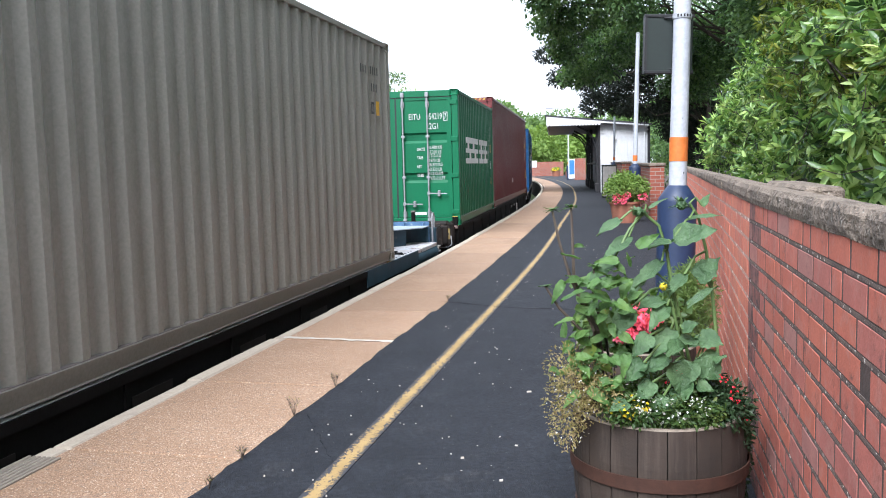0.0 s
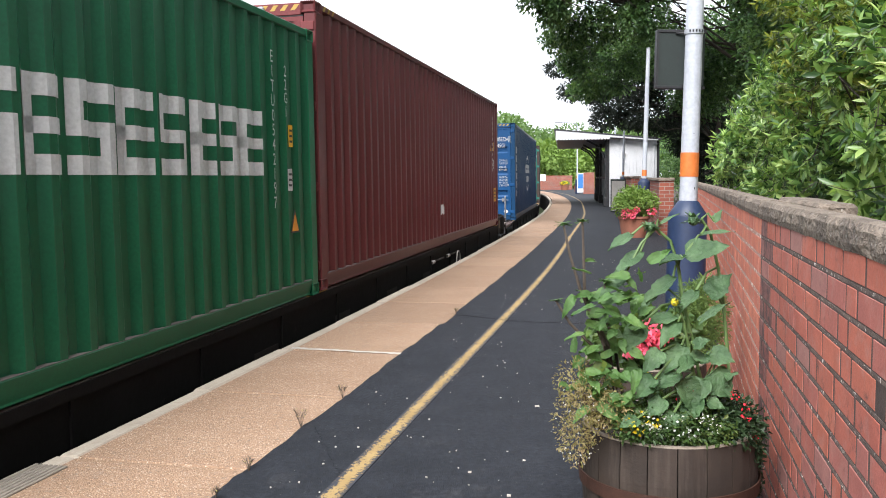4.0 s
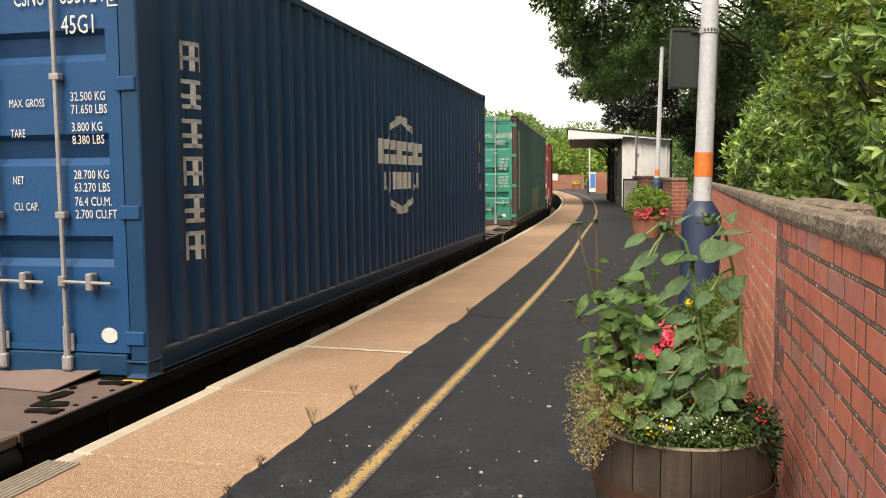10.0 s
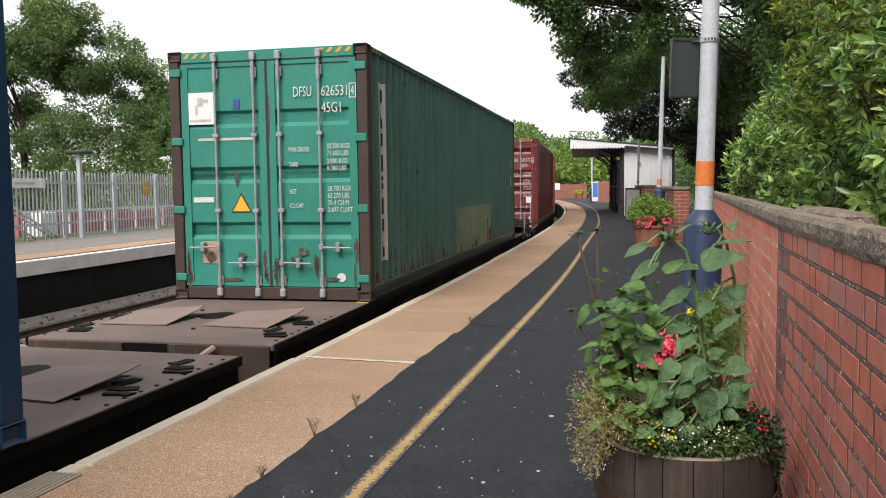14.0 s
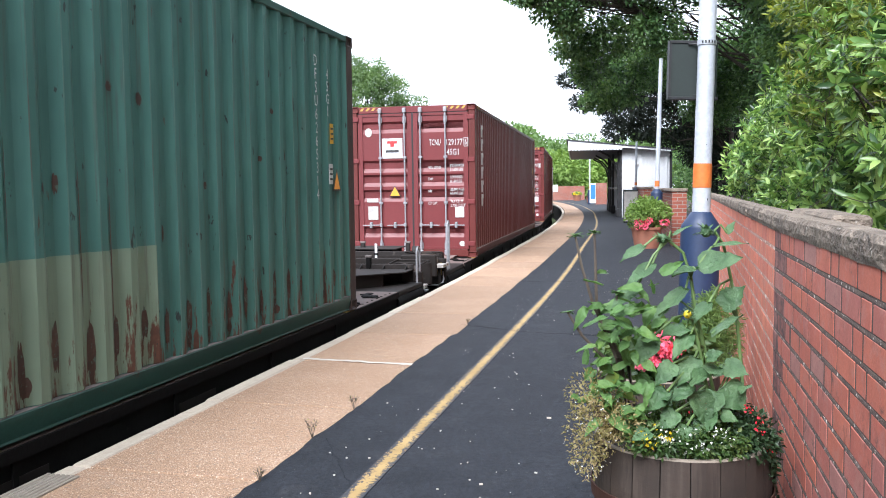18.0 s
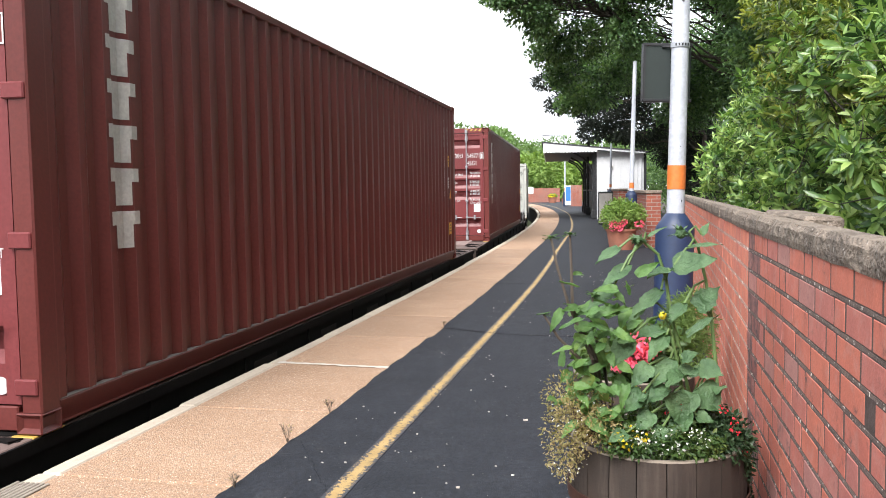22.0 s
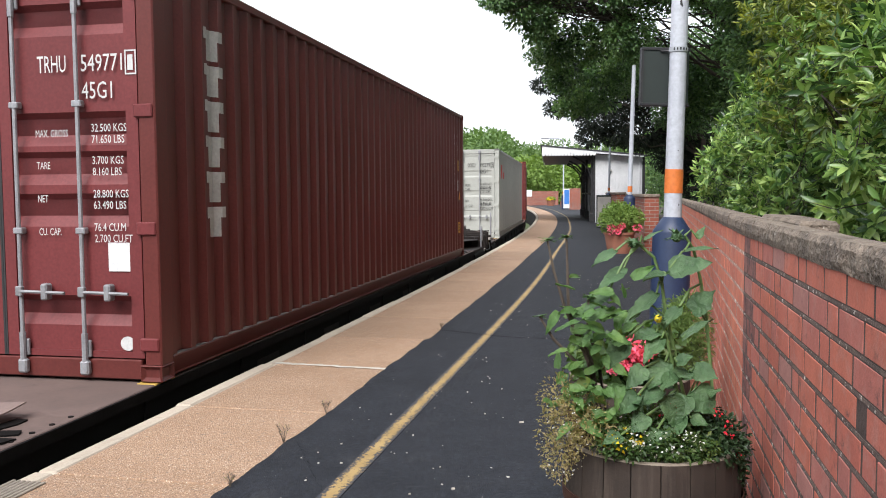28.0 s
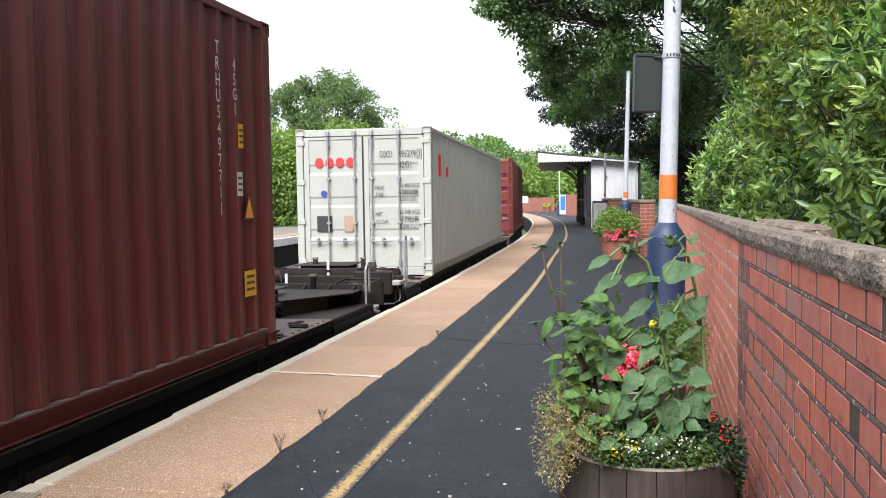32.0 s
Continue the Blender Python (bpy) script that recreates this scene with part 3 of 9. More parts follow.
def slab_poly(bm, pts, z0, z1):
    """A prism over a plan outline (counter-clockwise)."""
    lo = [bm.verts.new((x, y, z0)) for x, y in pts]
    hi = [bm.verts.new((x, y, z1)) for x, y in pts]
    n = len(pts)
    bm.faces.new(lo[::-1])
    bm.faces.new(hi)
    for i in range(n):
        bm.faces.new((lo[i], lo[(i + 1) % n], hi[(i + 1) % n], hi[i]))
    return bm


def plate(bm, pts, d):
    """A prism from a 3D outline pushed by the vector d."""
    d = Vector(d)
    a = [bm.verts.new(p) for p in pts]
    b = [bm.verts.new(Vector(p) + d) for p in pts]
    n = len(pts)
    bm.faces.new(a[::-1])
    bm.faces.new(b)
    for i in range(n):
        bm.faces.new((a[i], a[(i + 1) % n], b[(i + 1) % n], b[i]))
    bmesh.ops.recalc_face_normals(bm, faces=bm.faces)
    return bm


text_cache = {}


def text_bm(s, height, width=None, squeeze=0.8, stack=False):
    """Flat lettering in x (right) and z (up), its lower left corner at the origin; height is that of one line's capitals."""
    key = (s, stack)
    if key not in text_cache:
        cu = bpy.data.curves.new("lettering", "FONT")
        cu.body = "\n".join(s) if stack else s
        cu.size, cu.resolution_u = 1.0, 2
        if stack:
            cu.align_x = "CENTER"
            cu.space_line = 0.86
        ob = bpy.data.objects.new("lettering", cu)
        me = bpy.data.meshes.new_from_object(ob)
        co = np.empty(len(me.vertices) * 3)
        me.vertices.foreach_get("co", co)
        co = co.reshape(-1, 3)[:, :2]
        text_cache[key] = (co, [tuple(p.vertices) for p in me.polygons])
        bpy.data.objects.remove(ob)
        bpy.data.curves.remove(cu)
        bpy.data.meshes.remove(me)
    co, faces = text_cache[key]
    co = co - co.min(axis=0)
    span = co.max(axis=0)
    if stack:
        k = height / span[1]
        kx = (width / span[0]) if width else k * squeeze
    else:
        k = height / (0.70 if "\n" not in s else 0.70)
        kx = (width / span[0]) if width else k * squeeze
    bm = bmesh.new()
    vs = [bm.verts.new((x * kx, 0, y * k)) for x, y in co]
    for f in faces:
        try:
            bm.faces.new([vs[i] for i in f])
        except ValueError:
            pass
    return bm


# ---- the curve of the line: s along the platform edge from beside the camera, off to the right of that edge ----
CURVE_R, HEAD0 = 400.0, radians(14.9)
CURVE_C = Vector((-2.96 - CURVE_R * math.cos(HEAD0), CURVE_R * math.sin(HEAD0)))


def heading(s):
    return HEAD0 - s / CURVE_R


def plan(s, off=0.0):
    h = heading(s)
    return Vector((CURVE_C.x + (CURVE_R + off) * math.cos(h), CURVE_C.y - (CURVE_R + off) * math.sin(h)))


def on_line(s, off=0.0, z=0.0, turn=0.0):
    """A pose on the curve: local y runs along it (away), x to its right."""
    p = plan(s, off)
    return pose(p.x, p.y, z, 0, 0, -math.degrees(heading(s)) + turn)


def strip(bm, s0, s1, o0, o1, z0, z1, step=1.0, uv=False):
    """A solid band along the curve; o0, o1 may be functions of s."""
    f0 = o0 if callable(o0) else (lambda s: o0)
    f1 = o1 if callable(o1) else (lambda s: o1)
    n = max(1, int(round((s1 - s0) / step)))
    layer = bm.loops.layers.uv.new("UVMap") if uv else None
    cols = []
    for i in range(n + 1):
        s = s0 + (s1 - s0) * i / n
        a, b = plan(s, f0(s)), plan(s, f1(s))
        cols.append([bm.verts.new((a.x, a.y, z0)), bm.verts.new((b.x, b.y, z0)), bm.verts.new((b.x, b.y, z1)), bm.verts.new((a.x, a.y, z1))])
    for i in range(n):
        a, b = cols[i], cols[i + 1]
        for k in range(4):
            f = bm.faces.new((a[k], b[k], b[(k + 1) % 4], a[(k + 1) % 4]))
            if layer and k == 2:
                sa, sb = s0 + (s1 - s0) * i / n, s0 + (s1 - s0) * (i + 1) / n
                for lp, q in zip(f.loops, ((1, sa), (1, sb), (0, sb), (0, sa))):
                    lp[layer].uv = q
    bm.faces.new(cols[0][::-1])
    bm.faces.new(cols[-1])
    bmesh.ops.recalc_face_normals(bm, faces=bm.faces)
    return bm


def widen(s):
    """The platform's surfaces swing a little wider than the curve farther off."""
    return 0.012 * max(0.0, s - 20)

# ---- ground, tracks, platforms ----
gb = bmesh.new()
box(gb, -2500, 2500, -1500, 3500, -1.6, -1.22)
solid("ground", gb, M["grass"], "rough grassy ground around the railway", "ground", kind="structure")

TRACK_OFF = -1.515
FAR_OFF = -9.2
S0, S1 = -14.0, 105.0
solid("trackbed", strip(bmesh.new(), -60, 260, FAR_OFF + 0.35, -0.3, -1.22, -1.06, 4.0), M["ballast"], "dark oily stone ballast between the platforms", "ballast", kind="structure")
bm = bmesh.new()
rr = random.Random(5)
for i in range(1900):
    p = plan(rr.uniform(-1, 30), rr.uniform(FAR_OFF + 0.5, -0.4))
    r = rr.uniform(0.02, 0.045)
    bmesh.ops.create_cube(bm, size=1.0, matrix=Matrix.Translation((p.x, p.y, -1.05)) @ Euler((rr.uniform(0, 3), rr.uniform(0, 3), rr.uniform(0, 3))).to_matrix().to_4x4() @ Matrix.Diagonal((r * 1.5, r, r * 1.2, 1)))
solid("ballast_stones", bm, M["ballast"], "loose dark ballast stones", "ballast", kind="stuff")

for k, toff in enumerate((TRACK_OFF, -6.6)):
    track = thing("railway_track", "rusty steel rails on sleepers in dark ballast", "track", kind="structure")
    for side in (-0.7525, 0.7525):
        rail = part("rail", strip(bmesh.new(), -50, 200, toff + side - 0.07, toff + side + 0.07, -1.06, -1.03, 3.0), M["rail"], track)
        part("rail_web", strip(bmesh.new(), -50, 200, toff + side - 0.012, toff + side + 0.012, -1.031, -0.95, 3.0), M["rail"], rail)
        part("rail_head", strip(bmesh.new(), -50, 200, toff + side - 0.035, toff + side + 0.035, -0.951, -0.915, 3.0), M["rail_top"], rail)
    sl = mesh_of("sleeper", bx(-1.25, 1.25, -0.125, 0.125, -1.16, -1.055, bevel=0.02), M["sleeper"])
    for i in range(70):
        part("sleeper", sl, None, track, at=on_line(-10 + i * 0.65, toff, 0))

# near platform: body, paving slabs, kerb stones, asphalt, painted line
platform = thing("platform", "station platform of tan slabs and dark asphalt", "platform", kind="structure")
part("platform_body", strip(bmesh.new(), S0, S1, lambda s: 0.10 + widen(s), lambda s: 4.6 + widen(s), -1.2, -0.07, 2.0), M["concrete"], platform)
part("platform_face", strip(bmesh.new(), S0, S1, lambda s: 0.04 + widen(s) * 0.6, lambda s: 0.12 + widen(s) * 0.6, -1.2, -0.115, 2.0), M["platform_wall"], platform, "near-black brick platform face")


def edge_wave(s):
    """The asphalt's ragged edge over the slabs."""
    return 1.035 + widen(s) + 0.022 * noise.noise(Vector((s * 0.8, 3, 0))) + 0.022 * noise.noise(Vector((s * 3.7, 9, 0))) + 0.012 * noise.noise(Vector((s * 13, 1, 0))) + (0.03 if 8.35 < s < 9.0 else 0)


part("asphalt_surface", strip(bmesh.new(), S0, 30, edge_wave, 4.5, -0.069, 0.0, 0.07), M["asphalt"], platform, "dark smooth asphalt with pale chips")
part("asphalt_surface", strip(bmesh.new(), 30, S1, edge_wave, lambda s: 6.5 + widen(s), -0.069, 0.0, 0.5), M["asphalt"], platform, "dark smooth asphalt with pale chips")


def line_off(s):
    return 1.575 + widen(s) * 1.1 - 0.02 * math.sin(s * 0.35)


part("yellow_line", strip(bmesh.new(), S0, S1, lambda s: line_off(s) - 0.05, lambda s: line_off(s) + 0.05, -0.01, 0.004, 0.5, uv=True), M["line"], platform, "worn yellow safety line painted on asphalt")

# cracks across the asphalt and slabs
def crack(bm, s0, o0, s1, o1, w, seed, z=0.005, n=60):
    rows = []
    for i in range(n + 1):
        t = i / n
        s = s0 + (s1 - s0) * t + 0.03 * noise.noise(Vector((t * 9, seed, 0))) + 0.012 * noise.noise(Vector((t * 40, seed, 2)))
        o = o0 + (o1 - o0) * t
        ww = w * (0.6 + 0.7 * abs(noise.noise(Vector((t * 14, seed, 5)))))
        a, b = plan(s - ww / 2, o), plan(s + ww / 2, o)
        rows.append((bm.verts.new((a.x, a.y, z)), bm.verts.new((b.x, b.y, z))))
    for a, b in zip(rows, rows[1:]):
        bm.faces.new((a[0], a[1], b[1], b[0]))
    return bm


bm = bmesh.new()
crack(bm, 8.90, 1.0, 8.56, 1.75, 0.022, 1.0)
crack(bm, 8.56, 1.75, 8.45, 3.3, 0.018, 1.6)
crack(bm, 12.9, 1.0, 13.1, 3.4, 0.02, 4.0)
crack(bm, 17.6, 1.0, 17.5, 3.4, 0.02, 7.0)
crack(bm, 5.0, 1.1, 4.3, 1.5, 0.004, 8.0)
bmesh.ops.recalc_face_normals(bm, faces=bm.faces)
part("surface_crack", bm, M["crack"], platform, "dark cracks across asphalt")
bm = bmesh.new()
rr = random.Random(8)
for i in range(330):
    s, o = 3.0 + 12 * rr.random() ** 1.6, rr.uniform(1.2, 3.0)
    p = plan(s, o)
    r = rr.choice((0.0018, 0.0024, 0.003, 0.0045, 0.006)) * rr.uniform(0.7, 1.3)
    bmesh.ops.create_cube(bm, size=1.0, matrix=Matrix.Translation((p.x, p.y, 0.003)) @ Euler((0.3, 0.2, rr.uniform(0, 3))).to_matrix().to_4x4() @ Matrix.Diagonal((r * 1.8, r, r, 1)))
for s, o, r in ((5.63, 2.25, 0.013), (4.45, 2.08, 0.008), (4.2, 2.3, 0.008)):
    p = plan(s, o)
    bmesh.ops.create_cube(bm, size=1.0, matrix=Matrix.Translation((p.x, p.y, 0.004)) @ Matrix.Diagonal((r * 2, r * 0.8, 0.008, 1)))
solid("stone_chips", bm, M["white_joint"], "small pale stone chips scattered on asphalt", "gravel", kind="stuff")

SLAB = 1.345
slab_me = mesh_of("paving_slab", bx(0.0, 1.0, -SLAB / 2 + 0.009, SLAB / 2 - 0.009, -0.075, -0.004, bevel=0.006), M["paving"])
kerb_me = mesh_of("kerb_stone", bx(0.0, 0.118, -SLAB / 2 + 0.003, SLAB / 2 - 0.003, -0.115, -0.002, bevel=0.014), M["kerb"])
rr = random.Random(11)
joints = []
s = 7.0 - 14 * SLAB
while s < 98:
    c = s + SLAB / 2
    part("paving_slab", slab_me, None, platform, at=on_line(c, 0.115 + widen(c) * 0.8, rr.uniform(-0.003, 0.001), rr.uniform(-0.1, 0.1)))
    narrow = 0.02 if 7.0 < c < 8.4 else 0.0
    part("kerb_stone", kerb_me, None, platform, at=on_line(c, rr.uniform(-0.012, 0.008) + narrow + widen(c) * 0.7, rr.uniform(-0.004, 0.002), rr.uniform(-0.25, 0.25)))
    joints.append(s)
    s += SLAB
bm = crack(bmesh.new(), 7.06, 0.09, 6.98, 1.06, 0.07, 3.0, z=-0.001, n=40)
bmesh.ops.recalc_face_normals(bm, faces=bm.faces)
part("slab_joint", bm, M["white_joint"], platform, "white mortar joint between paving slabs")
bm = bmesh.new()
for i in range(7):
    box(bm, 0.002 + i * 0.027, 0.02 + i * 0.027, -0.62, 0.62, -0.02, 0.004, bevel=0.003)
part("ribbed_edge", bm, M["kerb_rough"], platform, "old ribbed weathered platform edge", at=on_line(3.55, -0.01, 0.0))

# far platform with its fence
far_platform = thing("far_platform", "opposite station platform with a white edge", "platform", kind="structure")
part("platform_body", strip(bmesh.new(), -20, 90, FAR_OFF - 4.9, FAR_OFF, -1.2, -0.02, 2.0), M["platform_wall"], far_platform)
part("asphalt_surface", strip(bmesh.new(), -20, 90, FAR_OFF - 4.85, FAR_OFF - 1.4, -0.021, 0.0, 2.0), M["sleeper"], far_platform, "grey worn asphalt")
for i in range(70):
    c = -14 + i * 1.345
    part("paving_slab", slab_me, None, far_platform, at=on_line(c, FAR_OFF - 1.4, 0.0))
edge_rr = random.Random(13)
edge_me = mesh_of("edge_block", bx(-0.16, 0.06, -0.665, 0.665, -0.30, 0.003, bevel=0.012), M["white_edge"])
for i in range(80):
    part("edge_block", edge_me, None, far_platform, "white painted platform edge block", at=on_line(-14 + i * 1.345, FAR_OFF, edge_rr.uniform(-0.006, 0.004), edge_rr.uniform(-0.3, 0.3)))

# ---- the brick wall behind the platform ----
WALL_OFF = 3.335
COURSE, BRICK_L, BRICK_H = 0.0838, 0.225, 0.0725
WALL_TOP = 1.165


def wall_frame(p0, p1):
    """Pose at p0 with local x along the wall's face towards p1 and local y into the wall."""
    d = Vector((p1[0] - p0[0], p1[1] - p0[1]))
    return Matrix.Translation((p0[0], p0[1], 0)) @ Matrix.Rotation(math.atan2(d.y, d.x), 4, "Z"), d.length


def bond(length, courses):
    """Three stretchers to a header, course by course: (start, end, course)."""
    out = []
    for c in range(courses):
        x = -((c * 0.1125 + (c % 3) * 0.07) % 0.45)
        k = c
        while x < length:
            w = 0.112 if k % 4 == 3 else BRICK_L
            a, b = max(0.0, x + 0.006), min(length, x + w - 0.006)
            if b - a > 0.03:
                out.append((a, b, c))
            x += w
            k += 1
    return out


near0 = plan(0.6, WALL_OFF)
kink = plan(4.5, WALL_OFF)
hd2 = radians(16.33)
far_end = Vector((kink.x + math.sin(hd2) * 16.3, kink.y + math.cos(hd2) * 16.3))
wall = thing("wall_east", "weathered red brick wall with stone coping", "wall", kind="structure")
brick_jobs = []
for (a, b), into in (((near0, kink), 1), ((kink, far_end), 1)):
    m, length = wall_frame(a, b)
    core = bx(0.0, length, -0.36, -0.0004, -0.02, WALL_TOP)
    part("mortar_core", core, M["pale_mortar"] if brick_jobs else M["mortar"], wall, "pale lime mortar" if brick_jobs else "dark dirty mortar", at=m)
    for c in range(14):
        # bed joints stand a little proud of the upright ones, ragged along their length
        bm = bmesh.new()
        n = int(length / 0.04)
        zc = c * COURSE
        rows = [[bm.verts.new((length * i / n, dy, zc + dz + 0.0022 * noise.noise((length * i / n * 19, dz * 300, c * 3.7)))) for dy, dz in ((-0.01, -0.0056), (0.0006, -0.0046), (0.0006, 0.0046), (-0.01, 0.0056))] for i in range(n + 1)]
        for r0, r1 in zip(rows, rows[1:]):
            for i in range(3):
                bm.faces.new((r0[i], r1[i], r1[i + 1], r0[i + 1])).normal_flip()
        part("bed_joint", bm, M["pale_mortar"] if brick_jobs else M["bed_mortar"], wall, "" if brick_jobs else "dirty mortar with white flecks", at=m)
    brick_jobs.append((m, length))
# wall_frame runs away from the camera, so the face towards the track is at local y = 0 on the left-hand side (+y)
ck = 0
cop_rr = random.Random(21)
for m, length in brick_jobs:
    x = 0.0
    while x < length - 0.05:
        w = min(length - x, (1.80, 1.83, 0.31)[min(2, int(x / 1.7))] if m is brick_jobs[0][0] else cop_rr.uniform(0.75, 1.0))
        bm = bmesh.new()
        n = 30 if w < 1.1 else 60
        rows = []
        near_part = ck < 3 or m is brick_jobs[0][0]
        back, up = (0.5, 1.12) if near_part else (0.5, 1.15)
        for i in range(n + 1):
            xx = x + 0.006 + (w - 0.012) * i / n
            row = []
            for y, z in ((0.004, 0.0), (0.010, 0.02), (0.009, 0.05), (-0.002, 0.066), (-0.06, 0.068), (-0.14, 0.064), (-0.24, 0.055), (-0.34, 0.044), (-0.37, 0.03), (-0.37, 0.0)):
                y, z = y * back if y < 0 else y, z * up
                q = Vector((xx * 7, y * 14, z * 14 + ck))
                row.append(bm.verts.new((xx, y + 0.005 * noise.noise(q * 1.7) + 0.003 * noise.noise(q * 5.1), WALL_TOP + z + 0.0035 * noise.noise(q + Vector((5, 0, 0))) + 0.0022 * noise.noise(q * 4.3))))
            rows.append(row)
        for r0, r1 in zip(rows, rows[1:]):
            for i in range(len(r0) - 1):
                bm.faces.new((r0[i], r1[i], r1[i + 1], r0[i + 1]))
            bm.faces.new((r0[-1], r1[-1], r1[0], r0[0]))
        bm.faces.new(rows[0])
        bm.faces.new(rows[-1][::-1])
        bmesh.ops.recalc_face_normals(bm, faces=bm.faces)
        part("coping_stone", bm, M["coping"], wall, at=m)
        x += w
        ck += 3

# a second, lower slab lies behind the near coping
bm = bx(0.0, 1.05, -0.15, 0.0, 0.0, 0.07, bevel=0.015)
bmesh.ops.subdivide_edges(bm, edges=bm.edges[:], cuts=5, use_grid_fill=True)
for v in bm.verts:
    v.co += Vector((0.0, 0.008, 0.006)) * noise.noise(v.co * 9.0)
part("coping_stone", bm, M["coping"], wall, at=on_line(4.45, WALL_OFF + 0.21, WALL_TOP - 0.005) @ Matrix.Rotation(math.pi / 2, 4, "Z"))
bm = bx(0.0, 1.05, -0.14, -0.02, -0.02, WALL_TOP - 0.01)
part("mortar_core", bm, M["mortar"], wall, at=on_line(4.45, WALL_OFF + 0.21, 0.0) @ Matrix.Rotation(math.pi / 2, 4, "Z"))

# farther wall sections that step out towards the line, each with a bare end face
def wall_section(s0, s1, off0, off1, top, depth):
    p0, p1 = plan(s0, off0), plan(s1, off1)
    m, length = wall_frame(p0, p1)
    sec = thing("wall_section", "red brick wall section with stone coping", "wall", kind="structure")
    bm = bx(0, length, -depth, 0, -0.02, top)
    uvl = bm.loops.layers.uv.new("UVMap")
    for f in bm.faces:
        for lp in f.loops:
            c = lp.vert.co
            lp[uvl].uv = (c.y if abs(f.normal.x) > 0.5 else c.x, c.z)
    part("brickwork", bm, M["far_brick"], sec, at=m)
    part("coping_stone", bx(-0.03, length, -depth - 0.03, 0.04, top, top + 0.075, bevel=0.015), M["coping"], sec, at=m)


wall_section(20.6, 33.0, 3.56, 3.75, 1.24, 0.32)
wall_section(31.2, 40.5, 3.38, 3.5, 1.30, 0.30)
wall_section(44.5, 70.0, 5.4, 4.9, 1.3, 0.3)


# an added, unseen length of wall behind the camera
wall_section(-30.0, 0.58, WALL_OFF, WALL_OFF, WALL_TOP, 0.34)

# ---- freight containers ----
FOLD = {}


def paint(name, a, b, rust=None, rust_at=0.7, streak=None, rough=0.38, chalk=0.0):
    """Container paint; lighter fold edges paint in a highlight; chalk adds scuff streaks."""
    k = 1.08 + 0.28 * chalk
    edge = tuple(min(0.6, c * 2.2 + 0.05) for c in a)
    FOLD[name] = surf(name + "_fold_highlight", tuple(c * k + 0.02 * chalk for c in a), tuple(c * (k - 0.05) for c in b), 0.6, 0, 3.0, 45, 0.1, 0.002, streaks=(edge, 0.70 - 0.12 * chalk) if chalk else None)
    return surf(name, a, b, rough, 0.0, 0.9, 45, 0.12, 0.002, spots=rust, spot_scale=5.0, spot_at=rust_at, streaks=streak, spec=0.28)


def rusted(name, a, b):
    """Old paint with brown rust that creeps up from the bottom rail and dark scrapes higher up."""
    m, n, l, q = node_mat(name)
    tc = n.new("ShaderNodeTexCoord").outputs["Object"]
    sep = n.new("ShaderNodeSeparateXYZ")
    l.new(tc, sep.inputs[0])
    big = ramp(n, l, noise_of(n, l, tc, 0.9), 0.3, 0.7)
    col = mixc(n, l, big, a, b)
    fade = ramp(n, l, noise_of(n, l, stretch(n, l, tc, 6.0, 6.0, 0.5), 1.0, 5, 0.7), 0.45, 0.75)
    col = mixc(n, l, mixc(n, l, 1.0, fade, (0.35,) * 3, "MULTIPLY"), col, tuple(min(1, c * 1.35 + 0.03) for c in a))
    rise = n.new("ShaderNodeMapRange")
    rise.inputs["From Min"].default_value, rise.inputs["From Max"].default_value = 0.15, 0.85
    rise.inputs["To Min"].default_value, rise.inputs["To Max"].default_value = 0.19, -0.05
    l.new(sep.outputs["Z"], rise.inputs["Value"])
    blot = noise_of(n, l, stretch(n, l, tc, 6.0, 9.0, 1.5), 1.7, 6, 0.7)
    add = n.new("ShaderNodeMath")
    add.operation = "ADD"
    l.new(blot, add.inputs[0])
    l.new(rise.outputs["Result"], add.inputs[1])
    fold = n.new("ShaderNodeMath")
    fold.operation = "MULTIPLY_ADD"
    l.new(noise_of(n, l, stretch(n, l, tc, 0.0, 4.6, 0.25), 1.0, 3, 0.6), fold.inputs[0])
    fold.inputs[1].default_value = 0.55
    l.new(add.outputs[0], fold.inputs[2])
    rust = mixc(n, l, noise_of(n, l, tc, 22.0, 4), (0.036, 0.022, 0.018), (0.12, 0.05, 0.03))
    col = mixc(n, l, ramp(n, l, fold.outputs[0], 0.955, 1.0), col, rust)
    run = noise_of(n, l, stretch(n, l, tc, 14.0, 14.0, 0.55), 1.3, 5, 0.7)
    col = mixc(n, l, mixc(n, l, 1.0, ramp(n, l, run, 0.56, 0.70), (0.55,) * 3, "MULTIPLY"), col, (0.075, 0.05, 0.038))
    scr = noise_of(n, l, stretch(n, l, tc, 7.0, 7.0, 3.2), 1.8, 4, 0.6)
    col = mixc(n, l, ramp(n, l, scr, 0.665, 0.69), col, (0.022, 0.03, 0.028))
    l.new(col, q.inputs["Base Color"])
    q.inputs["Roughness"].default_value = 0.55
    q.inputs["Specular IOR Level"].default_value = 0.28
    bumped(n, l, q, blot, 0.15, 0.003)
    return m


def corrugation(L):
    """Breakpoints (y, depth) of the folded side sheet between the corner posts."""
    a, b = -L / 2 + 0.17, L / 2 - 0.17
    n = int(round((b - a) / 0.278))
    p = (b - a) / n
    out = []
    for i in range(n):
        y = a + i * p
        out += [(y, 0.0), (y + p * 0.25, 0.0), (y + p * 0.49, 0.042), (y + p * 0.75, 0.042)]
    out.append((b, 0.0))
    return out


def depth_at(cor, y):
    for (y0, d0), (y1, d1) in zip(cor, cor[1:]):
        if y0 <= y <= y1:
            return d0 + (d1 - d0) * (y - y0) / max(1e-6, y1 - y0)
    return 0.0


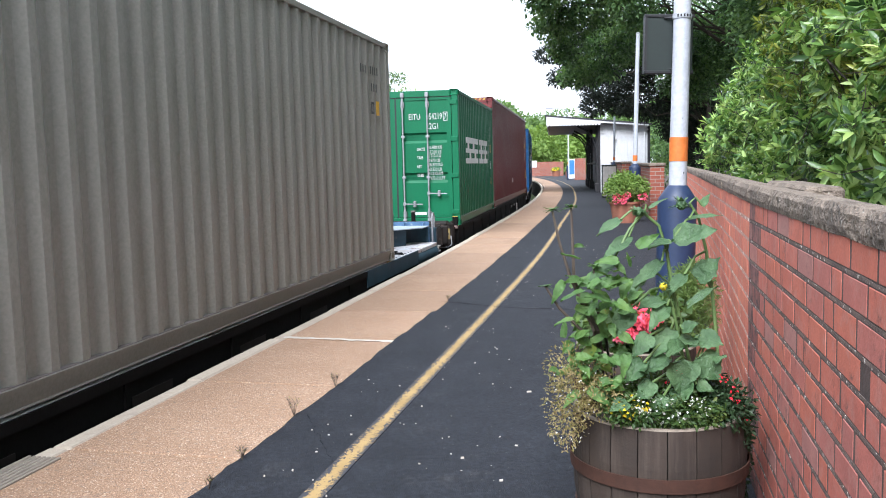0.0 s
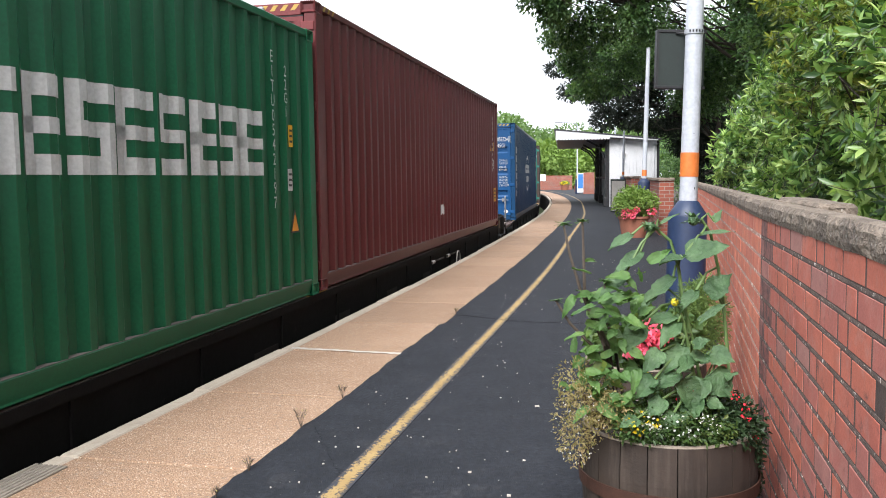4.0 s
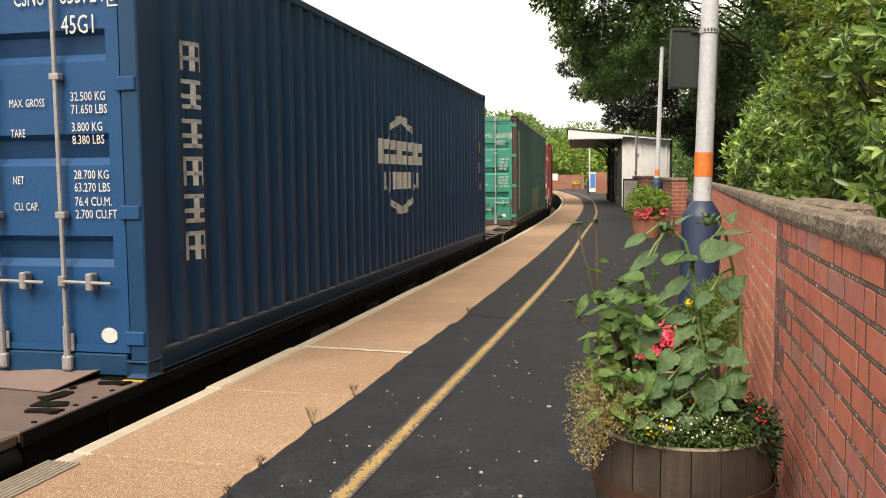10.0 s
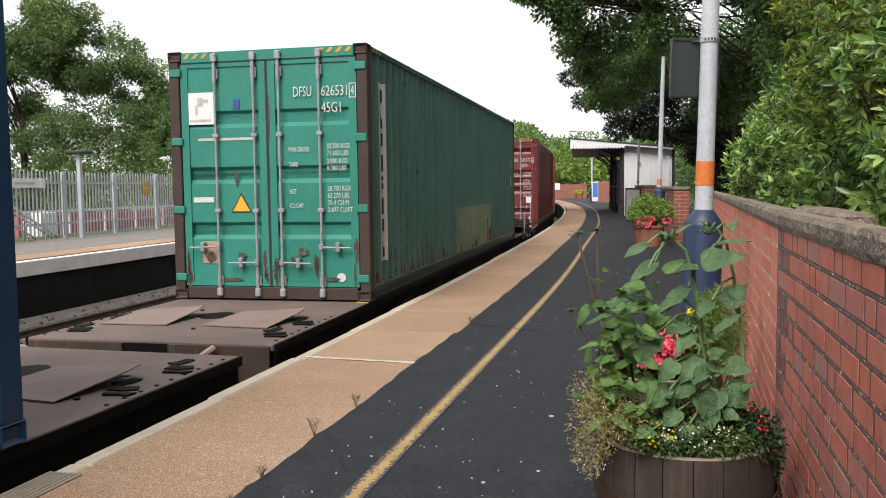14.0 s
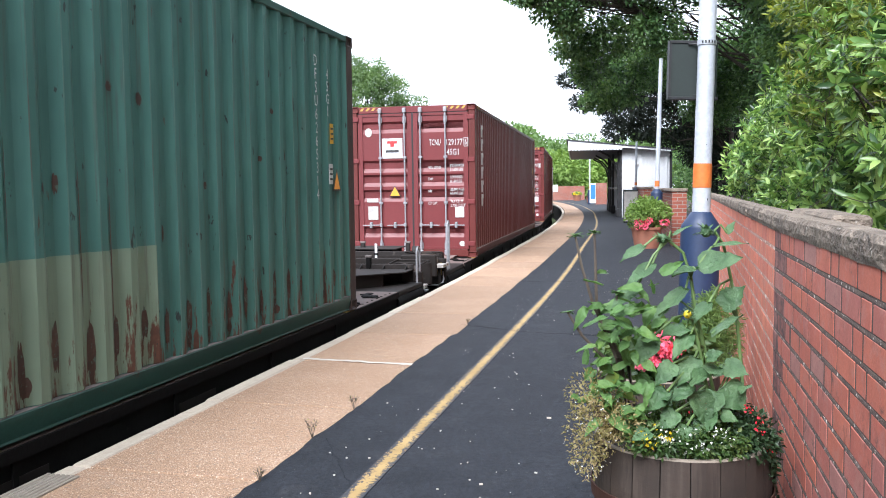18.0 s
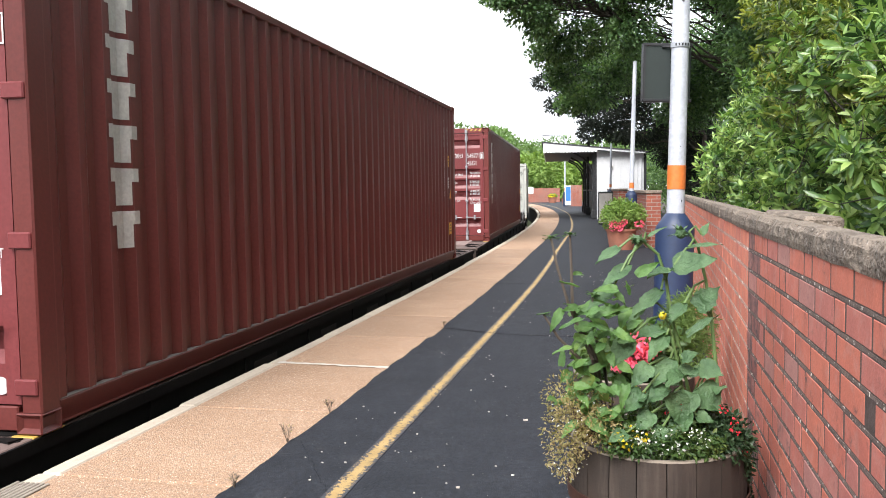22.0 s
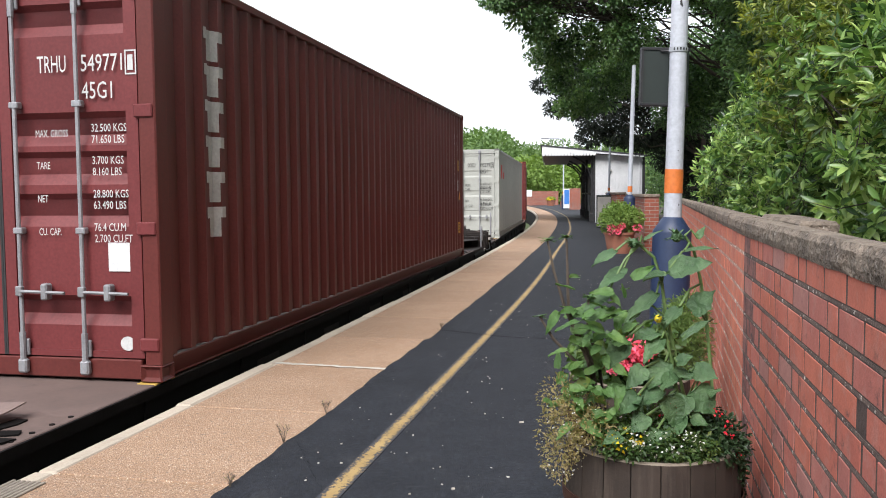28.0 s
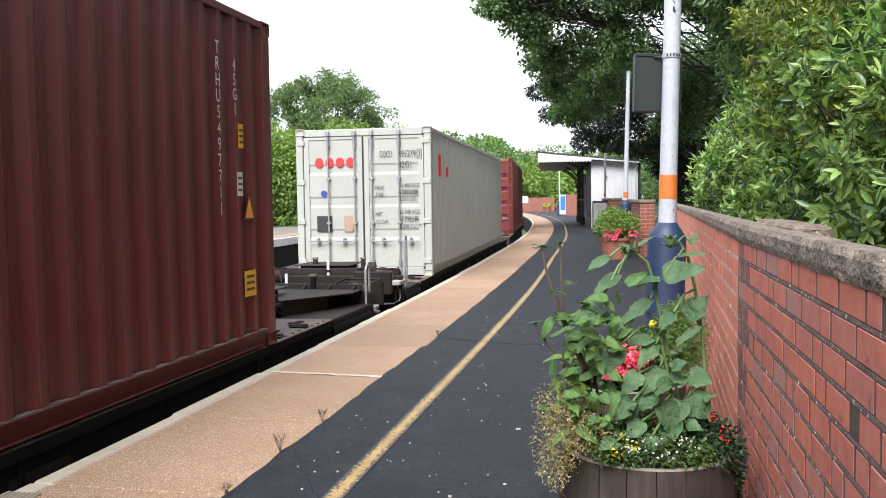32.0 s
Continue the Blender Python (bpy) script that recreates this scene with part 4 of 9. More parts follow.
def side_sheet(L, h, sgn):
    bm = bmesh.new()
    cor = corrugation(L)
    z0, z1 = 0.155, h - 0.055
    rows = []
    pts = []
    for k, (y, d) in enumerate(cor):
        pts.append((y, d))
        if k % 4 == 0 and k < len(cor) - 1:
            pts.append((y + 0.011, d))
    for y, d in pts:
        x = sgn * (1.207 - d)
        rows.append([bm.verts.new((x, y, z)) for z in (z0, z1)] + [bm.verts.new((x - sgn * 0.004, y, z)) for z in (z1, z0)])
    for q, (a, b) in enumerate(zip(rows, rows[1:])):
        for k in range(4):
            f = bm.faces.new((a[k], b[k], b[(k + 1) % 4], a[(k + 1) % 4]))
            # narrow strip at each fold takes the lighter, painted-highlight material
            f.material_index = 1 if q % 5 == 0 else 0
    bmesh.ops.recalc_face_normals(bm, faces=bm.faces)
    return bm


def casting(x, y, z):
    """A corner casting with its oval holes as dark recesses cut by inset faces."""
    bm = bx(x - 0.081, x + 0.081, y - 0.089, y + 0.089, z - 0.059, z + 0.059, bevel=0.008)
    big = sorted(bm.faces, key=lambda f: -f.calc_area())[:6]
    for f in big:
        r = bmesh.ops.inset_region(bm, faces=[f], thickness=0.033)
        bmesh.ops.translate(bm, verts=f.verts[:], vec=-f.normal * 0.025)
    return bm


def drape_quads(bm, cor, rects, sgn=1, lift=0.004):
    """Rectangles (y0, y1, z0, z1) laid on the folded side sheet."""
    ys = [c[0] for c in cor]
    for y0, y1, z0, z1 in rects:
        cuts = [y0] + [y for y in ys if y0 + 1e-4 < y < y1 - 1e-4] + [y1]
        for a, b in zip(cuts, cuts[1:]):
            xa, xb = sgn * (1.207 - depth_at(cor, a) + lift), sgn * (1.207 - depth_at(cor, b) + lift)
            bm.faces.new([bm.verts.new(v) for v in ((xa, a, z0), (xb, b, z0), (xb, b, z1), (xa, a, z1))])
    return bm


def drape_blob(bm, cor, cy, cz, ry, rz, seed, lift=0.004, n=48):
    """A patch with a torn outline on the folded side sheet."""
    edge = []
    for k in range(n + 1):
        u = -1 + 2 * k / n
        r = max(0.0, 1 - abs(u) ** 2.6) ** 0.5
        y = cy + u * ry
        up = rz * r * (1 + 0.45 * noise.noise(Vector((u * 2.6, seed, 0))) + 0.2 * noise.noise(Vector((u * 9, seed, 1))))
        dn = rz * r * (1 + 0.55 * noise.noise(Vector((u * 2.9, seed, 7))) + 0.25 * noise.noise(Vector((u * 8, seed, 5))))
        x = 1.207 - depth_at(cor, y) + lift
        edge.append((bm.verts.new((x, y, cz - dn)), bm.verts.new((x, y, cz + up))))
    for a, b in zip(edge, edge[1:]):
        bm.faces.new((a[0], b[0], b[1], a[1]))
    return bm


def drape_ring(bm, cor, cy, cz, r, w, t0=0, t1=360, squash=1.0, n=60):
    for i in range(n):
        t = [radians(t0 + (t1 - t0) * (i + k) / n) for k in (0, 1)]
        q = []
        for tt, rr_ in ((t[0], r), (t[1], r), (t[1], r - w), (t[0], r - w)):
            y, z = cy + math.cos(tt) * rr_ * squash, cz + math.sin(tt) * rr_
            q.append(bm.verts.new((1.207 - depth_at(cor, y) + 0.004, y, z)))
        bm.faces.new(q)
    return bm


def side_letters(c, s, y, ztop, total, mt, label):
    """Upright letters one above another on the platform side, their top at ztop."""
    step = total / (len(s) - 0.18)
    for i, ch in enumerate(s):
        if not ch.strip():
            continue
        bm = text_bm(ch, step * 0.82)
        w = max(v.co.x for v in bm.verts)
        for v in bm.verts:
            v.co = Vector((1.2115, y + 0.031 - w / 2 + v.co.x, ztop - step * (i + 0.82) + v.co.z))
        part("side_letter", bm, mt, c, label)


def face_text(bm, x, z, y, d=0.006):
    for v in bm.verts:
        v.co = Vector((x + v.co.x, y - d, z + v.co.z))
    return bm


def disc(bm, x, z, y, r, sx=1.0, n=24):
    bm.faces.new([bm.verts.new((x + math.cos(2 * math.pi * i / n) * r * sx, y, z + math.sin(2 * math.pi * i / n) * r)) for i in range(n)][::1])
    return bm


def ringlet(bm, x, z, y, r, w, n=28, t0=0, t1=360, sx=1.0):
    for i in range(n):
        t = [radians(t0 + (t1 - t0) * (i + k) / n) for k in (0, 1)]
        bm.faces.new([bm.verts.new((x + math.cos(tt) * q * sx, y, z + math.sin(tt) * q)) for tt, q in ((t[0], r), (t[1], r), (t[1], r - w), (t[0], r - w))])
    return bm


def flat(bm, x0, x1, z0, z1, y):
    bm.faces.new([bm.verts.new(v) for v in ((x0, y, z0), (x1, y, z0), (x1, y, z1), (x0, y, z1))])
    return bm


shared = {}


def container(label, L, h, body, door, frame_m, bars=(-0.63, -0.15, 0.16, 0.645), grooves=4, stripes=True, detail=True, frame_post=None, handle_z=(0.62, 0.62, 0.62, 0.62), troughs=None, press=0.04):
    """A dry freight container; doors at -y, base at z = 0, the platform side at +x."""
    c = thing("freight_container", label, "container", group="containers on the train")
    key = (L, h)
    if key not in shared:
        shared[key] = {"r": side_sheet(L, h, 1), "l": side_sheet(L, h, -1)}
    for k in ("r", "l"):
        sp = part("side_panel", shared[key][k].copy(), body, c, "corrugated steel side")
        sp.data.materials.append(FOLD[body.name])
    part("roof_panel", bx(-1.18, 1.18, -L / 2 + 0.1, L / 2 - 0.1, h - 0.05, h - 0.02), body, c)
    part("floor_panel", bx(-1.16, 1.16, -L / 2 + 0.12, L / 2 - 0.1, 0.13, 0.16), M["wagon_black"], c)
    bm = bmesh.new()
    n = 8
    prof = []
    for i in range(n):
        x = -1.06 + 2.12 * i / n
        prof += [(x, 0.0), (x + 0.07, 0.0), (x + 0.13, -0.04), (x + 0.2, -0.04)]
    prof.append((1.06, 0.0))
    vs = [(bm.verts.new((x, L / 2 - 0.03 + y, 0.15)), bm.verts.new((x, L / 2 - 0.03 + y, h - 0.1))) for x, y in prof]
    for a, b in zip(vs, vs[1:]):
        bm.faces.new((a[0], b[0], b[1], a[1]))
    part("end_panel", bm, body, c, "corrugated steel end")
    for sx in (-1, 1):
        part("bottom_rail", plate(bmesh.new(), [(sx * x, -L / 2 + 0.17, z) for x, z in ((1.10, 0.16), (1.208, 0.16), (1.215, 0.153), (1.213, 0.142), (1.186, 0.03), (1.19, 0.018), (1.182, 0.01), (1.10, 0.01))], (0, L - 0.34, 0)), frame_m, c, "rail leaning in below")
        part("rail_ledge", bx(min(sx * 1.165, sx * 1.2135), max(sx * 1.165, sx * 1.2135), -L / 2 + 0.18, L / 2 - 0.18, 0.1605, 0.1635), M["rail_dust"], c, "pale dust along the ledge")
        part("top_rail", bx(min(sx * 1.215, sx * 1.15), max(sx * 1.215, sx * 1.15), -L / 2 + 0.17, L / 2 - 0.17, h - 0.075, h - 0.01, bevel=0.006), frame_m, c)
        for sy in (-1, 1):
            part("corner_post", bx(min(sx * 1.216, sx * 1.09), max(sx * 1.216, sx * 1.09), min(sy * L / 2, sy * (L / 2 - 0.17)) + (0.012 if sy < 0 else 0), max(sy * L / 2, sy * (L / 2 - 0.17)) - (0.012 if sy > 0 else 0), 0.11, h - 0.11, bevel=0.01), frame_post or frame_m, c)
            for z in (0.059, h - 0.059):
                part("corner_casting", casting(sx * (1.219 - 0.081), sy * (L / 2 - 0.089), z), frame_post or frame_m, c)
    yf = -L / 2
    part("door_header", bx(-1.06, 1.06, yf + 0.02, yf + 0.14, h - 0.135, h - 0.012, bevel=0.008), body if door is None else door, c)
    bm = bx(-1.06, 1.06, yf + 0.02, yf + 0.15, 0.012, 0.15, bevel=0.008)
    part("door_sill", bm, frame_m, c)
    if stripes:
        for x0 in (-1.03, 0.62):
            for i in range(4):
                bm = bmesh.new()
                x = x0 + i * 0.11
                bm.faces.new([bm.verts.new(v) for v in ((x, yf + 0.017, h - 0.085), (x + 0.05, yf + 0.017, h - 0.085), (x + 0.095, yf + 0.017, h - 0.03), (x + 0.045, yf + 0.017, h - 0.03))])
                part("hazard_stripe", bm, M["hazard_yellow"], c, "worn yellow warning stripe")
    if stripes:
        for i in range(3):
            y = yf + 0.22 + i * 0.13
            bm = bmesh.new()
            bm.faces.new([bm.verts.new((1.219, y + a, h - b)) for a, b in ((0.0, 0.072), (0.05, 0.072), (0.10, 0.016), (0.05, 0.016))])
            part("hazard_stripe", bm, M["hazard_yellow"], c, "worn yellow warning stripe")
    z0, z1 = 0.16, h - 0.145
    for sx in (-1, 1):
        xa, xb = (0.012, 1.078) if sx > 0 else (-1.078, -0.012)
        # the leaf: a sheet folded into horizontal troughs, inside a flat border
        bm = bmesh.new()
        prof = [(z0 + 0.02, 0.0)]
        for za, zb in troughs or [(z0 + (z1 - z0) * (g + 1) / (grooves + 1) - 0.10, z0 + (z1 - z0) * (g + 1) / (grooves + 1) + 0.10) for g in range(grooves)]:
            lower, upper = (0.075, 0.04) if troughs else (0.05, 0.035)
            prof += [(za, 0.0), (za + lower, press), (zb - upper, press), (zb, 0.0)]
        prof.append((z1 - 0.02, 0.0))
        xi, xj = xa + 0.09, xb - 0.09
        rows = [[bm.verts.new((x, yf + 0.045 + d, z)) for x in (xi - 0.004, xj + 0.004)] for z, d in prof]
        for a, b in zip(rows, rows[1:]):
            bm.faces.new((a[0], a[1], b[1], b[0]))
        ring = bmesh.new()
        loops = [[ring.verts.new((x, y, z)) for x, z in ((p, q), (r_, q), (r_, t_), (p, t_))] for p, r_, q, t_, y in ((xa, xb, z0, z1, yf + 0.03), (xi, xj, z0 + 0.045, z1 - 0.045, yf + 0.03), (xi, xj, z0 + 0.045, z1 - 0.045, yf + 0.08), (xa, xb, z0, z1, yf + 0.08))]
        for la, lb in zip(loops, loops[1:] + loops[:1]):
            for k in range(4):
                ring.faces.new((la[k], la[(k + 1) % 4], lb[(k + 1) % 4], lb[k]))
        bmesh.ops.recalc_face_normals(ring, faces=ring.faces)
        d = part("door", ring, door, c, "steel door leaf with horizontal troughs")
        part("door_panel", bm, door, d)
        part("door_lining", bx(xi, xj, yf + 0.085, yf + 0.1, z0, z1), door, d)
        gk = bmesh.new()
        box(gk, xa - 0.011 if sx > 0 else xb - 0.004, xa + 0.004 if sx > 0 else xb + 0.011, yf + 0.026, yf + 0.06, z0, z1)
        box(gk, xa, xb, yf + 0.028, yf + 0.06, z1 + 0.001, z1 + 0.014)
        part("gasket", gk, M["rubber"], d, "black rubber door seal")
        for k in range(4):
            hz = z0 + 0.1 + (z1 - z0 - 0.2) * k / 3
            part("hinge", bx(min(sx * 1.06, sx * 1.2), max(sx * 1.06, sx * 1.2), yf - 0.004, yf + 0.03, hz - 0.045, hz + 0.045, bevel=0.008), door, d)
        for bi, bxx in enumerate(bars):
            if (bxx > 0) != (sx > 0):
                continue
            bm = rod(bmesh.new(), (bxx, yf - 0.005, 0.07), (bxx, yf - 0.005, h - 0.08), 0.015, n=8)
            for zc in (0.09, h - 0.09):
                box(bm, bxx - 0.035, bxx + 0.035, yf - 0.03, yf + 0.02, zc - 0.05, zc + 0.05, bevel=0.012)
            for zc in (0.22, h - 0.27):
                rod(bm, (bxx, yf - 0.006, zc - 0.11), (bxx, yf - 0.006, zc + 0.11), 0.022, n=8)
                box(bm, bxx - 0.036, bxx + 0.036, yf + 0.004, yf + 0.032, zc - 0.06, zc + 0.06, bevel=0.008)
            for fz in (0.36, 0.66):
                box(bm, bxx - 0.036, bxx + 0.036, yf - 0.022, yf + 0.032, h * fz - 0.022, h * fz + 0.022, bevel=0.006)
            bar = part("locking_bar", bm, M["zinc_bar"], d, "galvanised locking bar")
            hz = handle_z[bi]
            dirn = (-1, -1, 1, 1)[bi]
            hm = rod(bmesh.new(), (bxx, yf - 0.03, hz), (bxx + dirn * 0.36, yf - 0.035, hz - 0.008), 0.012, n=6)
            box(hm, bxx - 0.025, bxx + 0.025, yf - 0.04, yf + 0.0, hz - 0.035, hz + 0.035, bevel=0.006)
            xk = bxx + dirn * 0.2
            box(hm, xk - 0.025, xk + 0.025, yf - 0.045, yf + 0.03, hz - 0.06, hz + 0.055, bevel=0.01)
            part("door_handle", hm, M["handle"], d, "galvanised door handle")
    return c


def door_table(c, L, h, owner, size, rows, mt, x_num=0.35, table_x=0.30, val_x=0.72, ztop=None, zs=None, hh=0.052):
    """The owner code, size code and weights on the right-hand door."""
    yf = -L / 2
    zt = ztop or h - 0.52

    def add(s, x, z, height, width=None, sq=0.72):
        part("lettering", face_text(text_bm(s, height, width, sq), x, z, yf + 0.030), mt, c, "painted lettering")
    code, num, chk = owner
    add(code, x_num, zt, 0.115, 0.22)
    add(num, x_num + 0.335, zt, 0.115, 0.31)
    add(chk, x_num + 0.685, zt, 0.105, 0.04)
    ringbox = ((x_num + 0.715, x_num + 0.80, zt - 0.03, zt - 0.02), (x_num + 0.715, x_num + 0.80, zt + 0.125, zt + 0.135), (x_num + 0.715, x_num + 0.725, zt - 0.02, zt + 0.125), (x_num + 0.79, x_num + 0.80, zt - 0.02, zt + 0.125))
    bm = bmesh.new()
    for a, b, p, q in ringbox:
        flat(bm, a - 0.05, b - 0.05, p, q, yf + 0.024)
    part("check_box", bm, mt, c)
    add(size, x_num + 0.335, zt - 0.185, 0.115, 0.23)
    for (name, v1, v2), z in zip(rows, zs):
        add(name, table_x, z - 0.03, hh, None, 0.62)
        add(v1, val_x, z, hh * 1.08, None, 0.72)
        add(v2, val_x, z - hh * 1.55, hh * 1.08, None, 0.72)


def placard(c, L, x0, x1, z0, z1, mt, label, y=-0.004):
    part("placard", bx(x0, x1, -L / 2 + 0.036, -L / 2 + 0.046, z0, z1, bevel=0.002), mt, c, label)


def warning_triangle(c, L, x, z, r, mt):
    bm = bmesh.new()
    y = -L / 2 + 0.040
    plate(bm, [(x - r, y, z - r * 0.75), (x + r, y, z - r * 0.75), (x, y, z + r)], (0, -0.003, 0))
    p = part("warning_sticker", bm, M["text_black"], c, "warning triangle sticker")
    k = 0.82
    bm = plate(bmesh.new(), [(x - r * k, y - 0.005, z - r * 0.66), (x + r * k, y - 0.005, z - r * 0.66), (x, y - 0.005, z + r * 0.78)], (0, -0.002, 0))
    part("sticker_face", bm, mt, p)


def side_marks(c, L, h, owner, size, mt=None, tri=(5.40, 1.35), stick=None):
    """Stacked code, size and small plates near the rear of the platform side."""
    mt = mt or M["text_white"]
    ye = L / 2
    code, num, chk = owner
    if code.strip():
        side_letters(c, code + num + chk, ye - 1.04, h - 0.32, 1.38, mt, "stacked owner code")
    side_letters(c, size, ye - 0.75, h - 0.42, 0.46, mt, "stacked size code")
    for y0, z0, w, hh, m_ in ((ye - 0.68, h - 1.15, 0.09, 0.2, "sticker_yellow"), (ye - 0.72, h - 1.55, 0.10, 0.2, "text_white")):
        bm = bmesh.new()
        plate(bm, [(1.212, y0, z0), (1.212, y0 + w, z0), (1.212, y0 + w, z0 + hh), (1.212, y0, z0 + hh)], (0.003, 0, 0))
        p = part("side_sticker", bm, M[m_], c, "small sticker")
        bm = bmesh.new()
        for k in range(3):
            plate(bm, [(1.216, y0 + 0.012, z0 + hh * (0.2 + 0.25 * k)), (1.216, y0 + w - 0.012, z0 + hh * (0.2 + 0.25 * k)), (1.216, y0 + w - 0.012, z0 + hh * (0.3 + 0.25 * k)), (1.216, y0 + 0.012, z0 + hh * (0.3 + 0.25 * k))], (0.001, 0, 0))
        part("sticker_print", bm, M["text_black"], p)
    ty, tz = tri
    tr = part("side_sticker", plate(bmesh.new(), [(1.212, ty - 0.11, tz - 0.10), (1.212, ty + 0.11, tz - 0.10), (1.212, ty, tz + 0.12)], (0.002, 0, 0)), M["text_black"], c, "warning triangle sticker")
    part("sticker_face", plate(bmesh.new(), [(1.2150, ty - 0.08, tz - 0.085), (1.2150, ty + 0.08, tz - 0.085), (1.2150, ty, tz + 0.085)], (0.001, 0, 0)), M["sticker_orange"], tr)
    if stick:
        sy, sz, sw = stick
        st = part("side_sticker", plate(bmesh.new(), [(1.212, sy - sw, sz - sw), (1.212, sy + sw, sz - sw), (1.212, sy + sw, sz + sw), (1.212, sy - sw, sz + sw)], (0.002, 0, 0)), M["sticker_yellow"], c, "yellow caution sticker")
        for k in range(3):
            part("print_bar", plate(bmesh.new(), [(1.2150, sy - sw * 0.7, sz + sw * (0.45 - 0.5 * k)), (1.2150, sy + sw * 0.7, sz + sw * (0.45 - 0.5 * k)), (1.2150, sy + sw * 0.7, sz + sw * (0.65 - 0.5 * k)), (1.2150, sy - sw * 0.7, sz + sw * (0.65 - 0.5 * k))], (0.001, 0, 0)), M["text_black"], st)


T_HC = (("MAX. GROSS", "32.500 KGS", "71.650 LBS"), ("TARE", "3.700 KGS", "8.160 LBS"), ("NET", "28.800 KGS", "63.490 LBS"), ("CU. CAP.", "76.4 CU.M", "2.700 CU.FT"))

grey_p = paint("grey_beige_container_paint", (0.285, 0.275, 0.248), (0.255, 0.246, 0.222), rust=(0.25, 0.235, 0.205), rust_at=0.78)
# green, red and blue side paints are darker than the doors', painting in shade
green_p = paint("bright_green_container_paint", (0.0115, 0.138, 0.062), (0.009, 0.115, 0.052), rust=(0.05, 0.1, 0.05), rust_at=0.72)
green_s = paint("shaded_green_side_paint", (0.013, 0.118, 0.054), (0.010, 0.096, 0.045), rust=(0.035, 0.07, 0.035), rust_at=0.7)
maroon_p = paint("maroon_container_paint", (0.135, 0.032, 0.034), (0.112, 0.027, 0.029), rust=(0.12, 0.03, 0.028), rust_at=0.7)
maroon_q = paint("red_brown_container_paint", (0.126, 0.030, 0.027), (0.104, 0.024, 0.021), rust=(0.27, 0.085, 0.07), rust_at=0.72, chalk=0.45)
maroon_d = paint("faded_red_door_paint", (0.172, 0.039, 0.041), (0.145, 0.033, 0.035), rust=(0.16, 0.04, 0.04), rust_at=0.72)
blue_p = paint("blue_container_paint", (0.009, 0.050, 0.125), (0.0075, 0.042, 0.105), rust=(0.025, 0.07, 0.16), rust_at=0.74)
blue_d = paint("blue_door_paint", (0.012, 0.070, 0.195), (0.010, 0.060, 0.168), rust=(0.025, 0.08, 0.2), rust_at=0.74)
teal_p = rusted("worn_green_container_paint", (0.060, 0.152, 0.130), (0.044, 0.115, 0.098))
FOLD[teal_p.name] = surf("chalked_green_fold", (0.13, 0.24, 0.21), (0.08, 0.155, 0.135), 0.7, 0, 3.0, 45, 0.1, 0.002, streaks=((0.10, 0.07, 0.05), 0.56))
teal_r = paint("worn_green_rail_paint", (0.040, 0.105, 0.088), (0.028, 0.075, 0.064), rust=(0.06, 0.04, 0.03), rust_at=0.64)
teal_d = paint("worn_teal_door_paint", (0.035, 0.23, 0.18), (0.03, 0.19, 0.15), rust=(0.2, 0.1, 0.06), rust_at=0.69, streak=((0.05, 0.2, 0.15), 0.62))
rust_f = surf("rusty_brown_frame_paint", (0.055, 0.032, 0.026), (0.034, 0.021, 0.018), 0.75, 0.1, 4, 50, 0.3, spots=(0.12, 0.06, 0.038), spot_scale=9, spot_at=0.62)
white_p = paint("pale_grey_container_paint", (0.44, 0.445, 0.41), (0.395, 0.398, 0.368), rust=(0.36, 0.33, 0.28), rust_at=0.72)

L40, L20, HC, STD = 12.192, 6.058, 2.896, 2.591

# grey 40 ft container
c_grey = container("plain grey-beige steel shipping container on a flat wagon", L40, HC, grey_p, grey_p, grey_p)
for y0, z0, w, hh in [(4.84 + k * 0.09, 2.41, 0.035, 0.10) for k in range(3)] + [(5.24 + k * 0.09, 2.42, 0.035, 0.10) for k in range(4)] + [(5.26 + k * 0.10, 2.21, 0.035, 0.10) for k in range(3)] + [(5.24, 1.93, 0.13, 0.03), (5.24, 2.05, 0.13, 0.03), (5.24, 1.96, 0.03, 0.09), (5.34, 1.96, 0.03, 0.09)]:
    part("code_bar", plate(bmesh.new(), [(1.211, y0, z0), (1.211, y0 + w, z0), (1.211, y0 + w, z0 + hh), (1.211, y0, z0 + hh)], (0.002, 0, 0)), M["text_black"], c_grey, "dark code mark")
part("side_sticker", plate(bmesh.new(), [(1.2115, 5.45, 1.92), (1.2115, 5.58, 1.92), (1.2115, 5.58, 2.10), (1.2115, 5.45, 2.10)], (0.002, 0, 0)), M["sticker_yellow"], c_grey, "yellow and black sticker")

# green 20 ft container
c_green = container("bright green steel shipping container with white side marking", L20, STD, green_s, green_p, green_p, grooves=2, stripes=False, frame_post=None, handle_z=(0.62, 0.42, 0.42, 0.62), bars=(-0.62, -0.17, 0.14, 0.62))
door_table(c_green, L20, STD, ("EITU", "054219", "7"), "22G1", (("GROSS", "30.480 KG", "67.200 LB"), ("TARE", "2.210 KG", "4.870 LB"), ("NET", "28.270 KG", "62.330 LB"), ("CUBE", "33.2 CU.M", "1.172 CU.FT")), M["text_white"], x_num=0.26, table_x=0.40, val_x=0.62, ztop=2.03, zs=(1.47, 1.31, 1.14, 0.97), hh=0.058)
yf = -L20 / 2 + 0.034
bm = disc(bmesh.new(), -0.83, 1.93, yf, 0.24)
emb = part("emblem_disc", bm, M["text_white"], c_green, "round white emblem with a green star")
bm = bmesh.new()
ringlet(bm, -0.83, 1.93, yf - 0.003, 0.215, 0.012)
star = []
for i in range(16):
    r = 0.125 if i % 2 == 0 else 0.055
    star.append((-0.83 + math.cos(i * math.pi / 8) * r, yf - 0.003, 1.95 + math.sin(i * math.pi / 8) * r))
